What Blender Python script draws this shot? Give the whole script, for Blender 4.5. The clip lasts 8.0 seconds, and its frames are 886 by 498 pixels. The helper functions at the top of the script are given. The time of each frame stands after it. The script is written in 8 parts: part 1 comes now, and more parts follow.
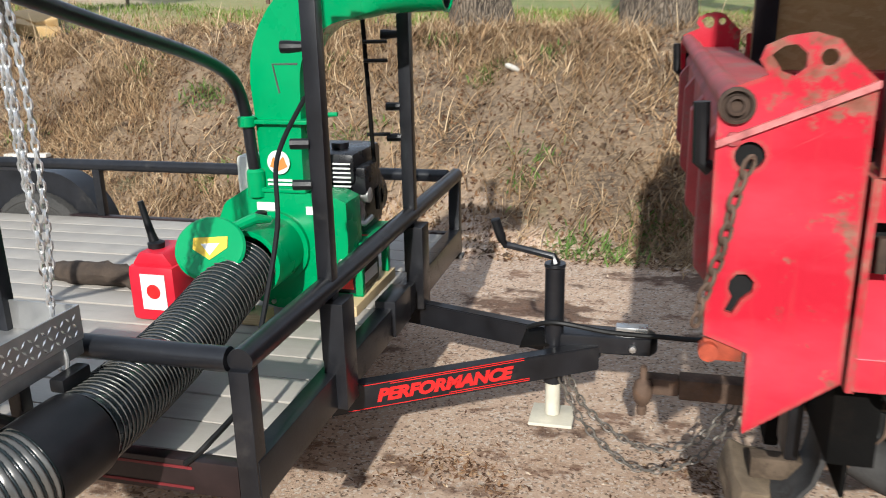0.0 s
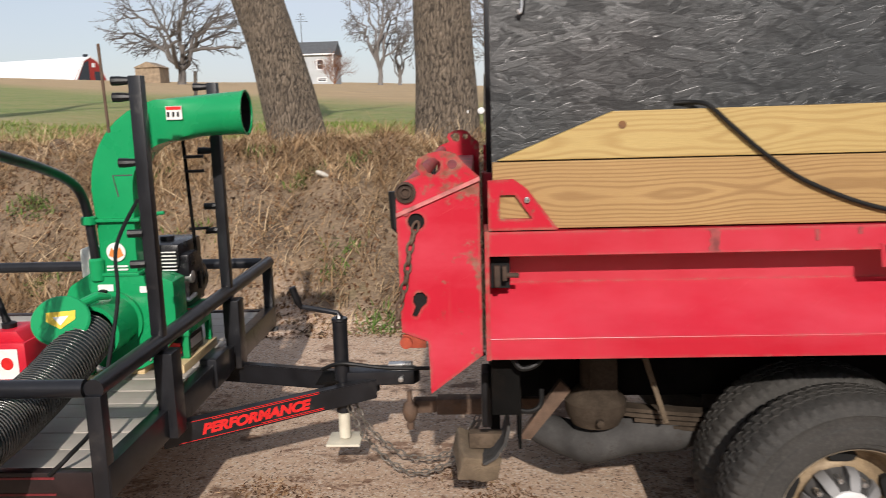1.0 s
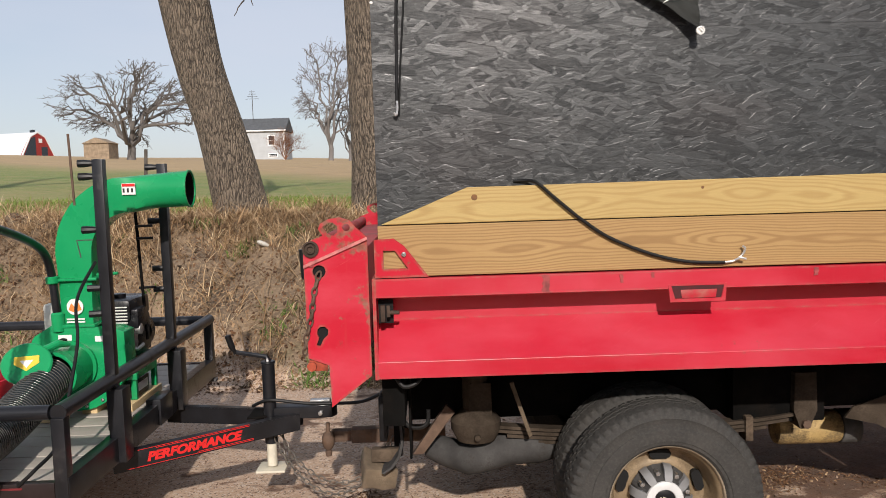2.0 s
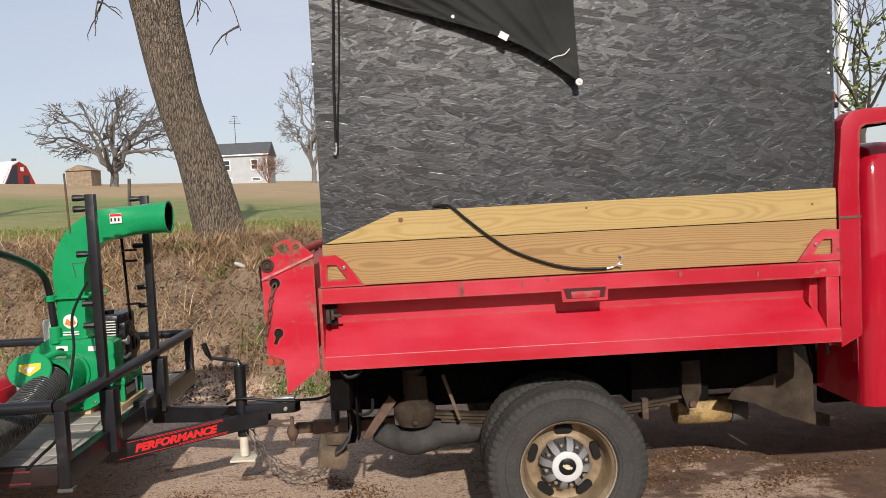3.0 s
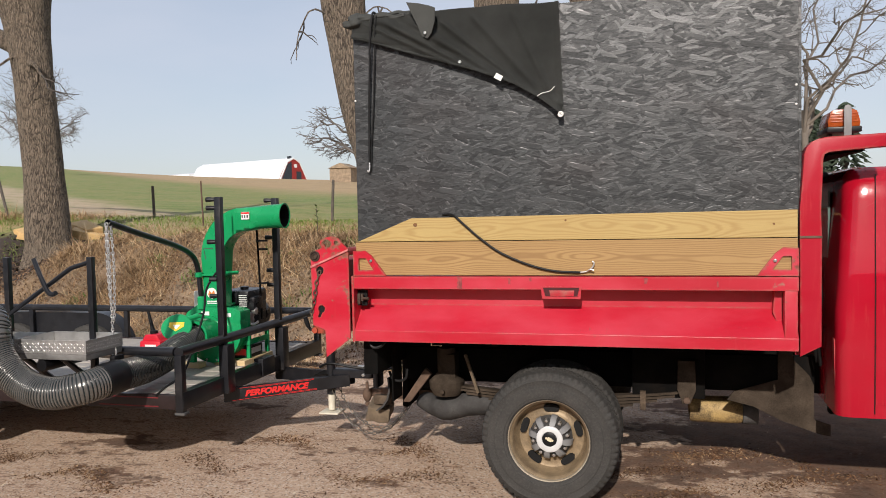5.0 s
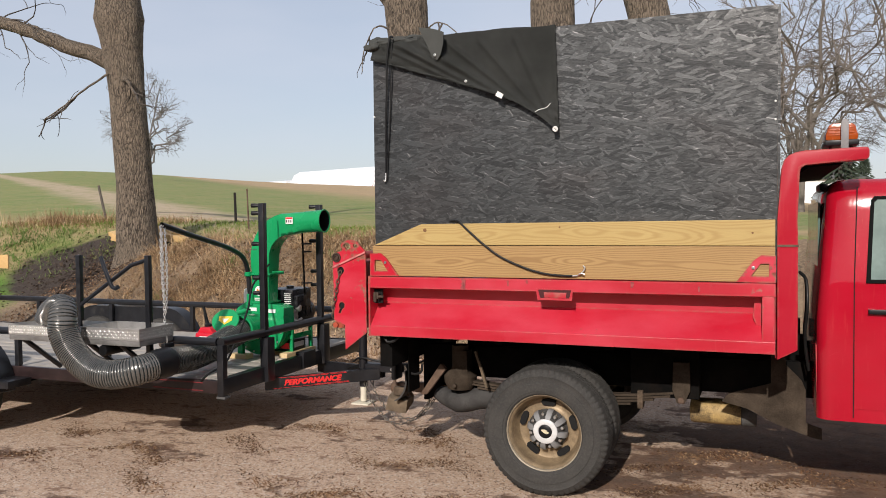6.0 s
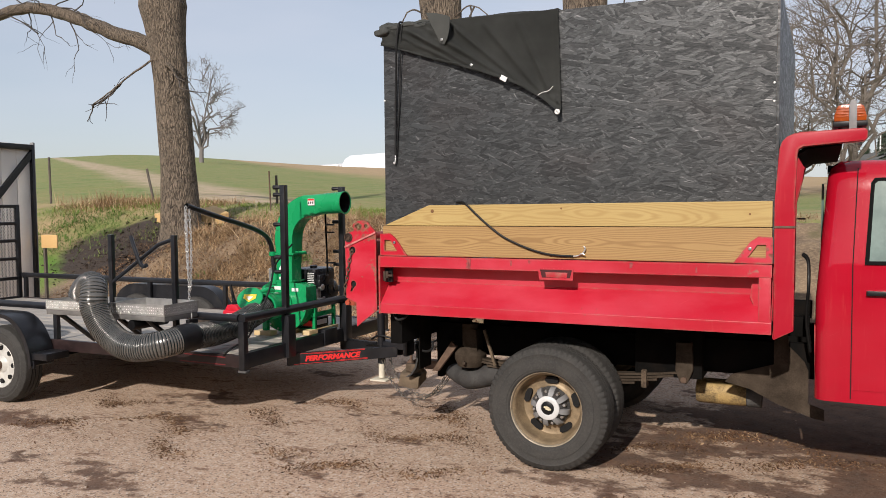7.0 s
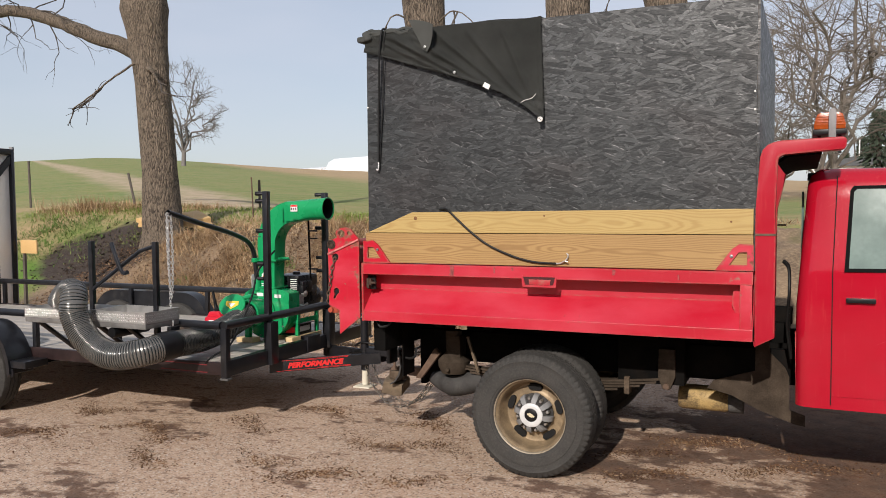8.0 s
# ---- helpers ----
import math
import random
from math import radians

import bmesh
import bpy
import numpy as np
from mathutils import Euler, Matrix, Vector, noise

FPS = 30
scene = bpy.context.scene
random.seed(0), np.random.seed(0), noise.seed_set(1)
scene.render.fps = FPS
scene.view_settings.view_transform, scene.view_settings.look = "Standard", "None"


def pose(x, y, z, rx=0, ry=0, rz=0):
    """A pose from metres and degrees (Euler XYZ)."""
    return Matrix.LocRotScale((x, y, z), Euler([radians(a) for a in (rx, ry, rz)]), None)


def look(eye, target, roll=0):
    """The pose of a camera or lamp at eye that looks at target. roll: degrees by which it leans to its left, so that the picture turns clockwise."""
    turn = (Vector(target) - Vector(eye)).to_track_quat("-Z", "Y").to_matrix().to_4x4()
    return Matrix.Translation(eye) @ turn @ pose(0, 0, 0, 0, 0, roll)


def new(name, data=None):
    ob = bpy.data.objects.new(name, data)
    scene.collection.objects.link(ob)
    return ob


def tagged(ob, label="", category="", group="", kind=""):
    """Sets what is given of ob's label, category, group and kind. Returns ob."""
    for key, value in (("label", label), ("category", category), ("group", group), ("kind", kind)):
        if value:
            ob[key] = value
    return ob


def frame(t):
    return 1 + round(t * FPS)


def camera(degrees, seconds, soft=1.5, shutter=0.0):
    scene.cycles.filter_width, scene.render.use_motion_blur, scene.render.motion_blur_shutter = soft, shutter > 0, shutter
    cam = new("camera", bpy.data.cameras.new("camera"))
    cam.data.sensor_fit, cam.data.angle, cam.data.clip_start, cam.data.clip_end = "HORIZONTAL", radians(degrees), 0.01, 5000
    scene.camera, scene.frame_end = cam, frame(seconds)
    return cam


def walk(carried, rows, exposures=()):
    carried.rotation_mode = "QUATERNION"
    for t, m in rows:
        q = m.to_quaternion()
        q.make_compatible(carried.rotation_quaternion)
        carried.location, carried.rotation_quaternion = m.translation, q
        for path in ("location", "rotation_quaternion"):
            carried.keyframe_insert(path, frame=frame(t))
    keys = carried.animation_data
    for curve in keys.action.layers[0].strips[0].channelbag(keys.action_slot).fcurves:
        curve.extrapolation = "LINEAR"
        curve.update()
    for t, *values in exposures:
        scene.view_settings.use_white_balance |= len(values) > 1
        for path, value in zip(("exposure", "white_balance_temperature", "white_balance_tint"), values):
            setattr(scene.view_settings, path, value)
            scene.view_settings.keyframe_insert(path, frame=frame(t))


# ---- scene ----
cam = camera(57.3, 8.0, soft=0.85, shutter=0.25)
PATH = [
    (0, (-0.018, 0.028, 1.65), (-0.5, 1.881, 1.072), -1.2),
    (0.5, (0.165, -0.484, 1.67), (-0.167, 1.439, 1.235), -1.1),
    (1, (0.336, -0.857, 1.713), (0.241, 1.112, 1.373), -1.6),
    (1.5, (0.429, -1.291, 1.719), (0.47, 0.693, 1.469), -1.8),
    (1.7, (0.509, -1.4, 1.72), (0.527, 0.589, 1.507), -1.6),
    (2.8, (0.709, -2.17, 1.696), (0.785, -0.174, 1.597), -2.4),
    (3, (0.814, -2.288, 1.732), (0.878, -0.292, 1.615), -2.9),
    (3.5, (1.094, -2.478, 1.729), (0.974, -0.485, 1.608), -2.8),
    (4, (1.429, -2.714, 1.748), (1.014, -0.763, 1.59), -1.2),
    (4.5, (1.807, -2.909, 1.758), (1.316, -0.976, 1.608), -1.2),
    (4.7, (1.929, -2.957, 1.753), (1.438, -1.022, 1.626), -1.2),
    (5.8, (2.695, -3.223, 1.69), (1.983, -1.355, 1.637), -0.7),
    (6, (2.766, -3.262, 1.718), (2.027, -1.405, 1.647), -0.6),
    (6.5, (3.018, -3.263, 1.711), (2.204, -1.439, 1.615), -0.4),
    (7, (3.08, -3.276, 1.702), (2.227, -1.47, 1.591), -0.5),
    (7.5, (3.088, -3.285, 1.705), (2.241, -1.477, 1.595), -0.6),
    (8, (3.081, -3.268, 1.726), (2.264, -1.445, 1.623), -0.5),
]
walk(cam, [(t, look(eye, target, roll)) for t, eye, target, roll in PATH],
     exposures=[(0, 0.48, 6050, 4), (0.5, 0.20, 6300, 8), (1, 0.10, 6500, 10), (1.7, 0.06, 6500, 10), (8, 0.05, 6500, 10)])

# ---- world and sun ----
SUN_TO = Vector((0.12, -1.84, 1.0)).normalized()
world = bpy.data.worlds.new("world")
scene.world = world
world.use_nodes = True
wn, wl = world.node_tree.nodes, world.node_tree.links
sky = wn.new("ShaderNodeTexSky")
sky.sky_type, sky.sun_disc = "NISHITA", False
sky.sun_elevation = math.asin(SUN_TO.z)
sky.sun_rotation = math.atan2(SUN_TO.x, SUN_TO.y)
sky.air_density, sky.dust_density, sky.ozone_density = 1.0, 1.0, 1.0
wco = wn.new("ShaderNodeTexCoord")
wmap = wn.new("ShaderNodeMapping")
wmap.inputs["Scale"].default_value = (1.0, 1.0, 3.5)
wnoise = wn.new("ShaderNodeTexNoise")
wnoise.inputs["Scale"].default_value, wnoise.inputs["Detail"].default_value = 1.6, 5.0
wramp = wn.new("ShaderNodeMapRange")
wramp.inputs[1].default_value, wramp.inputs[2].default_value = 0.35, 0.7
wramp.inputs[3].default_value, wramp.inputs[4].default_value = 0.42, 0.78
wmix = wn.new("ShaderNodeMix")
wmix.data_type = "RGBA"
wmix.inputs[7].default_value = (6.4, 6.7, 7.7, 1)
wl.new(wco.outputs["Generated"], wmap.inputs[0])
wl.new(wmap.outputs[0], wnoise.inputs[0])
wl.new(wnoise.outputs[0], wramp.inputs[0])
wl.new(wramp.outputs[0], wmix.inputs[0])
wl.new(sky.outputs[0], wmix.inputs[6])
wl.new(wmix.outputs[2], wn["Background"].inputs[0])
wn["Background"].inputs[1].default_value = 0.101
sun = new("sun", bpy.data.lights.new("sun", "SUN"))
sun.data.energy, sun.data.angle, sun.data.color = 4.4, radians(0.9), (1.0, 0.915, 0.84)
sun.matrix_world = look(SUN_TO * 50, (0, 0, 0))


# ---- materials ----
class Nodes:
    """A node material under construction."""

    def __init__(self, name, rough=0.6, metal=0.0, spec=0.5):
        self.m = bpy.data.materials.new(name)
        self.m.use_nodes = True
        self.t = self.m.node_tree
        self.b = self.t.nodes["Principled BSDF"]
        self.b.inputs["Roughness"].default_value = rough
        self.b.inputs["Metallic"].default_value = metal
        self.b.inputs["Specular IOR Level"].default_value = spec
        self.co = self.t.nodes.new("ShaderNodeTexCoord")

    def node(self, kind):
        return self.t.nodes.new("ShaderNode" + kind)

    def link(self, a, b):
        self.t.links.new(a, b)

    def coord(self, scale=(1, 1, 1), rot=(0, 0, 0), src=None):
        n = self.node("Mapping")
        n.inputs["Scale"].default_value = scale
        n.inputs["Rotation"].default_value = rot
        self.link(src or self.co.outputs["Object"], n.inputs[0])
        return n.outputs[0]

    def noise(self, scale, detail=4.0, vec=None, rough=0.55, distort=0.0):
        n = self.node("TexNoise")
        n.inputs["Scale"].default_value = scale
        n.inputs["Detail"].default_value = detail
        n.inputs["Roughness"].default_value = rough
        n.inputs["Distortion"].default_value = distort
        self.link(vec or self.co.outputs["Object"], n.inputs[0])
        return n.outputs[0]

    def voronoi(self, scale, vec=None, out="Color", feature="F1"):
        n = self.node("TexVoronoi")
        n.feature = feature
        n.inputs["Scale"].default_value = scale
        self.link(vec or self.co.outputs["Object"], n.inputs[0])
        return n.outputs[out]

    def ramp(self, val, lo, hi, a=0.0, b=1.0):
        n = self.node("MapRange")
        self.link(val, n.inputs[0])
        for i, v in enumerate((lo, hi, a, b)):
            n.inputs[i + 1].default_value = v
        return n.outputs[0]

    def math(self, op, a, b=0.0):
        n = self.node("Math")
        n.operation = op
        for i, v in enumerate((a, b)):
            if isinstance(v, (int, float)):
                n.inputs[i].default_value = v
            else:
                self.link(v, n.inputs[i])
        return n.outputs[0]

    def mix(self, fac, a, b, mode="MIX"):
        n = self.node("Mix")
        n.data_type, n.blend_type = "RGBA", mode
        for i, v in ((0, fac), (6, a), (7, b)):
            if isinstance(v, (int, float)):
                n.inputs[i].default_value = v
            elif isinstance(v, tuple):
                n.inputs[i].default_value = (*v, 1)
            else:
                self.link(v, n.inputs[i])
        return n.outputs[2]

    def color(self, v):
        if isinstance(v, tuple):
            self.b.inputs["Base Color"].default_value = (*v, 1)
        else:
            self.link(v, self.b.inputs["Base Color"])

    def rough(self, v):
        self.link(v, self.b.inputs["Roughness"])

    def bump(self, height, strength=0.3, dist=0.01):
        n = self.node("Bump")
        n.inputs["Strength"].default_value = strength
        n.inputs["Distance"].default_value = dist
        self.link(height, n.inputs["Height"])
        self.link(n.outputs[0], self.b.inputs["Normal"])

    def xyz(self, src=None):
        n = self.node("SeparateXYZ")
        self.link(src or self.co.outputs["Object"], n.inputs[0])
        return n.outputs


def plain(name, c, rough=0.5, metal=0.0, var=0.25, scale=9.0, bump=0.1, dist=0.003, dirt=None, dirt_lo=0.55, dirt_hi=0.72, spec=0.4):
    """A coat with two scales of variation and, where given, patches of dirt or rust."""
    n = Nodes(name, rough, metal, spec)
    a = tuple(x * (1 - var) for x in c)
    b = tuple(min(1, x * (1 + var)) for x in c)
    big, fine = n.noise(scale, 5), n.noise(scale * 14, 4)
    col = n.mix(n.ramp(big, 0.3, 0.7), a, b)
    col = n.mix(n.ramp(fine, 0.3, 0.7, 0.0, 0.3), col, a)
    if dirt:
        mask = n.ramp(n.math("ADD", n.math("MULTIPLY", n.noise(scale * 0.7, 8, rough=0.7), 0.8), n.math("MULTIPLY", fine, 0.2)), dirt_lo, dirt_hi)
        col = n.mix(mask, col, dirt)
        n.rough(n.ramp(mask, 0, 1, rough, 0.9))
    else:
        n.rough(n.ramp(big, 0.3, 0.7, max(0.05, rough - 0.08), min(1, rough + 0.1)))
    n.color(col)
    n.bump(fine, bump, dist)
    return n.m


def red_paint(name, rough, wear_lo, wear_hi, fade=0.35, spec=0.3, k=1.0, spots=3.1, edges=0.6):
    """Old truck enamel: faded, scratched, with chips down to grey primer and rust."""
    n = Nodes(name, rough, 0.0, spec)
    base = n.mix(n.ramp(n.noise(1.3, 5), 0.3, 0.7), tuple(q * k for q in (0.375, 0.004, 0.017)), tuple(q * k for q in (0.46, 0.009, 0.027)))
    base = n.mix(n.ramp(n.noise(2.4, 6, n.coord((0.6, 1, 1.4)), 0.6), 0.42, 0.72, 0.0, fade), base, (0.64, 0.115, 0.155))
    streak = n.noise(6, 5, n.coord((9, 9, 0.8)))
    base = n.mix(n.ramp(streak, 0.58, 0.72, 0, 0.35), base, (0.42, 0.035, 0.04))
    scr = n.noise(5, 3, n.coord((0.7, 1, 26), (0, 0, 0), n.coord((1, 1, 1), (0, 0.5, 0))))
    base = n.mix(n.ramp(scr, 0.70, 0.78, 0, 0.18), base, (0.62, 0.22, 0.2))
    # worn edges, broken up by noise
    bev = n.node("Bevel")
    bev.samples = 4
    bev.inputs["Radius"].default_value = 0.018
    geo = n.node("NewGeometry")
    dot = n.node("VectorMath")
    dot.operation = "DOT_PRODUCT"
    n.link(bev.outputs[0], dot.inputs[0])
    n.link(geo.outputs["Normal"], dot.inputs[1])
    edge = n.math("MULTIPLY", n.ramp(dot.outputs["Value"], 0.99, 0.90), n.ramp(n.noise(11, 7, rough=0.75), 0.38, 0.60, 0, edges))
    wear = n.math("ADD", n.math("MULTIPLY", n.noise(spots, 9, rough=0.72), 0.75), n.math("MULTIPLY", n.noise(30, 4), 0.25))
    mask = n.math("MAXIMUM", n.ramp(wear, wear_lo, wear_hi, 0, 0.85), edge)
    rust = n.mix(n.ramp(n.noise(22, 5), 0.35, 0.65), (0.11, 0.045, 0.024), (0.25, 0.15, 0.105))
    n.color(n.mix(mask, base, rust))
    n.rough(n.ramp(mask, 0, 1, rough, 0.85))
    n.bump(n.noise(60, 4), 0.08, 0.003)
    return n.m


M_RED = red_paint("truck_red", 0.36, 0.635, 0.68, 0.36, 0.5)
M_GUARDRED = red_paint("guard_red", 0.34, 0.66, 0.70, 0.10, 0.22, 0.82)
M_RED_WORN = red_paint("tailgate_red", 0.45, 0.540, 0.60, 0.45, 0.25, 1.0, 8.0, 1.0)
M_CAB = red_paint("cab_red", 0.08, 0.74, 0.8, 0.04, 0.45, 0.9, 3.1, 0.0)
M_BLACK = plain("black_enamel", (0.012, 0.0125, 0.015), 0.30, var=0.4, dirt=(0.042, 0.037, 0.033), dirt_lo=0.54, dirt_hi=0.8, spec=0.42)
# chassis black lowered further, with deep underbody shade put into the colour
M_BLACK_OLD = plain("shaded_chassis_black", (0.005, 0.0048, 0.0045), 0.85, var=0.4, dirt=(0.012, 0.009, 0.007), dirt_lo=0.5, dirt_hi=0.75, bump=0.3, spec=0.08)
M_RUST = plain("rusty_steel", (0.13, 0.085, 0.06), 0.8, 0.3, var=0.4, scale=14, bump=0.4, dirt=(0.17, 0.085, 0.04))
M_TAILRUST = plain("pink_worn_red", (0.33, 0.05, 0.055), 0.6, var=0.3, scale=6, dirt=(0.22, 0.15, 0.13), dirt_lo=0.5, dirt_hi=0.7)
M_GREEN = plain("green_powder_coat", (0.008, 0.27, 0.092), 0.27, var=0.12, scale=4, bump=0.04)


def tyre_material():
    """Grey weathered rubber, dustier on the edges of the tread blocks."""
    n = Nodes("tyre_rubber", 0.75, 0.0, 0.2)
    geo = n.node("NewGeometry")
    col = n.mix(n.ramp(n.noise(7, 5), 0.3, 0.7), (0.034, 0.033, 0.031), (0.050, 0.047, 0.043))
    col = n.mix(n.ramp(n.noise(90, 5, rough=0.7), 0.45, 0.7, 0, 0.45), col, (0.085, 0.080, 0.072))
    edge = n.math("MULTIPLY", n.ramp(geo.outputs["Pointiness"], 0.56, 0.68, 0, 0.8), n.ramp(n.noise(40, 5), 0.3, 0.6, 0.25, 1.0))
    n.color(n.mix(edge, col, (0.20, 0.19, 0.17)))
    n.bump(n.noise(160, 4), 0.3, 0.003)
    return n.m


M_RUBBER = tyre_material()
M_RIM = plain("brown_dusty_rim", (0.27, 0.20, 0.12), 0.5, 0.3, var=0.3, scale=12, bump=0.12, dirt=(0.10, 0.07, 0.045), dirt_lo=0.48, dirt_hi=0.75)
M_TRIM_RIM = plain("white_trailer_rim", (0.55, 0.54, 0.50), 0.5, 0.1, var=0.2, scale=16, dirt=(0.2, 0.13, 0.08), dirt_lo=0.58, dirt_hi=0.75)
M_CHROME = plain("dull_chrome", (0.55, 0.55, 0.54), 0.28, 0.9, var=0.2, scale=18)
M_ZINC = plain("zinc_chain", (0.62, 0.61, 0.59), 0.3, 0.7, var=0.15, scale=30)
# near-black fill that stands for the shade inside holes, pockets and seams
M_DARKHOLE = plain("opening_shade_black", (0.006, 0.006, 0.006), 0.9, var=0.2)
M_GREYPLASTIC = plain("grey_plastic", (0.21, 0.21, 0.21), 0.5, var=0.15, scale=12)
M_CAPWHITE = plain("white_cap", (0.56, 0.56, 0.55), 0.4, var=0.08, scale=20)
M_GOLD = plain("gold_emblem", (0.66, 0.58, 0.40), 0.4, 0.2, var=0.1, scale=40)
M_BLACKPLASTIC = plain("black_plastic", (0.009, 0.009, 0.010), 0.4, var=0.3, scale=14, spec=0.25)
M_MOTORBLACK = plain("engine_black", (0.009, 0.009, 0.011), 0.3, var=0.3, scale=20)
M_ALU = plain("cast_aluminium", (0.62, 0.61, 0.59), 0.35, 0.85, var=0.2, scale=25, bump=0.2)
M_YELLOWTANK = plain("dirty_yellow_tank", (0.42, 0.29, 0.115), 0.6, var=0.35, scale=8, dirt=(0.07, 0.05, 0.032), dirt_lo=0.42, dirt_hi=0.62)
M_GREYTANK = plain("dusty_grey_steel", (0.10, 0.098, 0.095), 0.85, 0.1, var=0.35, scale=10, bump=0.3, dirt=(0.05, 0.036, 0.026), spec=0.15)
M_GRIME = plain("grimy_brown_steel", (0.115, 0.085, 0.06), 0.9, var=0.4, scale=7, bump=0.3, dirt=(0.035, 0.025, 0.018), dirt_lo=0.42, dirt_hi=0.65, spec=0.12)
M_CANRED = plain("red_polyethylene", (0.55, 0.012, 0.03), 0.42, var=0.12, scale=12)
M_WHITEPLASTIC = plain("milky_plastic", (0.70, 0.69, 0.62), 0.45, var=0.08, scale=10)
M_LABELWHITE = plain("white_label", (0.72, 0.71, 0.68), 0.5, var=0.06, scale=60)
M_LABELYELLOW = plain("yellow_label", (0.75, 0.52, 0.05), 0.5, var=0.1, scale=60)
M_LABELORANGE = plain("orange_label", (0.65, 0.22, 0.05), 0.5, var=0.1, scale=60)
M_LETTERRED = plain("red_vinyl", (0.62, 0.016, 0.016), 0.45, var=0.12, scale=40)
M_BLACKINK = plain("black_ink", (0.02, 0.02, 0.02), 0.6, var=0.1)
M_AMBER = plain("amber_lens", (0.34, 0.065, 0.010), 0.22, var=0.15, scale=30)
M_CREAM = plain("cream_paint", (0.62, 0.58, 0.47), 0.6, var=0.15, scale=14)
M_BARNWHITE = plain("barn_white_metal", (0.72, 0.74, 0.76), 0.5, var=0.08, scale=0.4)
M_BARNRED = plain("barn_red_boards", (0.30, 0.03, 0.025), 0.8, var=0.2, scale=1.5)
M_ADDEDWALL = plain("added_wall_brown", (0.11, 0.085, 0.065), 0.9, var=0.3, scale=1.2, bump=0.2, dirt=(0.06, 0.048, 0.038))
M_SIDING = plain("grey_siding", (0.42, 0.44, 0.455), 0.7, var=0.1, scale=1.0)
M_ROOF = plain("dark_shingles", (0.09, 0.095, 0.10), 0.85, var=0.25, scale=2.0)
M_WINDARK = plain("dark_window", (0.03, 0.035, 0.045), 0.12, var=0.2, scale=1.0)
M_TRIMWHITE = plain("white_trim", (0.75, 0.75, 0.74), 0.55, var=0.06, scale=3.0)
M_POSTSTEEL = plain("weathered_post", (0.10, 0.085, 0.07), 0.85, var=0.3, scale=12, bump=0.3)
M_STONE = plain("pale_stone", (0.52, 0.49, 0.43), 0.85, var=0.2, scale=30, bump=0.4)
M_LOG = plain("dark_log_bark", (0.07, 0.05, 0.036), 0.95, var=0.4, scale=18, bump=0.8, dist=0.01)
M_SEAL = plain("black_window_seal", (0.007, 0.007, 0.007), 0.8, var=0.2, scale=20, spec=0.06)
M_CABLE = plain("black_rubber_cord", (0.009, 0.009, 0.009), 0.5, var=0.3, scale=40, spec=0.25)
M_MUFFLER = plain("dark_dusty_steel", (0.060, 0.058, 0.056), 0.8, 0.1, var=0.35, scale=9, bump=0.25, dirt=(0.035, 0.027, 0.02), spec=0.15)
M_RIMLIP = plain("rubbed_rim_lip", (0.46, 0.39, 0.29), 0.4, 0.4, var=0.3, scale=20, dirt=(0.2, 0.15, 0.09), dirt_lo=0.5, dirt_hi=0.7)


def wood(name, c1, c2, pith, grain=1.0, weather=0.0):
    """Flat-sawn boards with grain along x, pores and a few knots."""
    n = Nodes(name, 0.62)
    inf = n.node("ObjectInfo")
    add = n.node("VectorMath")
    sc = n.node("VectorMath")
    sc.operation, sc.inputs[3].default_value = "SCALE", 37.0
    comb = n.node("CombineXYZ")
    for i in range(3):
        n.link(inf.outputs["Random"], comb.inputs[i])
    n.link(comb.outputs[0], sc.inputs[0])
    n.link(n.co.outputs["Object"], add.inputs[0])
    n.link(sc.outputs[0], add.inputs[1])
    src = add.outputs[0]
    # growth rings round a pith that wanders below the face, cut by it in long arches
    depth = n.ramp(n.noise(0.9, 2, n.coord((1, 0.01, 0.01), src=src)), 0.25, 0.75, 0.012, 0.115)
    off = n.math("SUBTRACT", n.xyz()[2], n.ramp(n.noise(0.6, 2, n.coord((1, 0.01, 0.01), (0, 0, 0), add.outputs[0])), 0.2, 0.8, pith - 0.05, pith + 0.05))
    wav = n.math("MULTIPLY", n.math("SUBTRACT", n.noise(5, 4, n.coord((0.5, 6, 6), src=src)), 0.5), 0.012)
    rad = n.math("ADD", n.math("SQRT", n.math("ADD", n.math("MULTIPLY", depth, depth), n.math("MULTIPLY", off, off))), wav)
    rings = n.math("SINE", n.math("MULTIPLY", rad, 720.0 * grain))
    pores = n.noise(20, 5, n.coord((1.2, 30, 30), src=src))
    col = n.mix(n.ramp(rings, -0.3, 1.0, 0.0, 0.85), c1, c2)
    col = n.mix(n.ramp(pores, 0.35, 0.7, 0, 0.45), col, tuple(x * 0.72 for x in c1))
    col = n.mix(n.ramp(n.noise(2.2, 4, src), 0.35, 0.7, 0, 0.3), col, c2)
    if weather:
        col = n.mix(n.ramp(n.noise(3.5, 6, src), 0.35, 0.7, weather * 0.5, weather), col, (0.27, 0.25, 0.225))
    n.color(col)
    n.bump(pores, 0.15, 0.004)
    return n.m


M_WOOD_LIGHT = wood("yellow_pine", (0.44, 0.315, 0.115), (0.34, 0.215, 0.068), 1.62)
M_WOOD_BROWN = wood("treated_pine", (0.38, 0.235, 0.088), (0.235, 0.125, 0.040), 1.455)
M_DECK = wood("weathered_deck", (0.45, 0.41, 0.355), (0.36, 0.325, 0.28), 0.2, 0.6, 0.45)
M_GATEWOOD = wood("grey_gate_boards", (0.85, 0.81, 0.73), (0.72, 0.67, 0.58), 0.2, 0.6, 0.1)
M_WOOD_BLOCK = wood("pale_block_wood", (0.62, 0.48, 0.27), (0.52, 0.37, 0.18), 0.2)
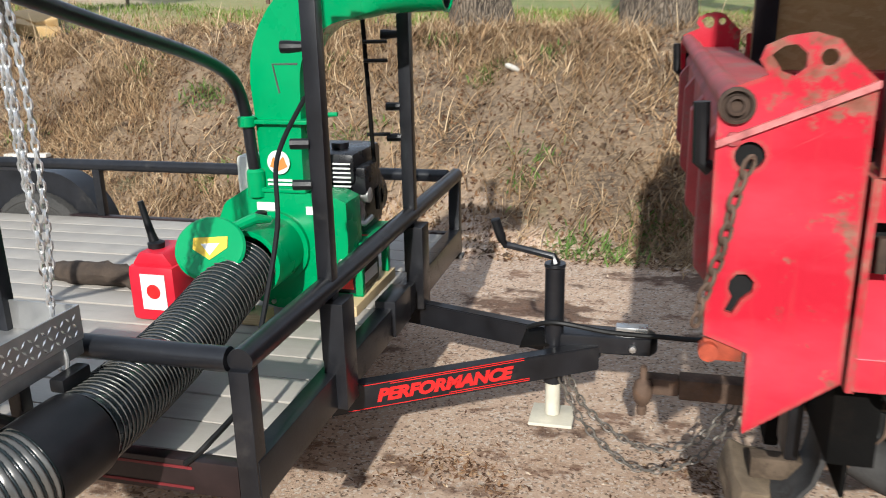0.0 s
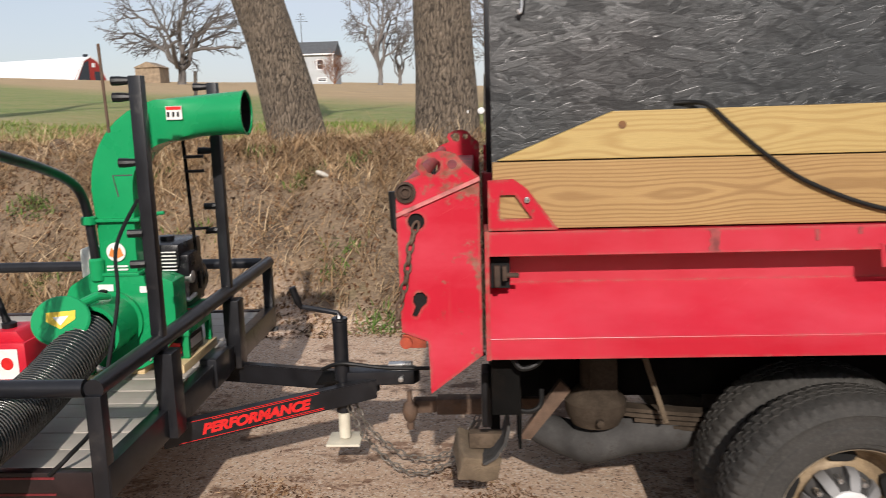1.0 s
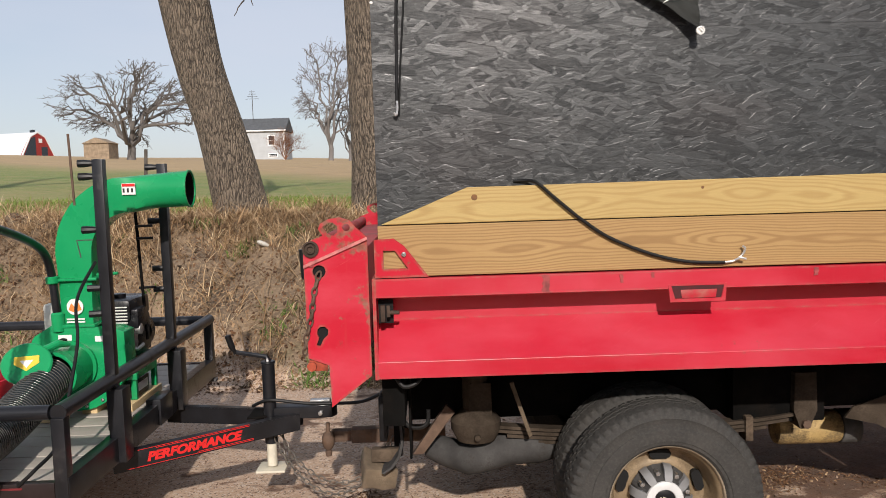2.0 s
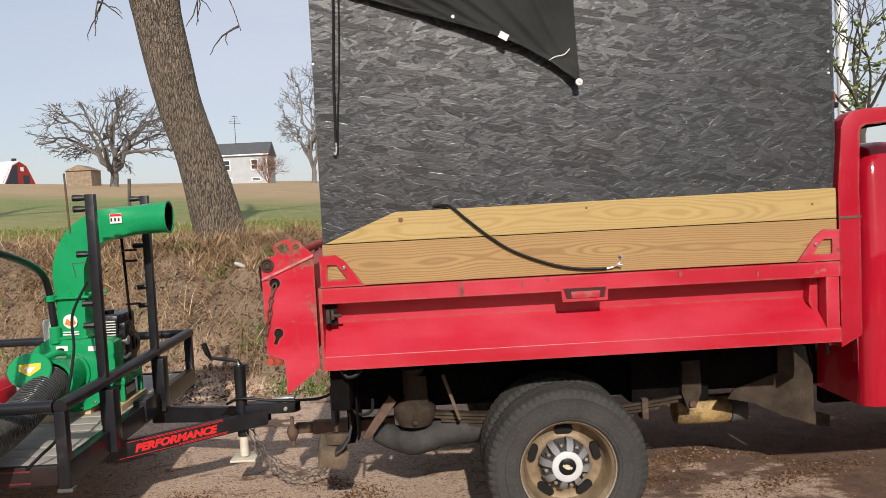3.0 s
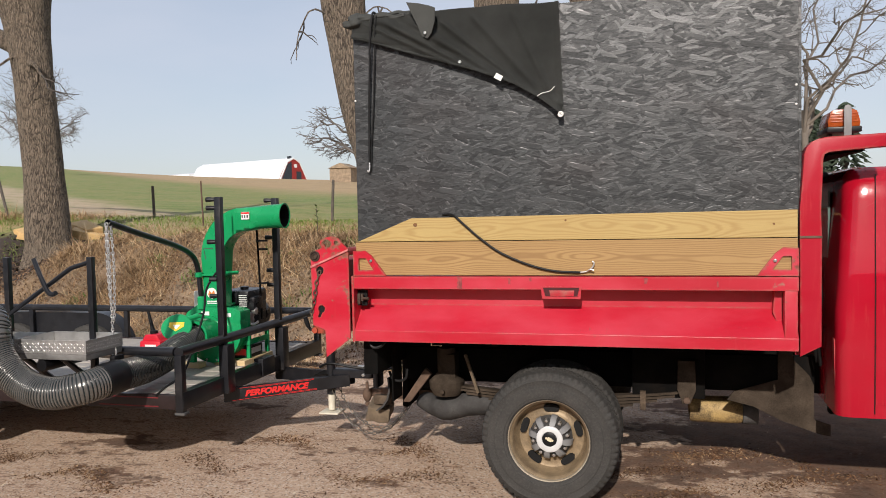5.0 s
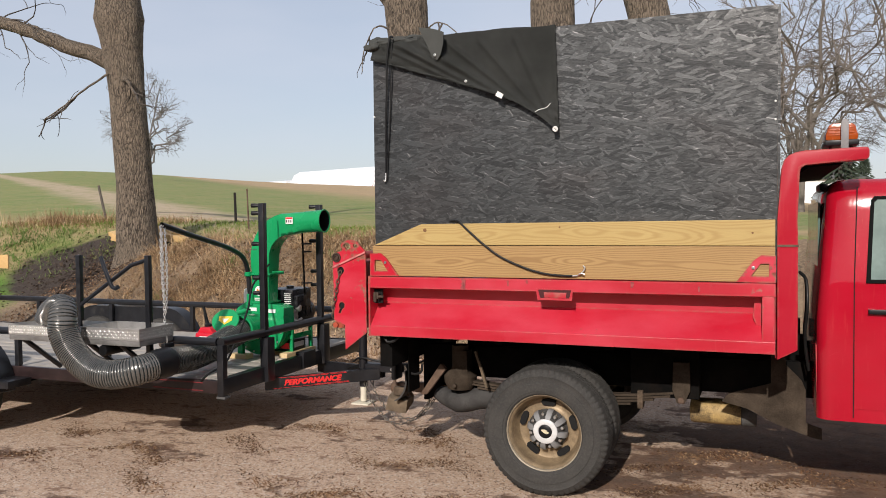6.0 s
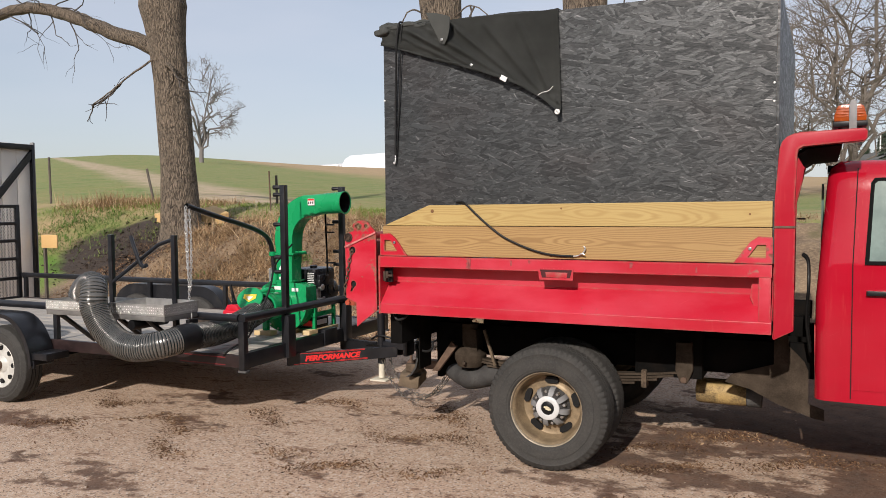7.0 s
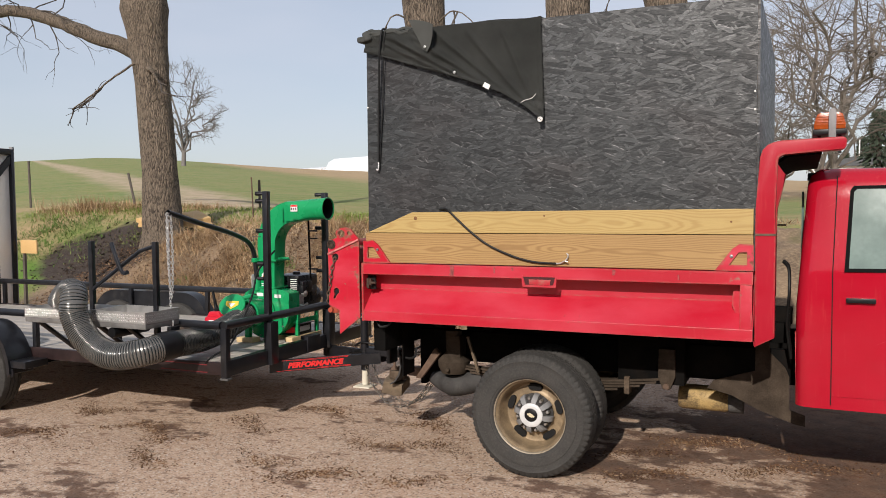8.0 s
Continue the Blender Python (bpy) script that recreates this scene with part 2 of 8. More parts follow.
M_CRATE = wood("fresh_split_wood", (0.66, 0.45, 0.20), (0.52, 0.30, 0.11), 0.2)


def strand_board(name, dark, light, rough, gloss=0.62, warm=(1.25, 0.92, 0.86)):
    """Oriented strand board: oblong flakes laid over one another in several directions."""
    n = Nodes(name, rough)
    bend = n.node("TexNoise")
    bend.inputs["Scale"].default_value, bend.inputs["Detail"].default_value = 16.0, 4.0
    n.link(n.co.outputs["Object"], bend.inputs[0])
    shift = n.node("VectorMath")
    shift.operation, shift.inputs[1].default_value = "MULTIPLY_ADD", (0.008, 0.0, 0.008)
    n.link(bend.outputs["Color"], shift.inputs[0])
    n.link(n.co.outputs["Object"], shift.inputs[2])
    place = shift.outputs[0]
    grain = n.noise(14, 7, n.coord((3, 1, 11), src=place), 0.68, 0.15)
    tone = n.math("MULTIPLY", n.noise(26, 5, n.coord((1, 1, 3), src=place)), 0.5)
    height = tone
    for ang, sx, sz, size, few in ((0.60, 14.0, 66, 0.36, 0.3), (-0.30, 12.0, 60, 0.38, 0.3), (0.05, 9.0, 56, 0.40, 0.3), (-0.95, 11.0, 44, 0.36, 0.45), (0.40, 10.0, 44, 0.38, 0.45),
                                   (0.25, 8.0, 42, 0.40, 0.5), (0.75, 10.0, 34, 0.38, 0.66), (-0.45, 8.0, 32, 0.40, 0.62), (-0.20, 5.5, 27, 0.42, 0.58)):
        v = n.coord((sx, 0.02, sz), (0, 0, 0), n.coord((1, 1, 1), (0, ang, 0), place))
        vo = n.node("TexVoronoi")
        vo.distance = "MINKOWSKI"
        vo.inputs["Exponent"].default_value = 5.0
        vo.inputs["Scale"].default_value = 1.0
        n.link(v, vo.inputs[0])
        sep = n.node("SeparateColor")
        n.link(vo.outputs["Color"], sep.inputs[0])
        lies = n.math("MULTIPLY", n.ramp(n.math("ADD", vo.outputs["Distance"], n.math("MULTIPLY", grain, 0.14)), size + 0.09, size + 0.03), n.math("GREATER_THAN", sep.outputs[2], few))
        keep = n.math("SUBTRACT", 1.0, lies)
        tone = n.math("ADD", n.math("MULTIPLY", tone, keep), n.math("MULTIPLY", n.math("POWER", sep.outputs[0], 1.9), lies))
        height = n.math("ADD", n.math("MULTIPLY", height, keep), n.math("MULTIPLY", sep.outputs[1], lies))
    worn = n.noise(1.1, 4, n.coord((0.7, 1, 1.2)))
    shade = n.math("ADD", n.math("ADD", n.math("MULTIPLY", tone, 0.38), n.math("MULTIPLY", grain, 0.62)), n.ramp(worn, 0.35, 0.7, -0.06, 0.06))
    col = n.mix(n.ramp(shade, 0.14, 0.95), dark, light)
    col = n.mix(n.ramp(shade, 0.80, 0.98, 0, 0.6), col, tuple(q * 1.9 for q in light))
    tint = n.noise(1.7, 5, n.coord((1, 1, 1.6)))
    col = n.mix(n.ramp(tint, 0.5, 0.68, 0, 0.5), col, n.mix(1.0, col, warm, "MULTIPLY"))
    n.color(col)
    n.rough(n.ramp(tone, 0, 1, rough + 0.10, rough - 0.06))
    n.link(n.ramp(n.math("ADD", tone, n.math("MULTIPLY", grain, 0.6)), 0.1, 1.0, 0.12, gloss), n.b.inputs["Specular IOR Level"])
    n.bump(n.math("ADD", height, n.math("MULTIPLY", grain, 0.9)), 0.42, 0.0026)
    return n.m


M_OSB = strand_board("black_painted_strand_board", (0.0150, 0.0164, 0.0176), (0.054, 0.058, 0.059), 0.345, 0.72, (1.16, 0.95, 0.90))
M_OSB_RAW = strand_board("raw_strand_board", (0.30, 0.17, 0.07), (0.42, 0.26, 0.12), 0.75, 0.3)


def tarp_material():
    n = Nodes("black_canvas", 0.85, 0.0, 0.1)
    weave = n.noise(400, 2)
    n.color(n.mix(n.ramp(n.noise(3, 6), 0.3, 0.7), (0.044, 0.046, 0.043), (0.074, 0.076, 0.071)))
    n.bump(n.math("ADD", n.math("MULTIPLY", weave, 0.3), n.noise(9, 4)), 0.25, 0.008)
    return n.m


M_TARP = tarp_material()


def bark(name, c1, c2):
    n = Nodes(name, 0.95)
    bend = n.node("TexNoise")
    bend.inputs["Scale"].default_value, bend.inputs["Detail"].default_value = 6.0, 4.0
    n.link(n.co.outputs["Object"], bend.inputs[0])
    shift = n.node("VectorMath")
    shift.operation, shift.inputs[1].default_value = "MULTIPLY_ADD", (0.07, 0.07, 0.12)
    n.link(bend.outputs["Color"], shift.inputs[0])
    n.link(n.co.outputs["Object"], shift.inputs[2])
    plates = n.voronoi(1.0, n.coord((40, 40, 7.5), src=shift.outputs[0]), "Distance", "DISTANCE_TO_EDGE")
    flaky = n.noise(9, 7, n.coord((5.0, 5.0, 0.9)), 0.62, 0.8)
    ridge = n.math("ADD", n.ramp(plates, 0.0, 0.32, 0.0, 0.55), n.ramp(flaky, 0.32, 0.62, 0.0, 0.48))
    col = n.mix(n.ramp(ridge, 0.30, 0.60), c1, c2)
    col = n.mix(n.ramp(n.noise(60, 4, n.coord((1, 1, 0.4))), 0.3, 0.7, 0, 0.45), col, tuple(x * 0.62 for x in c2))
    col = n.mix(n.ramp(n.noise(1.4, 4), 0.45, 0.7, 0, 0.4), col, tuple(x * 0.75 for x in c2))
    n.color(col)
    n.bump(ridge, 1.0, 0.04)
    return n.m


M_BARK = bark("furrowed_bark", (0.027, 0.020, 0.015), (0.29, 0.228, 0.165))
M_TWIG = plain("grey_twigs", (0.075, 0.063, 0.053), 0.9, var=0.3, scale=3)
M_OAKTWIG = plain("oak_twigs", (0.135, 0.122, 0.112), 0.95, var=0.3, scale=0.7)
M_TANSHED = plain("weathered_tan_boards", (0.27, 0.205, 0.14), 0.9, var=0.35, scale=1.5)
M_BRUSH = plain("brown_brush_twigs", (0.165, 0.141, 0.120), 0.95, var=0.3, scale=0.8)
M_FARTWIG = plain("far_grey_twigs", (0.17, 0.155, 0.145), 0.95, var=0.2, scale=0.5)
M_CONIFER = plain("dark_needles", (0.035, 0.05, 0.03), 0.9, var=0.4, scale=2)
M_RUSSET = plain("russet_leaves", (0.22, 0.10, 0.05), 0.9, var=0.3, scale=2)


def checker_plate():
    """Aluminium tread plate with short raised bars lying crosswise."""
    n = Nodes("diamond_plate", 0.42, 0.85)
    x, y, z = n.xyz()[0], n.xyz()[1], n.xyz()[2]
    n.color(n.mix(n.ramp(n.noise(12, 5), 0.3, 0.7), (0.42, 0.41, 0.395), (0.56, 0.55, 0.53)))
    n.rough(n.ramp(n.noise(30, 4), 0.3, 0.7, 0.36, 0.52))
    n.bump(n.noise(90, 3), 0.05, 0.002)
    return n.m


M_PLATE = checker_plate()


def hose_material():
    n = Nodes("clear_grey_hose", 0.22, 0.35, 0.6)
    n.color(n.mix(n.ramp(n.noise(6, 4), 0.3, 0.7), (0.080, 0.077, 0.071), (0.155, 0.148, 0.135)))
    n.bump(n.noise(120, 3), 0.06, 0.002)
    return n.m


M_HOSE = hose_material()
# black hose wall at the inlet, and painted shade in the grey hose's grooves
M_HOSERIB = plain("black_hose_groove_shade", (0.012, 0.018, 0.019), 0.25, var=0.3, scale=10)


def ground_material():
    """Yard dirt with wood crumbs and stains; dry bank; meadow with a bare track; all by place."""
    n = Nodes("ground_soil", 0.95)
    px, py, pz = n.xyz()[0], n.xyz()[1], n.xyz()[2]
    flat = n.coord((1, 1, 0.2))
    # yard
    yard = n.mix(n.ramp(n.noise(0.7, 5, flat), 0.3, 0.7), (0.485, 0.340, 0.240), (0.385, 0.255, 0.172))
    yard = n.mix(n.ramp(n.noise(16, 8, flat, 0.75), 0.4, 0.65, 0, 0.7), yard, (0.60, 0.455, 0.335))
    stones = n.voronoi(95, flat, "Color")
    sep = n.node("SeparateColor")
    n.link(stones, sep.inputs[0])
    yard = n.mix(n.ramp(sep.outputs[0], 0.78, 0.88, 0, 0.75), yard, (0.60, 0.52, 0.43))
    yard = n.mix(n.ramp(sep.outputs[1], 0.84, 0.92, 0, 0.75), yard, (0.11, 0.07, 0.048))
    stain = n.math("ADD", n.math("MULTIPLY", n.noise(1.05, 6, n.coord((0.8, 1.5, 1)), 0.6), 0.8), n.math("MULTIPLY", n.noise(9, 5, flat), 0.2))
    wet = n.math("MULTIPLY", n.ramp(px, 1.4, 3.2), n.ramp(py, 2.4, -0.2, 0.20, 0.08))
    fleck = n.math("ADD", n.math("MULTIPLY", n.noise(3.6, 7, n.coord((0.8, 1.4, 1)), 0.7), 0.85), n.math("MULTIPLY", n.noise(30, 4, flat), 0.15))
    yard = n.mix(n.ramp(fleck, 0.565, 0.61, 0, 0.7), yard, (0.14, 0.062, 0.032))
    yard = n.mix(n.ramp(n.math("ADD", stain, wet), 0.55, 0.59, 0, 0.85), yard, n.mix(n.ramp(n.noise(6, 5, flat), 0.35, 0.65), (0.055, 0.025, 0.014), (0.125, 0.06, 0.032)))
    # bank
    bank = n.mix(n.ramp(n.noise(1.6, 6), 0.35, 0.65), (0.078, 0.056, 0.039), (0.22, 0.155, 0.098))
    bank = n.mix(n.ramp(n.noise(26, 6, n.coord((1, 1, 2.5)), 0.7), 0.45, 0.7, 0, 0.7), bank, (0.36, 0.265, 0.165))
    bank = n.mix(n.ramp(n.noise(2.3, 4), 0.6, 0.72, 0, 0.6), bank, (0.075, 0.085, 0.025))
    # meadow
    grass = n.mix(n.ramp(n.noise(0.45, 5, flat), 0.35, 0.65), (0.105, 0.195, 0.032), (0.19, 0.215, 0.055))
    grass = n.mix(n.ramp(n.noise(7, 6, n.coord((1, 1, 0.3))), 0.4, 0.65, 0, 0.6), grass, (0.33, 0.27, 0.125))
    grass = n.mix(n.ramp(n.noise(2.6, 8, n.coord((0.5, 1, 0.3)), 0.75), 0.5, 0.66, 0, 0.7), grass, (0.075, 0.12, 0.022))
    grass = n.mix(n.ramp(n.noise(1.1, 7, n.coord((0.35, 1, 0.3)), 0.7), 0.45, 0.65, 0, 0.55), grass, (0.30, 0.24, 0.11))
    tan = n.mix(n.ramp(n.noise(0.9, 7, n.coord((0.35, 1, 0.3)), 0.7), 0.35, 0.65), (0.45, 0.315, 0.165), (0.30, 0.215, 0.115))
    far = n.math("ADD", n.math("ADD", py, n.math("MULTIPLY", px, 1.1)), n.math("MULTIPLY", n.noise(0.07, 4, flat), 14.0))
    far = n.math("SUBTRACT", far, n.ramp(px, -1.0, 3.0, 0.0, 12.0))
    meadow = n.mix(n.ramp(far, 22, 32), grass, tan)
    edge = n.math("ADD", py, n.math("MULTIPLY", n.noise(0.6, 5, flat), 3.0))
    meadow = n.mix(n.ramp(edge, 11.5, 15.0), n.mix(n.ramp(n.noise(0.9, 5, flat), 0.4, 0.62), tan, grass), meadow)
    # bare track across the hill
    way = n.math("ADD", n.math("ADD", py, n.math("MULTIPLY", px, 0.8)), n.math("ADD", n.math("MULTIPLY", n.noise(0.15, 3, flat), 2.0), n.math("MULTIPLY", n.noise(1.8, 6, n.coord((0.4, 1, 0.2)), 0.7), 1.6)))
    track = n.math("MULTIPLY", n.ramp(n.math("ABSOLUTE", n.math("SUBTRACT", way, 6.6)), 0.9, 2.3, 1, 0), n.ramp(px, -5.5, -8))
    meadow = n.mix(n.math("MULTIPLY", track, n.ramp(n.noise(2.2, 5, flat), 0.3, 0.55, 0.25, 1.0)), meadow, (0.43, 0.33, 0.22))
    lawn = n.mix(n.ramp(n.noise(1.3, 5, flat), 0.35, 0.65), (0.085, 0.165, 0.018), (0.14, 0.22, 0.035))
    # which is where
    rag = n.math("MULTIPLY", n.math("SUBTRACT", n.noise(1.7, 6), 0.5), 1.1)
    foot = n.math("ADD", py, rag)
    crest = n.math("ADD", py, n.math("MULTIPLY", n.math("SUBTRACT", n.noise(0.9, 6), 0.5), 1.6))
    bank = n.mix(n.ramp(n.math("ADD", px, n.math("MULTIPLY", rag, 1.2)), -8.7, -9.3), bank, lawn)
    ox, oy = n.math("DIVIDE", n.math("ADD", px, 8.25), 1.95), n.math("DIVIDE", n.math("SUBTRACT", py, 8.05), 1.45)
    oval = n.math("ADD", n.math("ADD", n.math("MULTIPLY", ox, ox), n.math("MULTIPLY", oy, oy)), n.math("MULTIPLY", rag, 1.1))
    soil = n.mix(n.ramp(n.voronoi(16, None, "Distance"), 0.05, 0.12), (0.20, 0.16, 0.12), n.mix(n.noise(9, 6), (0.020, 0.014, 0.011), (0.06, 0.042, 0.03)))
    col = n.mix(n.ramp(foot, 5.35, 5.75), yard, bank)
    col = n.mix(n.ramp(crest, 7.5, 8.0), col, meadow)
    col = n.mix(n.ramp(oval, 1.15, 0.8), col, soil)
    n.color(col)
    coarse = n.math("MULTIPLY", n.noise(14, 7, None, 0.7), n.ramp(foot, 5.1, 5.7, 0.25, 1.0))
    h = n.math("ADD", coarse, n.math("MULTIPLY", n.noise(120, 5, None, 0.7), 0.3))
    n.bump(h, 0.7, 0.025)
    return n.m


M_GROUND = ground_material()


def blade_material(name, a, b, c):
    n = Nodes(name, 0.9)
    geo = n.node("NewGeometry")
    r = geo.outputs["Random Per Island"]
    col = n.mix(n.ramp(r, 0.7, 0.95), n.mix(n.ramp(r, 0.1, 0.6), a, b), c)
    dull = n.mix(0.55, col, tuple(q * 0.75 for q in a))
    col = n.mix(n.ramp(n.noise(1.7, 4), 0.38, 0.6), col, dull)
    n.color(n.mix(n.ramp(n.noise(2.6, 4, n.coord((1, 1, 1), (0.4, 0.7, 0.2))), 0.55, 0.72, 0, 0.5), col, tuple((p + q) / 2 for p, q in zip(b, c))))
    n.b.inputs["Specular IOR Level"].default_value = 0.2
    return n.m


M_STRAW = blade_material("dry_straw", (0.19, 0.112, 0.060), (0.45, 0.30, 0.160), (0.68, 0.53, 0.335))
M_GRASSBLADE = blade_material("green_grass", (0.12, 0.20, 0.03), (0.19, 0.27, 0.055), (0.33, 0.31, 0.12))
M_WEED = blade_material("green_weed", (0.07, 0.13, 0.025), (0.14, 0.21, 0.05), (0.24, 0.26, 0.10))
M_LEAF = blade_material("late_leaves", (0.08, 0.13, 0.03), (0.17, 0.20, 0.06), (0.30, 0.28, 0.10))
M_LITTER = blade_material("leaf_litter", (0.065, 0.034, 0.02), (0.21, 0.11, 0.055), (0.46, 0.32, 0.19))
M_CLOD = blade_material("soil_clods", (0.075, 0.050, 0.033), (0.17, 0.115, 0.07), (0.32, 0.23, 0.15))
M_DARKCLOD = blade_material("dark_soil_clods", (0.022, 0.015, 0.011), (0.05, 0.035, 0.025), (0.15, 0.11, 0.08))
M_CHIP = blade_material("wood_crumbs", (0.13, 0.065, 0.036), (0.36, 0.235, 0.15), (0.66, 0.55, 0.42))


# ---- building helpers ----
BASE = {}


def thing(name, loc, label, category, group="", kind=""):
    ob = new(name)
    ob.empty_display_size = 0.1
    ob.location = loc
    BASE[ob.name] = Vector(loc)
    return tagged(ob, label, category, group, kind)


def part(name, bm, material, parent=None, label="", smooth=35):
    """Link a bmesh, built at its place in the world, as one mesh object under a thing or a part."""
    bmesh.ops.recalc_face_normals(bm, faces=bm.faces)
    base = BASE[parent.name] if parent else Vector((0, 0, 0))
    me = bpy.data.meshes.new(name)
    bmesh.ops.translate(bm, verts=bm.verts, vec=-base)
    bm.to_mesh(me)
    bm.free()
    me.materials.append(material)
    if smooth:
        me.shade_smooth()
        me.set_sharp_from_angle(angle=radians(smooth))
    ob = new(name, me)
    if parent:
        ob.parent = parent
        BASE[ob.name] = base
    else:
        BASE[ob.name] = Vector((0, 0, 0))
    if label:
        ob["label"] = label
    return ob


def single(name, bm, material, label, category, group="", kind="", smooth=35):
    return tagged(part(name, bm, material, None, "", smooth), label, category, group, kind)


def box(bm, x0, x1, y0, y1, z0, z1, bevel=0.0, m=None):
    r = bmesh.ops.create_cube(bm, size=1)
    vs = r["verts"]
    bmesh.ops.scale(bm, verts=vs, vec=(x1 - x0, y1 - y0, z1 - z0))
    bmesh.ops.translate(bm, verts=vs, vec=((x0 + x1) / 2, (y0 + y1) / 2, (z0 + z1) / 2))
    if m:
        bmesh.ops.transform(bm, matrix=m, verts=vs)
    if bevel:
        es = list({e for v in vs for e in v.link_edges})
        bmesh.ops.bevel(bm, geom=es, offset=bevel, segments=2, affect="EDGES", profile=0.6)
    return bm


def prism(bm, pts, axis, a, b, bevel=0.0):
    """A plate: a polygon in the plane across axis, from a to b along it."""
    def at(p, v):
        return {"x": (v, p[0], p[1]), "y": (p[0], v, p[1]), "z": (p[0], p[1], v)}[axis]
    lo = [bm.verts.new(at(p, a)) for p in pts]
    hi = [bm.verts.new(at(p, b)) for p in pts]
    n = len(pts)
    fs = [bm.faces.new(lo), bm.faces.new(hi[::-1])]
    for i in range(n):
        fs.append(bm.faces.new((lo[i], hi[i], hi[(i + 1) % n], lo[(i + 1) % n])))
    if bevel:
        es = list({e for f in fs for e in f.edges})
        bmesh.ops.bevel(bm, geom=es, offset=bevel, segments=2, affect="EDGES", profile=0.6)
    return bm


def holed(bm, outer, holes, axis, a, b):
    """A plate with holes cut through it: loops bridged by filling."""
    def at(p, v):
        return Vector({"x": (v, p[0], p[1]), "y": (p[0], v, p[1]), "z": (p[0], p[1], v)}[axis])
    edges = []
    for loop in [outer, *holes]:
        vs = [bm.verts.new(at(p, a)) for p in loop]
        edges += [bm.edges.new((vs[i], vs[(i + 1) % len(vs)])) for i in range(len(vs))]
    r = bmesh.ops.triangle_fill(bm, use_beauty=True, use_dissolve=False, edges=edges)
    fs = [g for g in r["geom"] if isinstance(g, bmesh.types.BMFace)]
    ex = bmesh.ops.extrude_face_region(bm, geom=fs)
    vs = [g for g in ex["geom"] if isinstance(g, bmesh.types.BMVert)]
    bmesh.ops.translate(bm, verts=vs, vec=at((0, 0), b) - at((0, 0), a))
    return bm


def ring2d(cx, cz, r, n=20, a0=0.0, a1=360.0, rz=None):
    return [(cx + r * math.cos(radians(a0 + (a1 - a0) * i / n)), cz + (rz or r) * math.sin(radians(a0 + (a1 - a0) * i / n))) for i in range(n)]


def spline(pts, per=8):
    """A smooth line through the points."""
    pts = [Vector(p) for p in pts]
    out = []
    for i in range(len(pts) - 1):
        p0, p1, p2, p3 = pts[max(i - 1, 0)], pts[i], pts[i + 1], pts[min(i + 2, len(pts) - 1)]
        for k in range(per):
            t = k / per
            out.append(0.5 * ((2 * p1) + (p2 - p0) * t + (2 * p0 - 5 * p1 + 4 * p2 - p3) * t * t + (3 * p1 - p0 - 3 * p2 + p3) * t ** 3))
    out.append(pts[-1])
    return out


def tube(bm, path, radius, n=12, cap=True):
    """A tube along a path; radius is a number or one for each point."""
    path = [Vector(p) for p in path]
    rings, side = [], None
    for i, p in enumerate(path):
        d = (path[min(i + 1, len(path) - 1)] - path[max(i - 1, 0)]).normalized()
        if side is None:
            side = d.orthogonal().normalized()
        side = (side - d * side.dot(d)).normalized()
        up = d.cross(side)
        r = radius[i] if isinstance(radius, (list, tuple)) else radius
        rings.append([bm.verts.new(p + (side * math.cos(2 * math.pi * k / n) + up * math.sin(2 * math.pi * k / n)) * r) for k in range(n)])
    for a, b in zip(rings, rings[1:]):
        for k in range(n):
            bm.faces.new((a[k], a[(k + 1) % n], b[(k + 1) % n], b[k]))
    if cap:
        bm.faces.new(rings[0][::-1])
        bm.faces.new(rings[-1])
    return bm


def lathe(bm, profile, n, centre, axis="y", wobble=None):
    """Turn a profile of (radius, along) round an axis through the centre."""
    c = Vector(centre)
    rings = []
    for j, (r, a) in enumerate(profile):
        ring = []
        for k in range(n):
            t = 2 * math.pi * k / n
            rr = r + (wobble(j, k) if wobble else 0)
            u, v = rr * math.cos(t), rr * math.sin(t)
            ring.append(bm.verts.new(c + Vector({"y": (u, a, v), "x": (a, u, v), "z": (u, v, a)}[axis])))
        rings.append(ring)
    for a, b in zip(rings, rings[1:]):
        for k in range(n):
            bm.faces.new((a[k], a[(k + 1) % n], b[(k + 1) % n], b[k]))
    for ring, (r, _) in ((rings[0], profile[0]), (rings[-1], profile[-1])):
        if r < 0.06:
            bm.faces.new(ring)
    return bm


def bm_new():
    return bmesh.new()


def lerp(a, b, t):
    return a + (b - a) * t


def sstep(a, b, v):
    t = min(1, max(0, (v - a) / (b - a)))
    return t * t * (3 - 2 * t)


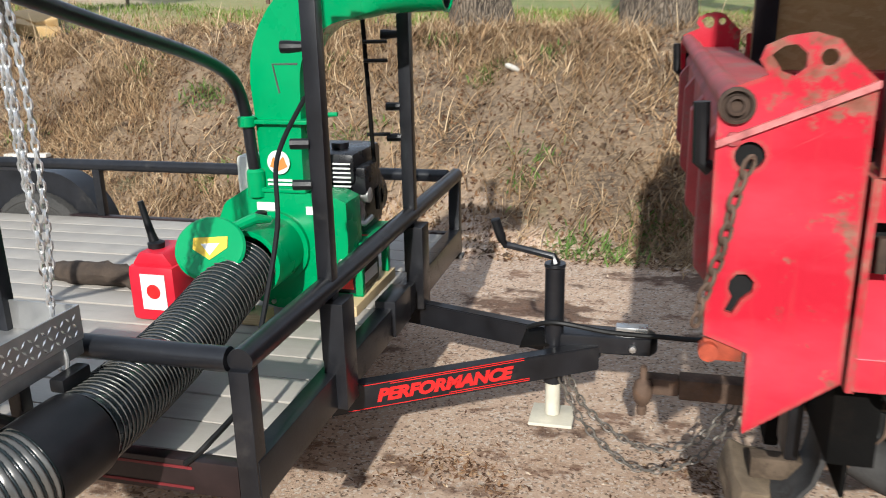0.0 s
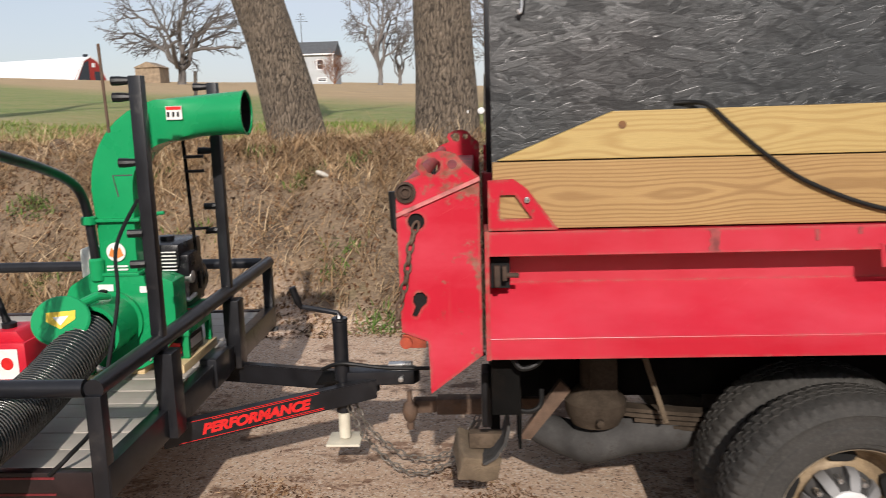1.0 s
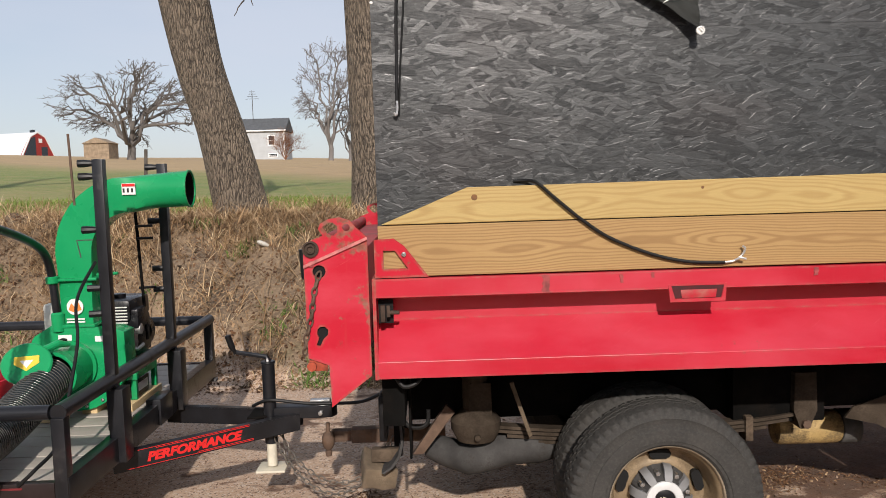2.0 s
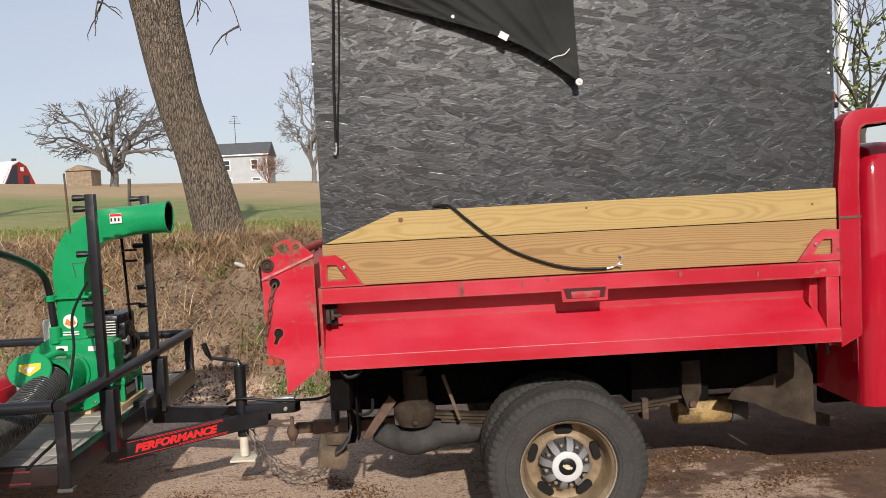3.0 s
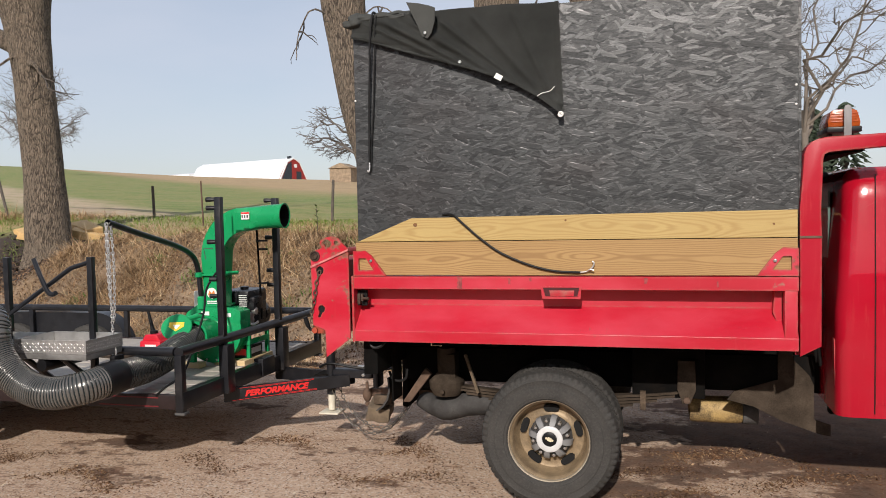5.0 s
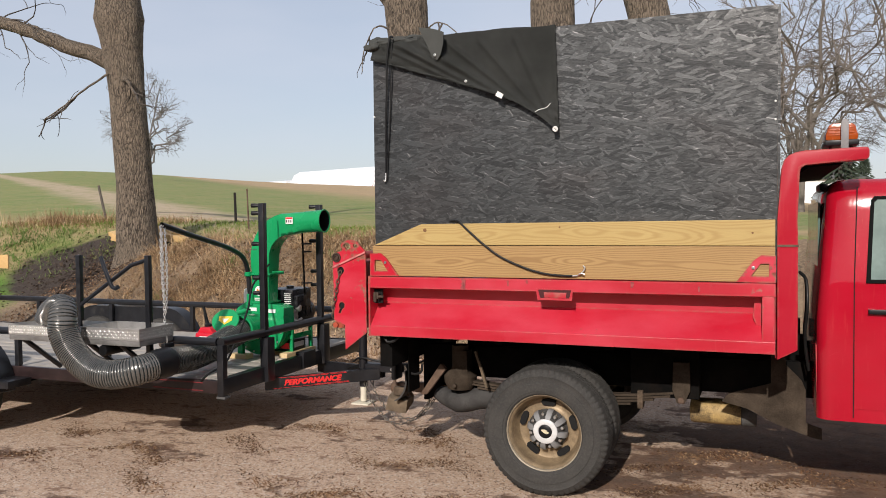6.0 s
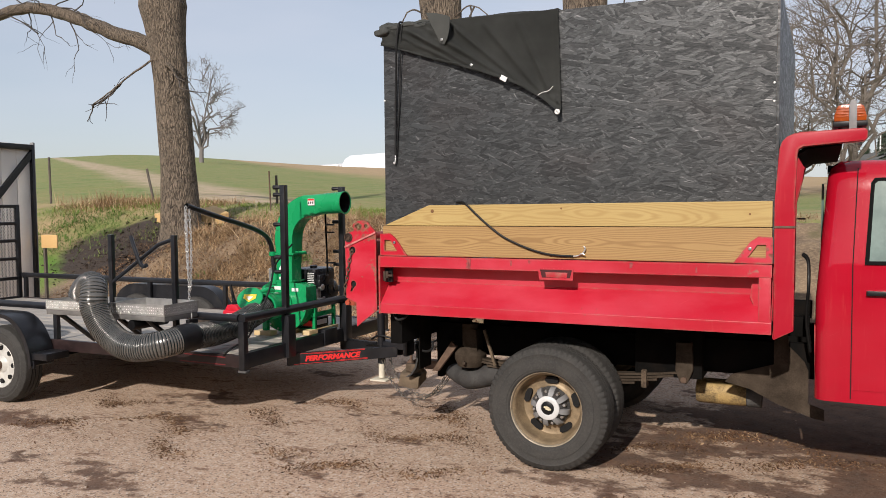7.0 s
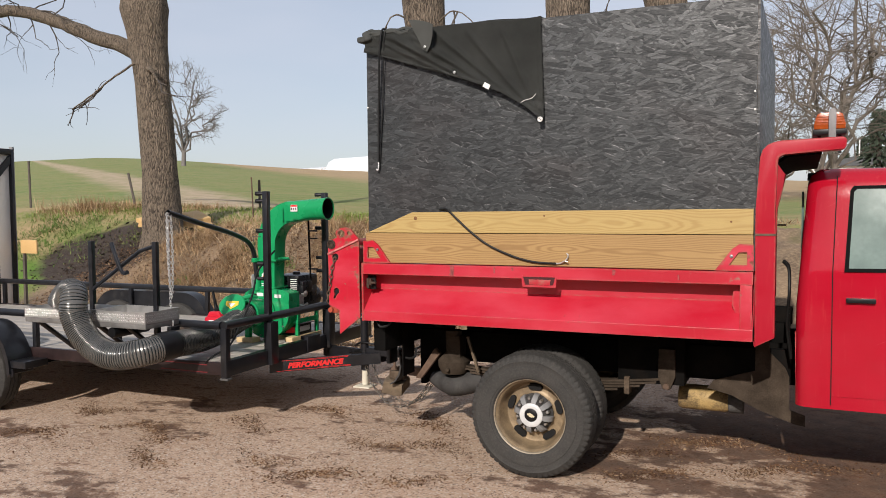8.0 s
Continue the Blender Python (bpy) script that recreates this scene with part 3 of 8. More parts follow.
# ---- ground ----
def gz(x, y):
    """Height of the ground."""
    wob = noise.noise((x * 0.55, y * 0.55, 3.1)) * 0.35 + noise.noise((x * 1.7, y * 1.7, 7.7)) * 0.16
    left = sstep(-5.4, -8.6, x)
    foot = 5.25 + wob * 0.8 + 0.12 * math.sin(x * 0.8)
    h = 1.38 + 0.12 * noise.noise((x * 0.4, 2.2, 0.0)) + 0.03 * max(0.0, -x - 4)
    bank = h * sstep(foot, foot + 2.3 + wob * 0.5, y) ** 0.85
    soft = 1.45 * sstep(4.2, 10.0, y) ** 1.3
    z = lerp(bank, soft, left)
    if y > 7.2:
        u = min(1.06, max(-0.15, -x / y))
        d = min(y, 260.0) - 7.2
        z += d * (0.029 + 0.056 * u + lerp(-0.006, 0.003, sstep(0.6, 1.0, u)) * sstep(0.10, 0.42, u)) * sstep(7.2, 10.5, y)
    rough = sstep(5.2, 5.9, y) * (1 - sstep(7.8, 9.5, y)) * (1 - left)
    z += rough * (noise.noise((x * 2.6, y * 2.6, 1.0)) * 0.13 + noise.noise((x * 6.3, y * 6.3, 5.0)) * 0.055 + noise.noise((x * 15.0, y * 15.0, 8.0)) * 0.022)
    z += 0.006 * noise.noise((x * 1.3, y * 1.3, 9.0)) + 0.004 * noise.noise((x * 6, y * 6, 2.0))
    if y > 260:
        z -= (y - 260) * 0.02
    return z


def build_ground():
    def axis(spans):
        out = []
        for a, b, step in spans:
            k = max(1, round((b - a) / step))
            out += [a + (b - a) * i / k for i in range(k)]
        return out + [spans[-1][1]]
    xs = axis(((-1500, -300, 120), (-300, -100, 20), (-100, -30, 5), (-30, -14, 1), (-14, -9.5, 0.12), (-9.5, 2.6, 0.045), (2.6, 4.5, 0.12), (4.5, 9, 0.3), (9, 30, 2), (30, 200, 20), (200, 1500, 160)))
    ys = axis(((-1500, -100, 140), (-100, -12, 11), (-12, -4, 1.0), (-4, 4.9, 0.2), (4.9, 8.4, 0.045), (8.4, 10, 0.12), (10, 14, 0.3), (14, 40, 2), (40, 260, 10), (260, 1500, 150)))
    verts = [(x, y, gz(x, y)) for y in ys for x in xs]
    w = len(xs)
    faces = [(j * w + i, j * w + i + 1, (j + 1) * w + i + 1, (j + 1) * w + i) for j in range(len(ys) - 1) for i in range(w - 1)]
    me = bpy.data.meshes.new("ground")
    me.from_pydata(verts, [], faces)
    me.materials.append(M_GROUND)
    me.shade_smooth()
    tagged(new("ground", me), "brown dirt yard with a dry bank and meadow behind", "ground", kind="structure")


build_ground()


# ---- the dump truck ----
TY = 2.66            # middle line of the truck
X0, X1 = 0.345, 2.822  # ends of the bed's side


def mirrored(bm):
    """Copy of a bmesh reflected across the truck's middle line."""
    c = bm.copy()
    for v in c.verts:
        v.co.y = 2 * TY - v.co.y
    bmesh.ops.reverse_faces(c, faces=c.faces)
    return c


M_MUD = plain("caked_mud", (0.15, 0.112, 0.074), 0.95, var=0.35, scale=14, bump=0.6, dist=0.01, dirt=(0.10, 0.075, 0.05))
M_MUDDY = plain("mud_splashed_steel", (0.06, 0.046, 0.034), 0.95, var=0.4, scale=8, bump=0.4, dirt=(0.024, 0.018, 0.013), dirt_lo=0.45, dirt_hi=0.7, spec=0.1)
truck = thing("dump_truck", (1.5, TY, 0.0), "red dump truck with worn paint and dual rear wheels", "truck")

# near side: flange, recess, sloping panel, lip
SIDE = [(1.49, 1.354), (1.488, 1.282), (1.505, 1.278), (1.628, 1.278), (1.630, 1.174), (1.489, 1.031), (1.490, 0.966),
        (1.52, 0.962), (1.53, 1.02), (1.66, 1.16), (1.66, 1.354)]


def bed_side():
    bm = prism(bm_new(), SIDE, "x", X0 + 0.01, X1 - 0.004)
    bmesh.ops.bevel(bm, geom=[e for e in bm.edges if abs(e.verts[0].co.x - e.verts[1].co.x) > 1 and abs(e.verts[0].co.z - 1.174) > 0.01], offset=0.0008, segments=1, affect="EDGES")
    return bm


def side_caps():
    bm = bm_new()
    prism(bm, [(1.492, 1.284), (1.492, 1.03), (1.65, 1.03), (1.65, 1.284)], "x", X1 - 0.072, X1 - 0.008, 0.004)
    prism(bm, [(X1 - 0.074, 1.275), (X1 - 0.074, 1.04), (X1 - 0.12, 1.16), (X1 - 0.11, 1.275)], "y", 1.57, 1.64)
    return bm


def rear_edge():
    bm = prism(bm_new(), [(1.487, 1.357), (1.487, 0.964), (1.64, 0.964), (1.64, 1.357)], "x", X0, X0 + 0.013)
    return bm


def gusset(x, flip):
    s = -1 if flip else 1
    pts = [(0, 1.358), (0, 1.505), (0.075, 1.508), (0.115, 1.478), (0.205, 1.358)]
    hole = [(0.035, 1.392), (0.035, 1.462), (0.078, 1.462), (0.128, 1.392)]
    o = [(x + s * a, z) for a, z in pts]
    h = [(x + s * a, z) for a, z in hole]
    return holed(bm_new(), o if not flip else o[::-1], [h], "y", 1.493, 1.505)


for i, f in enumerate((lambda b: b, mirrored)):
    part("bed_side", f(bed_side()), M_RED, truck, "folded red side panel with faded sloping face", 14)
    part("stake_pocket", f(side_caps()), M_RED, truck)
    part("bed_side_edge", f(rear_edge()), M_RED_WORN, truck, "chipped rear edge of the bed side")
    part("board_bracket", f(gusset(X0 + 0.012, False)), M_RED_WORN, truck, "red board bracket with a cut-out")
    part("board_bracket", f(gusset(X1 - 0.002, True)), M_RED_WORN, truck, "red board bracket with a cut-out")

# bolts of the brackets, primer patches and small marks
for x, z in ((X0 + 0.125, 1.447), (X1 - 0.118, 1.440)):
    part("bolt", lathe(bm_new(), [(0.002, 1.484), (0.009, 1.485), (0.010, 1.494)], 10, (x, 0, z)), M_CHROME, truck)
M_PRIMER = plain("primer_grey_red", (0.30, 0.055, 0.055), 0.7, var=0.5, scale=40)
rsp = random.Random(8)
for x, w, z0, z1 in ((1.01, 0.018, 1.284, 1.352), (1.30, 0.008, 1.312, 1.345), (1.42, 0.007, 1.328, 1.349), (2.05, 0.010, 1.318, 1.350), (2.42, 0.006, 1.30, 1.33)):
    left = [(x - w * rsp.uniform(0.5, 1.1), lerp(z0, z1, k / 6)) for k in range(7)]
    right = [(x + w * rsp.uniform(0.5, 1.1), lerp(z0, z1, k / 6)) for k in range(6, -1, -1)]
    part("primer_patch", prism(bm_new(), left + right, "y", 1.4868, 1.4893), M_PRIMER, truck)

# slot plate on the flange
bm = holed(bm_new(), [(1.478, 1.300), (1.704, 1.300), (1.699, 1.231), (1.486, 1.231)], [[(1.490, 1.294), (1.694, 1.294), (1.682, 1.244), (1.504, 1.244)]], "y", 1.4845, 1.487)
part("slot_plate", bm, M_RED, truck, "trapezoid slot plate with worn rim")
# slot filled with a darkened red, its shade put into the colour
part("slot_opening", prism(bm_new(), [(1.491, 1.293), (1.693, 1.293), (1.681, 1.245), (1.505, 1.245)], "y", 1.4862, 1.4878), plain("shaded_dark_red", (0.055, 0.006, 0.008), 0.7, var=0.4, scale=30), truck)
part("slot_tongue", prism(bm_new(), [(1.526, 1.278), (1.666, 1.278), (1.661, 1.246), (1.531, 1.246)], "y", 1.4845, 1.4860, 0.001), M_RED, truck)

# latch in the rear pocket
M_LATCH = plain("dark_rusty_latch", (0.065, 0.042, 0.03), 0.8, 0.2, var=0.5, scale=30, bump=0.4)
# dark plate in place of the pocket's inner shade
bm = box(bm_new(), 0.362, 0.42, 1.545, 1.56, 1.175, 1.268)
part("latch_pocket", bm, M_DARKHOLE, truck)
bm = bm_new()
box(bm, 0.372, 0.390, 1.505, 1.53, 1.185, 1.25, 0.004)
box(bm, 0.396, 0.41, 1.50, 1.52, 1.205, 1.25, 0.003)
tube(bm, [(0.40, 1.51, 1.222), (0.445, 1.505, 1.222)], 0.008, 8)
part("latch", bm, M_LATCH, truck, "rusty tailgate latch")

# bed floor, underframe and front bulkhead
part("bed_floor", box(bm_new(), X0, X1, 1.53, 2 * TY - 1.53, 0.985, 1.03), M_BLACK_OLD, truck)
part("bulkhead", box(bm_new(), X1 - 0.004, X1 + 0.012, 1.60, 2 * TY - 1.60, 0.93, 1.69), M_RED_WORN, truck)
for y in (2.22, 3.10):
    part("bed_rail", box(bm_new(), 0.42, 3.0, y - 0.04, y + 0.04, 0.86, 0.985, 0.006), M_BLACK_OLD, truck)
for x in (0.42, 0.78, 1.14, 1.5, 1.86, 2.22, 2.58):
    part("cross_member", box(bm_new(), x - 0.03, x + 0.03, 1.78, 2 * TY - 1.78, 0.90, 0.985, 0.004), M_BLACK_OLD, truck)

# corner post with the cab guard
POST = [(X1 + 0.004, 0.935), (X1 + 0.108, 0.992), (X1 + 0.108, 1.56), (X1 + 0.104, 1.69), (X1 + 0.110, 1.955), (X1 + 0.116, 1.983), (X1 + 0.142, 1.998),
        (X1 + 0.430, 2.012), (X1 + 0.445, 2.022), (X1 + 0.448, 2.032), (X1 + 0.448, 2.062), (X1 + 0.443, 2.074), (X1 + 0.430, 2.080), (X1 + 0.135, 2.071), (X1 + 0.095, 2.064),
        (X1 + 0.062, 2.050), (X1 + 0.036, 2.022), (X1 + 0.023, 1.982), (X1 + 0.004, 1.70)]
for f in (lambda b: b, mirrored):
    form = POST if f is not mirrored else [(min(x, X1 + (0.045 if z < 1.9 else 0.30)), z) for x, z in POST]
    part("guard_post", f(prism(bm_new(), form, "y", 1.505, 1.60, 0.004)), M_GUARDRED, truck, "red corner post bending over the cab", 18)
    part("post_weld", f(box(bm_new(), X1 + 0.003, X1 + 0.112, 1.501, 1.56, 1.553, 1.566, 0.002)), M_RUST, truck)
part("cab_guard", prism(bm_new(), [(X1 + 0.14, 1.996), (X1 + 0.33, 2.012), (X1 + 0.33, 2.05), (X1 + 0.12, 2.045)], "y", 1.60, 2 * TY - 1.60), M_RED, truck)
# black sheet below the red guard, painting the shade of its underside
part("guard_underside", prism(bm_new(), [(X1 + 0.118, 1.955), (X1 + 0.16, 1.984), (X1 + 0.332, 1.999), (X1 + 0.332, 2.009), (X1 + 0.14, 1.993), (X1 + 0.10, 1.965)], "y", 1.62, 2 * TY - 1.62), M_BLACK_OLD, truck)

# beacon on the guard
bm = prism(bm_new(), [(3.118, 2.195), (3.298, 2.195), (3.300, 2.225), (3.282, 2.288), (3.262, 2.300), (3.154, 2.300), (3.134, 2.288), (3.116, 2.225)], "y", 2.40, 2.70, 0.008)
for z in (2.222, 2.238, 2.254, 2.270):
    box(bm, 3.128, 3.288, 2.397, 2.402, z, z + 0.006, 0.001)
beacon = part("beacon", bm, M_AMBER, truck, "amber warning beacon")
part("beacon_base", box(bm_new(), 3.11, 3.305, 2.38, 2.72, 2.16, 2.194, 0.008), M_BLACKPLASTIC, beacon)
for x in (3.15, 3.27):
    part("beacon_leg", box(bm_new(), x - 0.01, x + 0.01, 2.5, 2.58, 2.05, 2.16), M_BLACKPLASTIC, beacon)
bm = prism(bm_new(), [(3.201, 2.06), (3.244, 2.06), (3.244, 2.300), (3.236, 2.318), (3.222, 2.324), (3.209, 2.318), (3.201, 2.300)], "y", 2.365, 2.376, 0.002)
part("bracket", bm, M_GREYPLASTIC, beacon, "grey steel bracket strap")

# tailgate: end plate with hooks, holes and step, rear skin, top bar
PLATE = [(0.094, 1.060), (0.090, 1.405), (0.090, 1.47), (0.10, 1.502), (0.13, 1.515), (0.165, 1.528), (0.150, 1.552), (0.158, 1.575), (0.19, 1.590), (0.232, 1.596),
         (0.268, 1.585), (0.292, 1.556), (0.333, 1.518), (0.334, 0.985), (0.176, 0.866), (0.172, 1.030)]
HOOK = [(0.168, 1.560), (0.185, 1.574), (0.205, 1.577), (0.222, 1.562), (0.222, 1.540), (0.206, 1.526), (0.185, 1.534)]


def end_plate():
    holes = [ring2d(0.147, 1.392, 0.025, 16), [(0.132, 1.168), (0.142, 1.180), (0.160, 1.181), (0.173, 1.167), (0.171, 1.148), (0.154, 1.133), (0.140, 1.105), (0.126, 1.109), (0.137, 1.138), (0.130, 1.152)],
             ring2d(0.256, 1.556, 0.014, 12), HOOK]
    return holed(bm_new(), PLATE, holes, "y", 1.478, 1.490)


for k, f in enumerate((lambda b: b, mirrored)):
    tg = part("tailgate_end_plate", f(end_plate()), M_RED_WORN, truck, "scuffed red tailgate end plate with key holes")
    bm = bm_new()
    prism(bm, [(0.09, 1.418), (0.334, 1.520), (0.334, 1.508), (0.09, 1.406)], "y", 1.468, 1.479)
    part("weld_bead", f(bm), plain("pale_weld" + str(k), (0.50, 0.16, 0.15), 0.6, var=0.5, scale=30), tg)
    bm = bm_new()
    lathe(bm, [(0.031, 1.479), (0.031, 1.468), (0.025, 1.466), (0.023, 1.476), (0.018, 1.476), (0.017, 1.466), (0.012, 1.465), (0.010, 1.474), (0.004, 1.474)], 20, (0.119, 0, 1.478))
    part("pivot_pin", f(bm), M_LATCH, tg, "round pivot pin")
    # dark sheet behind the plate, standing for shade in its holes
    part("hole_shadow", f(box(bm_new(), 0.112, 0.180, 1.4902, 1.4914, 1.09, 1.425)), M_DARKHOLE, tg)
    part("stud", f(lathe(bm_new(), [(0.013, 1.479), (0.012, 1.472), (0.004, 1.470)], 12, (0.118, 0, 1.421))), M_TAILRUST, tg)
TG_X = [(0.115, 1.05), (0.115, 1.40), (0.15, 1.45), (0.30, 1.45), (0.315, 1.05), (0.25, 0.99)]
part("tailgate_skin", prism(bm_new(), TG_X, "y", 1.492, 2 * TY - 1.492, 0.006), M_TAILRUST, truck, "faded pinkish tailgate rear skin")
for y in (1.80, 2.37, 2.95, 3.52):
    part("tailgate_rib", prism(bm_new(), [(0.116, 1.06), (0.085, 1.10), (0.085, 1.36), (0.116, 1.40)], "y", y - 0.04, y + 0.04, 0.004), M_TAILRUST, truck)
part("tailgate_bar", tube(bm_new(), [(0.119, 1.489, 1.478), (0.119, 2 * TY - 1.489, 1.478)], 0.026, 14), M_TAILRUST, truck, "worn top pivot bar")
for y in (1.60, 2 * TY - 1.6):
    part("hook_pin", tube(bm_new(), [(0.07, y, 1.47), (0.075, y, 1.36), (0.095, y, 1.345)], 0.016, 10), M_BLACKPLASTIC, truck)
bm = bm_new()
box(bm, 0.095, 0.165, 1.485, 1.50, 1.008, 1.05, 0.003)
lathe(bm, [(0.018, 1.47), (0.018, 1.50)], 12, (0.105, 0, 1.028))
part("bottom_catch", bm, plain("rusty_red_catch", (0.30, 0.05, 0.022), 0.7, var=0.4, scale=30, dirt=(0.12, 0.06, 0.03)), truck, "rusty red lower catch")


def chain(name, pts, pitch, wire, material, parent=None):
    """A hanging chain of oval links, each turned a quarter from the last."""
    line = spline(pts, 40)
    acc, marks = 0.0, [line[0]]
    for a, b in zip(line, line[1:]):
        acc += (b - a).length
        if acc >= pitch * len(marks):
            marks.append(b)
    bm = bm_new()
    for i, (a, b) in enumerate(zip(marks, marks[1:])):
        d = (b - a).normalized()
        side = d.orthogonal().normalized()
        side = Matrix.Rotation(radians(90 * (i % 2) + 20), 3, d) @ side
        c, L, W = (a + b) / 2, pitch * 0.5 + wire * 0.9, pitch * 0.33
        loop = [c + d * (L * math.cos(t)) + side * (W * math.sin(t)) for t in [2 * math.pi * k / 10 for k in range(10)]]
        rings = []
        for k, p in enumerate(loop):
            tdir = (loop[(k + 1) % 10] - loop[k - 1]).normalized()
            u = (p - c).normalized()
            w = tdir.cross(u).normalized()
            rings.append([bm.verts.new(p + (u * math.cos(q) + w * math.sin(q)) * wire) for q in [2 * math.pi * j / 5 for j in range(5)]])
        for k in range(10):
            r0, r1 = rings[k], rings[(k + 1) % 10]
            for j in range(5):
                bm.faces.new((r0[j], r0[(j + 1) % 5], r1[(j + 1) % 5], r1[j]))
    return bm


part("tailgate_chain", chain("c", [(0.150, 1.472, 1.39), (0.128, 1.468, 1.32), (0.112, 1.468, 1.22), (0.085, 1.476, 1.12), (0.08, 1.50, 1.06)], 0.030, 0.0045, M_RUST), M_RUST, truck, "rusty tailgate chain")


# wheels
def tyre_mesh(cx, cz, R, y0, y1, rb, n=248, lug=0.006):
    w = y1 - y0
    prof = [(rb, y0 + 0.012), (rb + 0.010, y0 + 0.001), (rb + 0.022, y0 - 0.001), (rb + 0.024, y0 - 0.004), (rb + 0.05, y0 - 0.006), (rb + 0.075, y0 - 0.005), (rb + 0.077, y0 - 0.002),
            (R - 0.052, y0 + 0.001), (R - 0.046, y0 - 0.002), (R - 0.024, y0 + 0.010), (R - 0.007, y0 + 0.022), (R, y0 + 0.043)]
    e = len(prof)
    ym = [y0 + w * q for q in (0.34, 0.345, 0.375, 0.38, 0.5, 0.505, 0.535, 0.54, 0.68, 0.685, 0.715, 0.72)]
    rm = [R + .002, R - .009, R - .009, R + .002, R + .003, R - .009, R - .009, R + .003, R + .002, R - .009, R - .009, R + .002]
    prof += list(zip(rm, ym)) + [(r, y0 + y1 - a) for r, a in prof[::-1]]
    m = len(prof)

    def wob(j, k):
        if j in (e - 1, e - 2, m - e, m - e + 1):
            return -lug * 1.6 if k % 4 == 3 else (-lug * 0.3 if k % 4 == 1 else 0.0)
        if j in (e - 3, m - e + 2):
            return -lug * 1.5 if k % 4 == 3 else 0.0
        if e <= j < m - e and rm[j - e] > R:
            return -lug if (k + 2 * (j // 4)) % 4 == 0 else 0.0
        return 0.0
    return lathe(bm_new(), prof, n, (cx, 0, cz), "y", wob)


WX, WZ, WR = 1.497, 0.398, 0.400
M_HUBDARK = plain("dark_hub_pockets", (0.055, 0.053, 0.051), 0.6, var=0.3, scale=20, spec=0.2)


def rear_rim(y0, s):
    """Deep-dished dual rim; s is the way into the truck."""
    prof = [(0.232, y0 + s * 0.012), (0.226, y0 + s * 0.020), (0.219, y0 + s * 0.026), (0.213, y0 + s * 0.045), (0.208, y0 + s * 0.100), (0.190, y0 + s * 0.128), (0.158, y0 + s * 0.138), (0.130, y0 + s * 0.130), (0.118, y0 + s * 0.118), (0.06, y0 + s * 0.116), (0.02, y0 + s * 0.116)]
    return lathe(bm_new(), prof, 64, (WX, 0, WZ))


def hub_cap(y0, s):
    prof = [(0.126, y0 + s * 0.112), (0.124, y0 + s * 0.092), (0.112, y0 + s * 0.066), (0.084, y0 + s * 0.050), (0.078, y0 + s * 0.040), (0.02, y0 + s * 0.040)]

    def wob(j, k):
        return -0.020 if j in (1, 2) and k % 8 in (0, 1, 2, 3) else 0.0
    return lathe(bm_new(), prof, 64, (WX, 0, WZ), "y", wob)


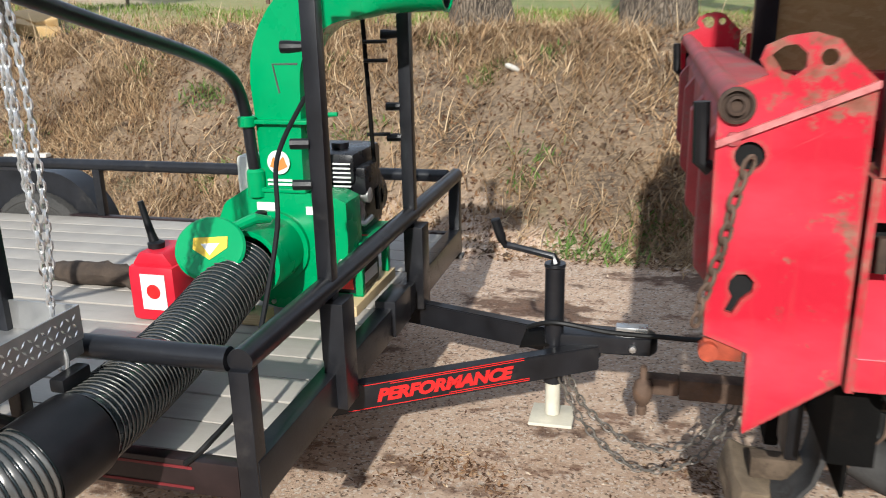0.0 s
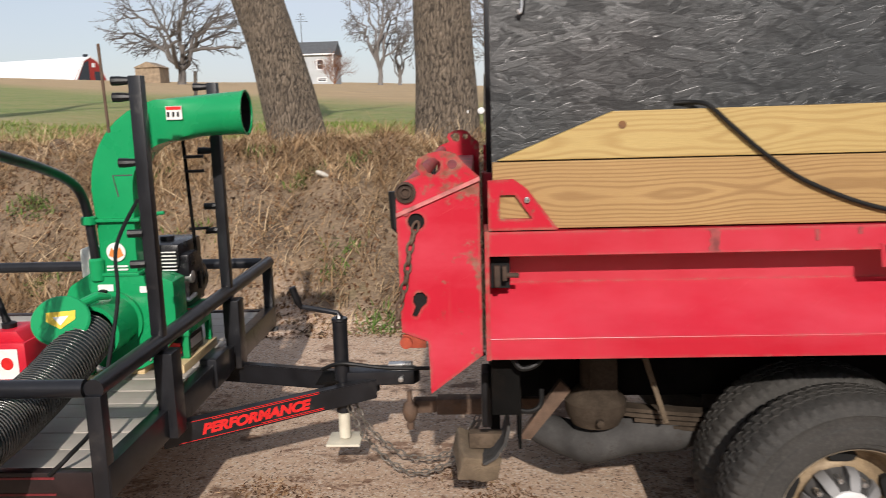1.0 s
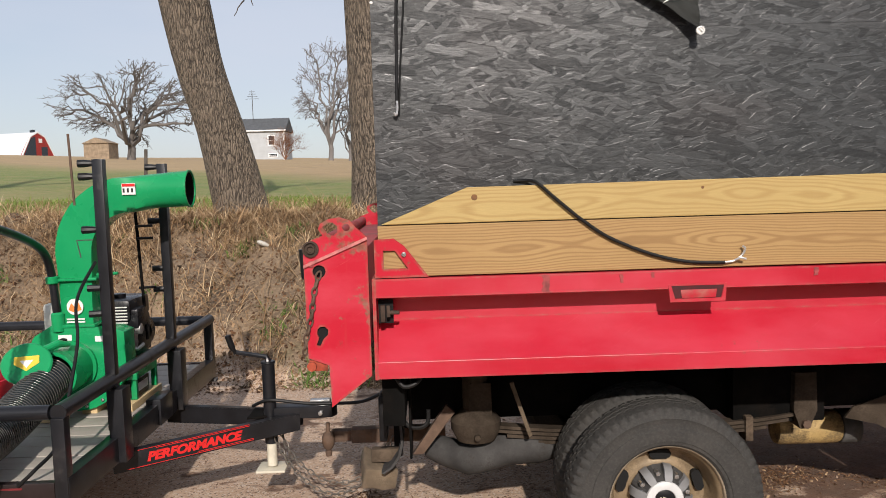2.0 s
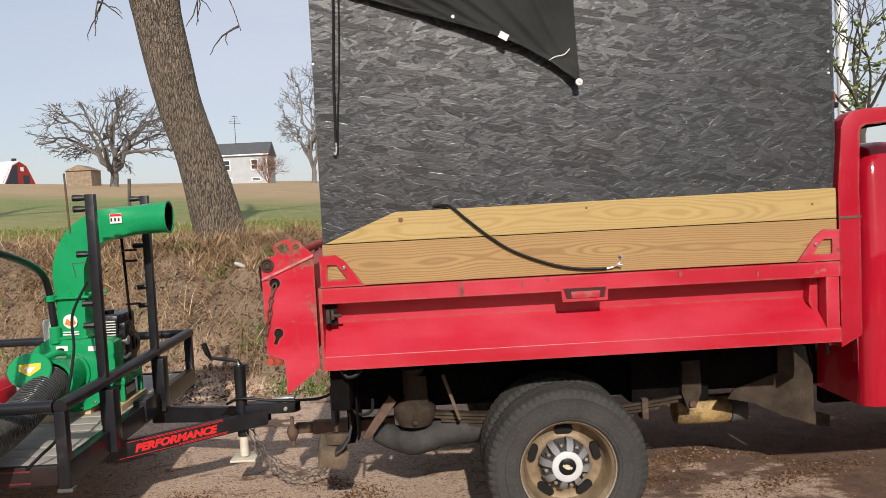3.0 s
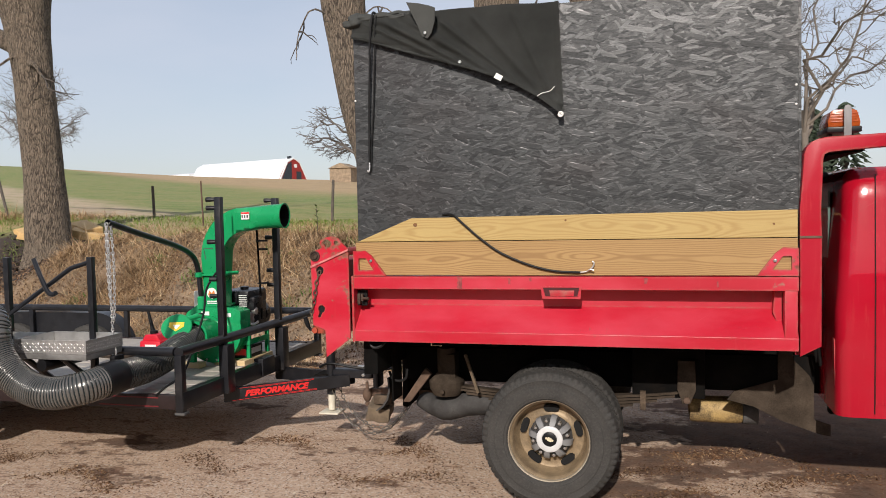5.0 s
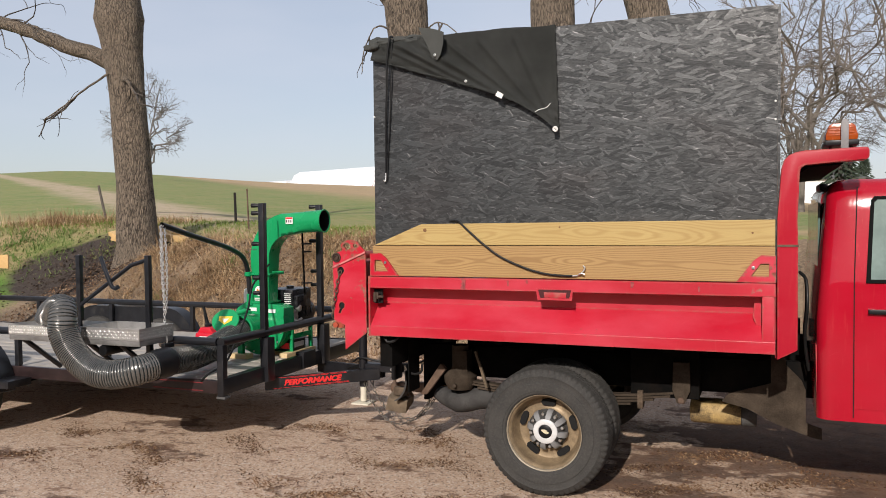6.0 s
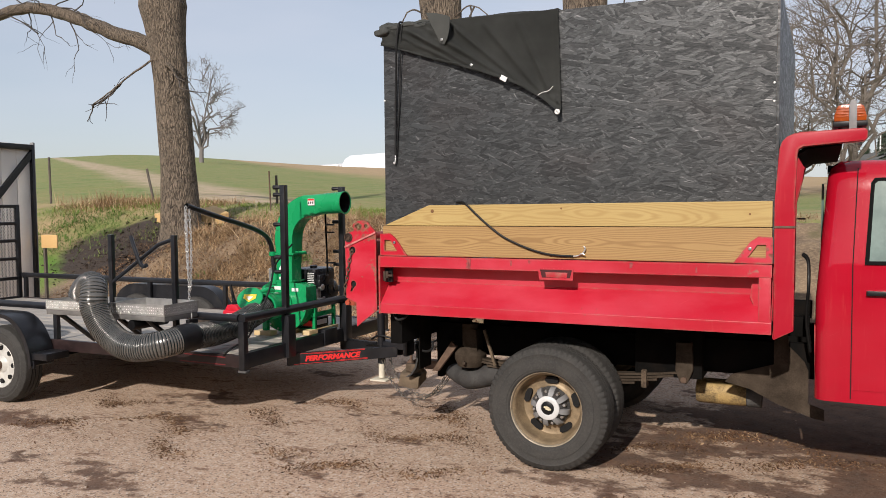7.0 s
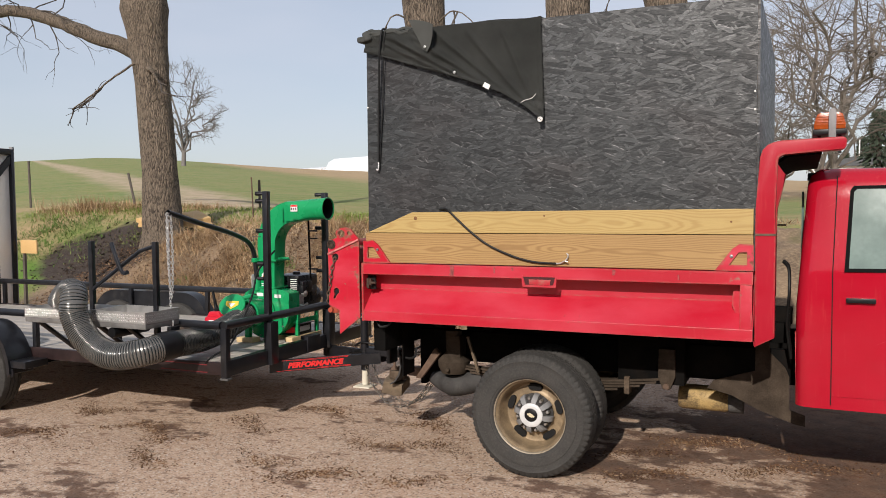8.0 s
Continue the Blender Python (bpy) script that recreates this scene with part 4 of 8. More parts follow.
def dual_wheel(f):
    w = part("wheel", f(rear_rim(1.578, 1)), M_RIM, truck, "dusty bronze-coloured dished rim")
    part("rim_lip", f(lathe(bm_new(), [(0.228, 1.600), (0.243, 1.582), (0.246, 1.573), (0.240, 1.571), (0.233, 1.577), (0.230, 1.592)], 64, (WX, 0, WZ))), M_RIMLIP, w, "rubbed bright rim lip")
    part("tyre", f(tyre_mesh(WX, WZ, WR, 1.560, 1.775, 0.238)), M_RUBBER, w, "worn outer truck tyre")
    part("tyre", f(tyre_mesh(WX, WZ, WR, 1.835, 2.05, 0.222)), M_RUBBER, w, "inner truck tyre")
    part("hub_cap", f(hub_cap(1.578, 1)), M_HUBDARK, w, "dark grey hub cap")
    for k in range(8):
        t = radians(45 * k + 34)
        bm = bm_new()
        sec = [(-0.017, -0.003), (0.017, -0.003), (0.017, 0.022), (-0.017, 0.022)]
        rings = [[bm.verts.new((WX + r * math.cos(t) - q * wd * math.sin(t), yy + o, WZ + r * math.sin(t) + q * wd * math.cos(t))) for q, o in sec] for r, yy, wd in ((0.072, 1.613, 0.75), (0.092, 1.622, 1.0), (0.118, 1.640, 1.0), (0.130, 1.668, 1.0))]
        for a, b in zip(rings, rings[1:]):
            for i in range(4):
                bm.faces.new((a[i], a[(i + 1) % 4], b[(i + 1) % 4], b[i]))
        bm.faces.new(rings[0])
        bm.faces.new(rings[-1])
        part("cap_rib", f(bm), M_GREYPLASTIC, w)
    part("cap_ring", f(lathe(bm_new(), [(0.078, 1.620), (0.076, 1.611), (0.070, 1.607), (0.046, 1.607), (0.042, 1.613)], 32, (WX, 0, WZ))), M_CAPWHITE, w)
    part("cap_centre", f(lathe(bm_new(), [(0.043, 1.612), (0.040, 1.610), (0.01, 1.610)], 24, (WX, 0, WZ))), M_BLACKPLASTIC, w)
    e = [(-0.024, -0.006), (-0.010, -0.006), (-0.010, -0.011), (0.013, -0.011), (0.013, -0.006), (0.024, -0.006), (0.024, 0.006), (0.010, 0.006), (0.010, 0.011), (-0.013, 0.011), (-0.013, 0.006), (-0.024, 0.006)]
    part("emblem", f(prism(bm_new(), [(WX + a * .94 + b * .34, WZ - a * .34 + b * .94) for a, b in e], "y", 1.6065, 1.610)), M_GOLD, w, "small gold emblem")
    for k in range(8):
        t = radians(45 * k + 12)
        part("lug_nut", f(lathe(bm_new(), [(0.012, 1.675), (0.012, 1.642), (0.009, 1.636), (0.003, 1.635)], 8, (WX + 0.102 * math.cos(t), 0, WZ + 0.102 * math.sin(t)))), M_CHROME, w)
    for k in range(5):
        t = radians(72 * k + 17)
        bm = bm_new()
        pts = [(0.146, -0.028), (0.152, -0.040), (0.168, -0.047), (0.183, -0.037), (0.188, 0.0), (0.183, 0.037), (0.168, 0.047), (0.152, 0.040), (0.146, 0.028)]
        prism(bm, [(WX + r * math.cos(t) - q * math.sin(t), WZ + r * math.sin(t) + q * math.cos(t)) for r, q in pts], "y", 1.690, 1.72)
        # solid dark plug; the shade of the hole is its colour
        part("hand_hole", f(bm), M_DARKHOLE, w)


dual_wheel(lambda b: b)
dual_wheel(mirrored)

# running gear
part("axle_tube", tube(bm_new(), [(WX, 2.02, WZ), (WX, 2 * TY - 2.02, WZ)], 0.055, 14), M_BLACK_OLD, truck)
part("differential", lathe(bm_new(), [(0.03, -0.17), (0.13, -0.15), (0.19, -0.04), (0.19, 0.04), (0.13, 0.15), (0.03, 0.17)], 20, (WX, TY, WZ), "x"), M_BLACK_OLD, truck)
for y in (2.20, 3.12):
    part("frame_rail", box(bm_new(), 0.45, 4.6, y - 0.03, y + 0.03, 0.60, 0.82, 0.005), M_BLACK_OLD, truck)
    for k in range(4):
        z = 0.655 - 0.019 * k
        h = 0.77 - 0.045 * k - 0.02 * k * k
        xs = [WX - h + 2 * h * q / 12 for q in range(13)]
        bm = bm_new()
        path = [(x, z - 0.10 + 0.055 * ((x - WX) / 0.77) ** 2) for x in xs]
        prism(bm, path + [(x, q - 0.014) for x, q in path[::-1]], "y", y - 0.14, y - 0.075)
        part("leaf_spring", bm, M_MUDDY, truck)
for x in (WX - 0.72, WX + 0.775):
    bm = prism(bm_new(), [(x - 0.05, 0.80), (x + 0.05, 0.80), (x + 0.055, 0.62), (x + 0.02, 0.535), (x - 0.025, 0.535), (x - 0.055, 0.62)], "y", 2.04, 2.155, 0.006)
    part("spring_hanger", bm, M_MUDDY, truck, "grimy spring hanger")
    part("hanger_bolt", lathe(bm_new(), [(0.004, 2.02), (0.02, 2.022), (0.022, 2.045)], 8, (x, 0, 0.56)), M_RUST, truck)
part("spring_clamp", box(bm_new(), WX + 0.50, WX + 0.535, 2.045, 2.135, 0.485, 0.60, 0.004), M_GRIME, truck)
part("shackle", box(bm_new(), -0.009, 0.009, -0.012, 0.012, -0.13, 0.13, 0.003, pose(0.955, 1.98, 0.69, 0, -18, 0)), M_MUD, truck, "dusty shackle strap")
bm = tube(bm_new(), spline([(0.55, 2.25, 0.30), (0.72, 2.16, 0.27), (0.90, 2.16, 0.32), (1.08, 2.16, 0.335), (1.16, 2.2, 0.335)], 6), [0.07 + 0.004 * k for k in range(6)] + [0.105] * 6 + [0.108] * 6 + [0.10 - 0.005 * k for k in range(6)] + [0.06], 20)
for v in bm.verts:
    v.co.z = 0.445 + (v.co.z - 0.30) * 0.8
part("muffler", bm, M_MUFFLER, truck, "dusty grey exhaust muffler")
bm = lathe(bm_new(), [(0.02, -0.07), (0.09, -0.06), (0.115, -0.01), (0.117, 0.03), (0.10, 0.05), (0.06, 0.09), (0.06, 0.25)], 24, (0.757, 2.10, 0.585), "z")
lathe(bm, [(0.002, 1.965), (0.014, 1.967), (0.016, 1.995)], 8, (0.757, 0, 0.565))
part("hoist_pot", bm, M_MUDDY, truck, "round grimy hoist pot")
bm = prism(bm_new(), [(0.46, 0.47), (0.51, 0.47), (0.66, 0.66), (0.62, 0.70)], "y", 2.06, 2.10, 0.004)
part("brace", bm, M_RUST, truck, "rusty slanting brace")
bm = lathe(bm_new(), [(0.02, 2.29), (0.078, 2.30), (0.085, 2.32), (0.085, 2.60), (0.08, 2.62), (0.02, 2.625)], 24, (0, 2.45, 0.415), "x")
part("yellow_tank", bm, M_YELLOWTANK, truck, "dirty yellow cylindrical tank")
part("tank_band", lathe(bm_new(), [(0.082, 2.622), (0.087, 2.625), (0.087, 2.715), (0.02, 2.72)], 24, (0, 2.45, 0.415), "x"), M_GREYTANK, truck)
SHIELD = [(2.51, 0.548), (2.66, 0.513), (2.82, 0.433), (3.035, 0.360), (3.09, 0.352), (3.09, 0.42), (3.0, 0.45), (2.998, 0.655), (2.975, 0.71), (2.945, 0.743), (2.888, 0.80), (2.875, 0.90), (2.80, 0.90), (2.80, 0.68), (2.55, 0.60)]
part("splash_shield", prism(bm_new(), SHIELD, "y", 2.148, 2.160), M_MUDDY, truck, "grimy splash shield behind the cab")
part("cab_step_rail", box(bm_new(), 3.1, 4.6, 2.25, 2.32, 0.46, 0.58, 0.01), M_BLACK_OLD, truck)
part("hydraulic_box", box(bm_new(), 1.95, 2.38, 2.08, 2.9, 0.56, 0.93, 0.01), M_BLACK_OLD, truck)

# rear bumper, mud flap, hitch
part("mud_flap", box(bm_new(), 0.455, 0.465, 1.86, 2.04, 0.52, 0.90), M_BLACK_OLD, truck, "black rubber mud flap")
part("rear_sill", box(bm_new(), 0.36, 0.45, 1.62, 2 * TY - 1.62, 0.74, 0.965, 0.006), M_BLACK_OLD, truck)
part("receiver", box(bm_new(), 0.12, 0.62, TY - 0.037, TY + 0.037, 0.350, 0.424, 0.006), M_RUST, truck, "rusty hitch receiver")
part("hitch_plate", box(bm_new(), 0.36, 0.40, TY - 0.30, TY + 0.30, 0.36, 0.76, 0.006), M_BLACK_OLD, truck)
bm = box(bm_new(), 0.01, 0.12, TY - 0.03, TY + 0.03, 0.357, 0.417, 0.008)
part("ball_mount", bm, M_RUST, truck)
part("hitch_ball", lathe(bm_new(), [(0.004, 0.290), (0.016, 0.293), (0.018, 0.318), (0.012, 0.325), (0.024, 0.337), (0.033, 0.36), (0.035, 0.385), (0.028, 0.412), (0.012, 0.425), (0.012, 0.47), (0.004, 0.475)], 18, (0.0, TY - 0.05, 0), "z"), M_RUST, truck, "rusty hitch ball")
part("hitch_arm", box(bm_new(), 0.275, 0.40, 2.0, 2.05, 0.46, 0.52, 0.006), M_GRIME, truck)
bm = box(bm_new(), -0.075, 0.075, -0.10, 0.10, -0.048, 0.048, 0.010)
bmesh.ops.subdivide_edges(bm, edges=bm.edges[:], cuts=2, use_grid_fill=True)
for v in bm.verts:
    v.co += Vector((1, 1, 1)) * 0.012 * noise.noise(v.co * 24)
bmesh.ops.transform(bm, matrix=pose(0.300, 2.06, 0.41, 10, 10, 10), verts=bm.verts)
part("hanging_hitch_block", bm, M_MUD, truck, "muddy hitch block")
FLAP = [(0.41, 0.66), (0.415, 0.58), (0.40, 0.52), (0.365, 0.47), (0.325, 0.445)]
part("bent_flap", prism(bm_new(), FLAP + [(x + 0.012, z - 0.004) for x, z in FLAP[::-1]], "y", 1.90, 2.06), M_MUFFLER, truck, "dusty bent rubber flap")
part("tail_light", box(bm_new(), 0.325, 0.36, 1.86, 1.98, 0.60, 0.80, 0.01), M_BLACKPLASTIC, truck)
for pts in ([(0.42, 1.92, 0.70), (0.45, 1.90, 0.655), (0.50, 1.90, 0.645), (0.535, 1.91, 0.665), (0.54, 1.92, 0.72)],
            [(0.42, 1.56, 0.96), (0.45, 1.55, 0.92), (0.50, 1.56, 0.93), (0.53, 1.58, 0.97)]):
    part("cable", tube(bm_new(), spline(pts, 8), 0.009, 8), M_CABLE, truck)
part("mud_flap", mirrored(box(bm_new(), 0.455, 0.465, 1.86, 2.04, 0.52, 0.90)), M_BLACK_OLD, truck)

# cab
CY = 1.675


def cab_section(z):
    """Side of the cab at a height, and how far its rear edge leans."""
    lean = max(0.0, z - 1.33)
    y = CY + 0.012 * max(0, 1.0 - z) + lean * 0.19
    xr = 3.035 + max(0, z - 1.15) * 0.075
    return y, xr


def cab_shell():
    bm = bm_new()
    rows = []
    zs = [0.585, 0.62, 0.75, 0.95, 1.15, 1.30, 1.36, 1.45, 1.6, 1.75, 1.84, 1.885, 1.91, 1.925]
    for z in zs:
        y, xr = cab_section(z)
        top = max(0, z - 1.86) / 0.065
        y += 0.10 * top ** 2 * 0.8
        xr += 0.06 * top ** 2
        r = 0.075
        row = [(xr, TY)]
        row += [(xr + r * (1 - math.cos(a)) , y + r * (1 - math.sin(a))) for a in [radians(q) for q in (0, 18, 36, 54, 72, 90)]]
        row += [(3.2, y - 0.004), (3.4, y - 0.006), (3.8, y - 0.006), (4.2 - max(0, z - 1.3) * 0.5, y)]
        row += [(4.32 - max(0, z - 1.3) * 0.75, y + 0.08), (4.36 - max(0, z - 1.3) * 0.78, TY)]
        full = row + [(x, 2 * TY - yy) for x, yy in row[1:-1][::-1]]
        rows.append([bm.verts.new((x, yy, z)) for x, yy in full])
    for a, b in zip(rows, rows[1:]):
        for k in range(len(a)):
            bm.faces.new((a[k], a[(k + 1) % len(a)], b[(k + 1) % len(b)], b[k]))
    bm.faces.new(rows[-1])
    bm.faces.new(rows[0])
    return bm


part("cab_body", cab_shell(), M_CAB, truck, "glossy red cab body", smooth=50)


def on_cab(pts, out0, out1):
    """A panel lying on the cab's near side."""
    bm = bm_new()
    lo = [bm.verts.new((x, cab_section(z)[0] - 0.006 - out0, z)) for x, z in pts]
    hi = [bm.verts.new((x, cab_section(z)[0] - 0.006 - out1, z)) for x, z in pts]
    bm.faces.new(lo)
    bm.faces.new(hi[::-1])
    for i in range(len(pts)):
        j = (i + 1) % len(pts)
        bm.faces.new((lo[i], hi[i], hi[j], lo[j]))
    return bm


def door_panels(f):
    door = part("door", f(on_cab([(3.222, 0.66), (3.222, 1.0), (3.222, 1.345), (4.2, 1.345), (4.22, 1.0), (4.2, 0.66)], -0.004, 0.004)), M_CAB, truck, "red cab door")
    part("door_seam", f(on_cab([(3.215, 0.61), (3.215, 1.34), (3.235, 1.88), (3.240, 1.88), (3.220, 1.34), (3.220, 0.61)], -0.003, 0.0045)), M_DARKHOLE, door)
    part("window_frame", f(on_cab([(3.275, 1.352), (3.302, 1.80), (3.32, 1.825), (3.78, 1.825), (4.03, 1.36)], -0.003, 0.0085)), M_SEAL, door)
    part("window_glass", f(on_cab([(3.297, 1.372), (3.320, 1.79), (3.335, 1.806), (3.765, 1.806), (3.99, 1.38)], 0.004, 0.010)), M_WINDARK_GLASS, door, "side window with a pale reflection put into its colour")
    bm = box(bm_new(), 3.285, 3.43, CY - 0.035, CY - 0.022, 1.185, 1.212, 0.006)
    box(bm, 3.285, 3.31, CY - 0.03, CY + 0.0, 1.188, 1.210, 0.004)
    box(bm, 3.405, 3.43, CY - 0.03, CY + 0.0, 1.188, 1.210, 0.004)
    part("door_handle", f(bm), M_BLACKPLASTIC, door, "black door handle")


# teal base brightened to paint the reflected sky into the glass
M_WINDARK_GLASS = plain("sky_reflection_glass", (0.11, 0.165, 0.145), 0.03, var=0.3, scale=3, bump=0.0, spec=0.9)
door_panels(lambda b: b)
door_panels(mirrored)
part("rear_window", box(bm_new(), 3.055, 3.068, 2.05, 2 * TY - 2.05, 1.40, 1.80), M_WINDARK_GLASS, truck)
part("roof_lamp", box(bm_new(), 3.085, 3.13, 2.45, 2.85, 1.88, 1.925, 0.01), M_BLACKPLASTIC, truck)
for y in (1.90, 2.02):
    part("air_hose", tube(bm_new(), spline([(2.96, y + 0.1, 1.38), (2.99, y + 0.05, 1.34), (2.995, y, 1.2), (2.985, y + 0.05, 1.0), (3.01, y + 0.1, 0.8)], 8), 0.009, 8), M_CABLE, truck)
bm = prism(bm_new(), [(3.04, 0.60), (3.06, 0.60), (3.05, 0.98), (3.03, 1.0)], "y", 1.74, 1.79)
part("rocker_flange", bm, M_RED_WORN, truck)

# bonnet and front wheels close the truck beyond the view
bm = bm_new()
prism(bm, [(4.25, 0.55), (4.25, 1.33), (5.05, 1.25), (5.42, 1.16), (5.50, 1.0), (5.50, 0.50)], "y", CY + 0.06, 2 * TY - CY - 0.06, 0.04)
part("bonnet", bm, M_CAB, truck)
for f in (lambda b: b, mirrored):
    w = part("wheel", f(lathe(bm_new(), [(0.222, 1.74), (0.235, 1.735), (0.21, 1.75), (0.19, 1.72), (0.05, 1.71), (0.01, 1.71)], 40, (4.9, 0, WZ))), M_RIM, truck)
    part("tyre", f(tyre_mesh(4.9, WZ, WR, 1.73, 1.95, 0.222)), M_RUBBER, w)
part("front_axle", tube(bm_new(), [(4.9, 1.9, WZ), (4.9, 2 * TY - 1.9, WZ)], 0.05, 12), M_BLACK_OLD, truck)

# ---- side boards, strand-board box, canvas and cords on the truck ----
bm = prism(bm_new(), [(0.372, 1.360), (0.372, 1.556), (X1 - 0.006, 1.556), (X1 - 0.006, 1.360)], "y", 1.508, 1.546, 0.003)
single("side_board", bm, M_WOOD_BROWN, "lower brown treated pine board set in the bed brackets", "board", "side boards", smooth=15)
bm = prism(bm_new(), [(0.385, 1.560), (0.692, 1.683), (0.72, 1.694), (X1 - 0.006, 1.703), (X1 - 0.006, 1.560)], "y", 1.508, 1.546, 0.003)
single("side_board", bm, M_WOOD_LIGHT, "upper pale pine board with a slanted sawn end", "board", "side boards", smooth=15)
bm = mirrored(prism(bm_new(), [(0.385, 1.360), (0.372, 1.556), (0.692, 1.69), (X1 - 0.006, 1.70), (X1 - 0.006, 1.360)], "y", 1.508, 1.546, 0.003))
single("side_board", bm, M_WOOD_BROWN, "pine side board standing on the far bed side", "board", "side boards")
KN = plain("dark_knot", (0.16, 0.075, 0.028), 0.7, var=0.3, scale=60)

BX0, BX1, BZ0, BZ1 = 0.371, 2.826, 1.357, 2.872
chip_box = thing("strand_board_box", (1.6, TY, 1.357), "tall open box of black-painted strand board on the truck bed", "box")


def sheet(y0, y1, mat, z0, z1, label=""):
    part("panel", box(bm_new(), BX0, BX1, y0, y1, z0, z1), mat, chip_box, label, smooth=0)


for z0, z1 in ((BZ0, 2.2802), (2.2812, BZ1)):
    sheet(1.552, 1.566, M_OSB, z0, z1, "black strand-board side panel")
    sheet(2 * TY - 1.566, 2 * TY - 1.552, M_OSB, z0, z1)
sheet(1.5665, 1.571, M_OSB_RAW, BZ0, BZ1 - 0.002, "bare brown inner face")
sheet(2 * TY - 1.571, 2 * TY - 1.5665, M_OSB_RAW, BZ0, BZ1 - 0.002, "bare brown inner face")
fp = part("front_panel", box(bm_new(), 1.6 + 1.552 - TY, 1.6 + TY - 1.552, TY - (BX1 + 0.014 - 1.6), TY - (BX1 + 0.001 - 1.6), 1.70, BZ1), M_OSB, chip_box, "black strand-board front panel", smooth=0)
fp.rotation_euler = (0, 0, radians(90))
for y in (1.573, 2 * TY - 1.611):
    part("corner_stud", box(bm_new(), BX0 + 0.001, BX0 + 0.09, y, y + 0.038, BZ0, BZ1 - 0.004, 0.003), M_BLACK, chip_box)
    for x in (1.15, 2.0, BX1 - 0.05):
        part("wall_stud", box(bm_new(), x, x + 0.038, y, y + 0.038, BZ0, BZ1 - 0.004, 0.003), M_WOOD_BROWN, chip_box)
for x, z in ((0.376, 2.40), (2.815, 2.25), (2.815, 2.35)):
    part("screw", lathe(bm_new(), [(0.002, 1.546), (0.006, 1.548), (0.006, 1.553)], 8, (x, 0, z)), M_LABELWHITE, chip_box)


# canvas flap: hangs over the top edge, gathered to a grommet
def canvas():
    bm = bm_new()
    NX, NZ = 90, 60
    xl, xr = 0.375, 1.605

    def low(u):
        pts = [(0.0, 2.76), (0.08, 2.735), (0.25, 2.665), (0.45, 2.585), (0.62, 2.515), (0.78, 2.435), (0.90, 2.345), (0.97, 2.275), (1.0, 2.238)]
        for (a, za), (b, zb) in zip(pts, pts[1:]):
            if u <= b:
                return lerp(za, zb, (u - a) / (b - a))
        return 2.238
    grid = []
    for i in range(NX + 1):
        u = i / NX
        col = []
        zl = low(u)
        for j in range(NZ + 1):
            v = j / NZ
            x = lerp(xl, lerp(xr - 0.012, xr + 0.012, v), u)
            z = lerp(BZ1 + 0.012 - 0.006 * math.sin(u * 9), zl, v)
            fold = 0.012 * math.sin(9 * v + 7 * u) * v * (1 - u) + 0.02 * math.exp(-((z - (2.86 - 0.62 * (u - 0.15))) / 0.03) ** 2) * math.sin(math.pi * min(1, v * 1.2))
            gather = 0.016 * abs(math.sin(26 * (v + u))) * sstep(0.86, 1.0, u) * sstep(0.72, 1.0, v)
            crease = 0.0
            for xs, amp, wide_c in ((0.40, 0.016, 0.014), (0.52, 0.026, 0.018), (0.68, 0.030, 0.022), (0.86, 0.020, 0.016), (1.08, 0.016, 0.018), (1.32, 0.012, 0.015)):
                ax, az = 1.60 - xs, 2.25 - BZ1
                along = ((x - xs) * ax + (z - BZ1) * az) / (ax * ax + az * az)
                away = ((x - xs) * az - (z - BZ1) * ax) / math.hypot(ax, az)
                crease += amp * math.exp(-(away / wide_c) ** 2) * sstep(0.0, 0.15, along) * (1 - 0.7 * sstep(0.6, 1.0, along))
            hem = 0.006 if v > 0.95 or u > 0.985 else 0.0
            y = 1.541 - 0.010 * v - max(0, fold) - gather - crease - hem - 0.016 * v * (1 - u)
            col.append(bm.verts.new((x, y, z)))
        # over the top edge
        back = [bm.verts.new((col[0].co.x, 1.56 + q * 0.10, BZ1 + 0.016 + 0.008 * math.sin(u * 11 + q * 2))) for q in range(3)]
        grid.append(back[::-1] + col)
    for a, b in zip(grid, grid[1:]):
        for j in range(len(a) - 1):
            bm.faces.new((a[j], a[j + 1], b[j + 1], b[j]))
    bmesh.ops.solidify(bm, geom=bm.faces[:], thickness=0.0025)
    return bm


tarp = thing("canvas_tarp", (1.0, 1.54, 2.25), "black canvas tarp hanging over the box's top edge", "tarp")
part("sheet", canvas(), M_TARP, tarp, smooth=60)


def crumple(x0, x1, y, z, r, seed, parent):
    """A bunched, creased roll of canvas along the top edge."""
    pts = [(lerp(x0, x1, i / 14), y + 0.02 * noise.noise((i * 0.36, seed, 0)), z + 0.026 * noise.noise((i * 0.3, seed, 4))) for i in range(15)]
    line = spline(pts, 6)
    bm = tube(bm_new(), line, [r * (0.7 + 0.5 * abs(noise.noise((i * 0.07, seed, 9)))) for i in range(len(line))], 22)
    mid = Vector((0, y, z))
    for v in bm.verts:
        out = Vector((0, v.co.y - mid.y, v.co.z - mid.z))
        ang = math.atan2(out.z, out.y)
        fold = abs(math.sin(ang * 2.5 + v.co.x * 17 + seed)) * 0.5 + noise.noise(v.co * 26) * 0.5
        v.co += out.normalized() * 0.013 * (fold - 0.5) if out.length > 0 else Vector((0, 0, 0))
    part("roll", bm, M_TARP, parent, smooth=50)


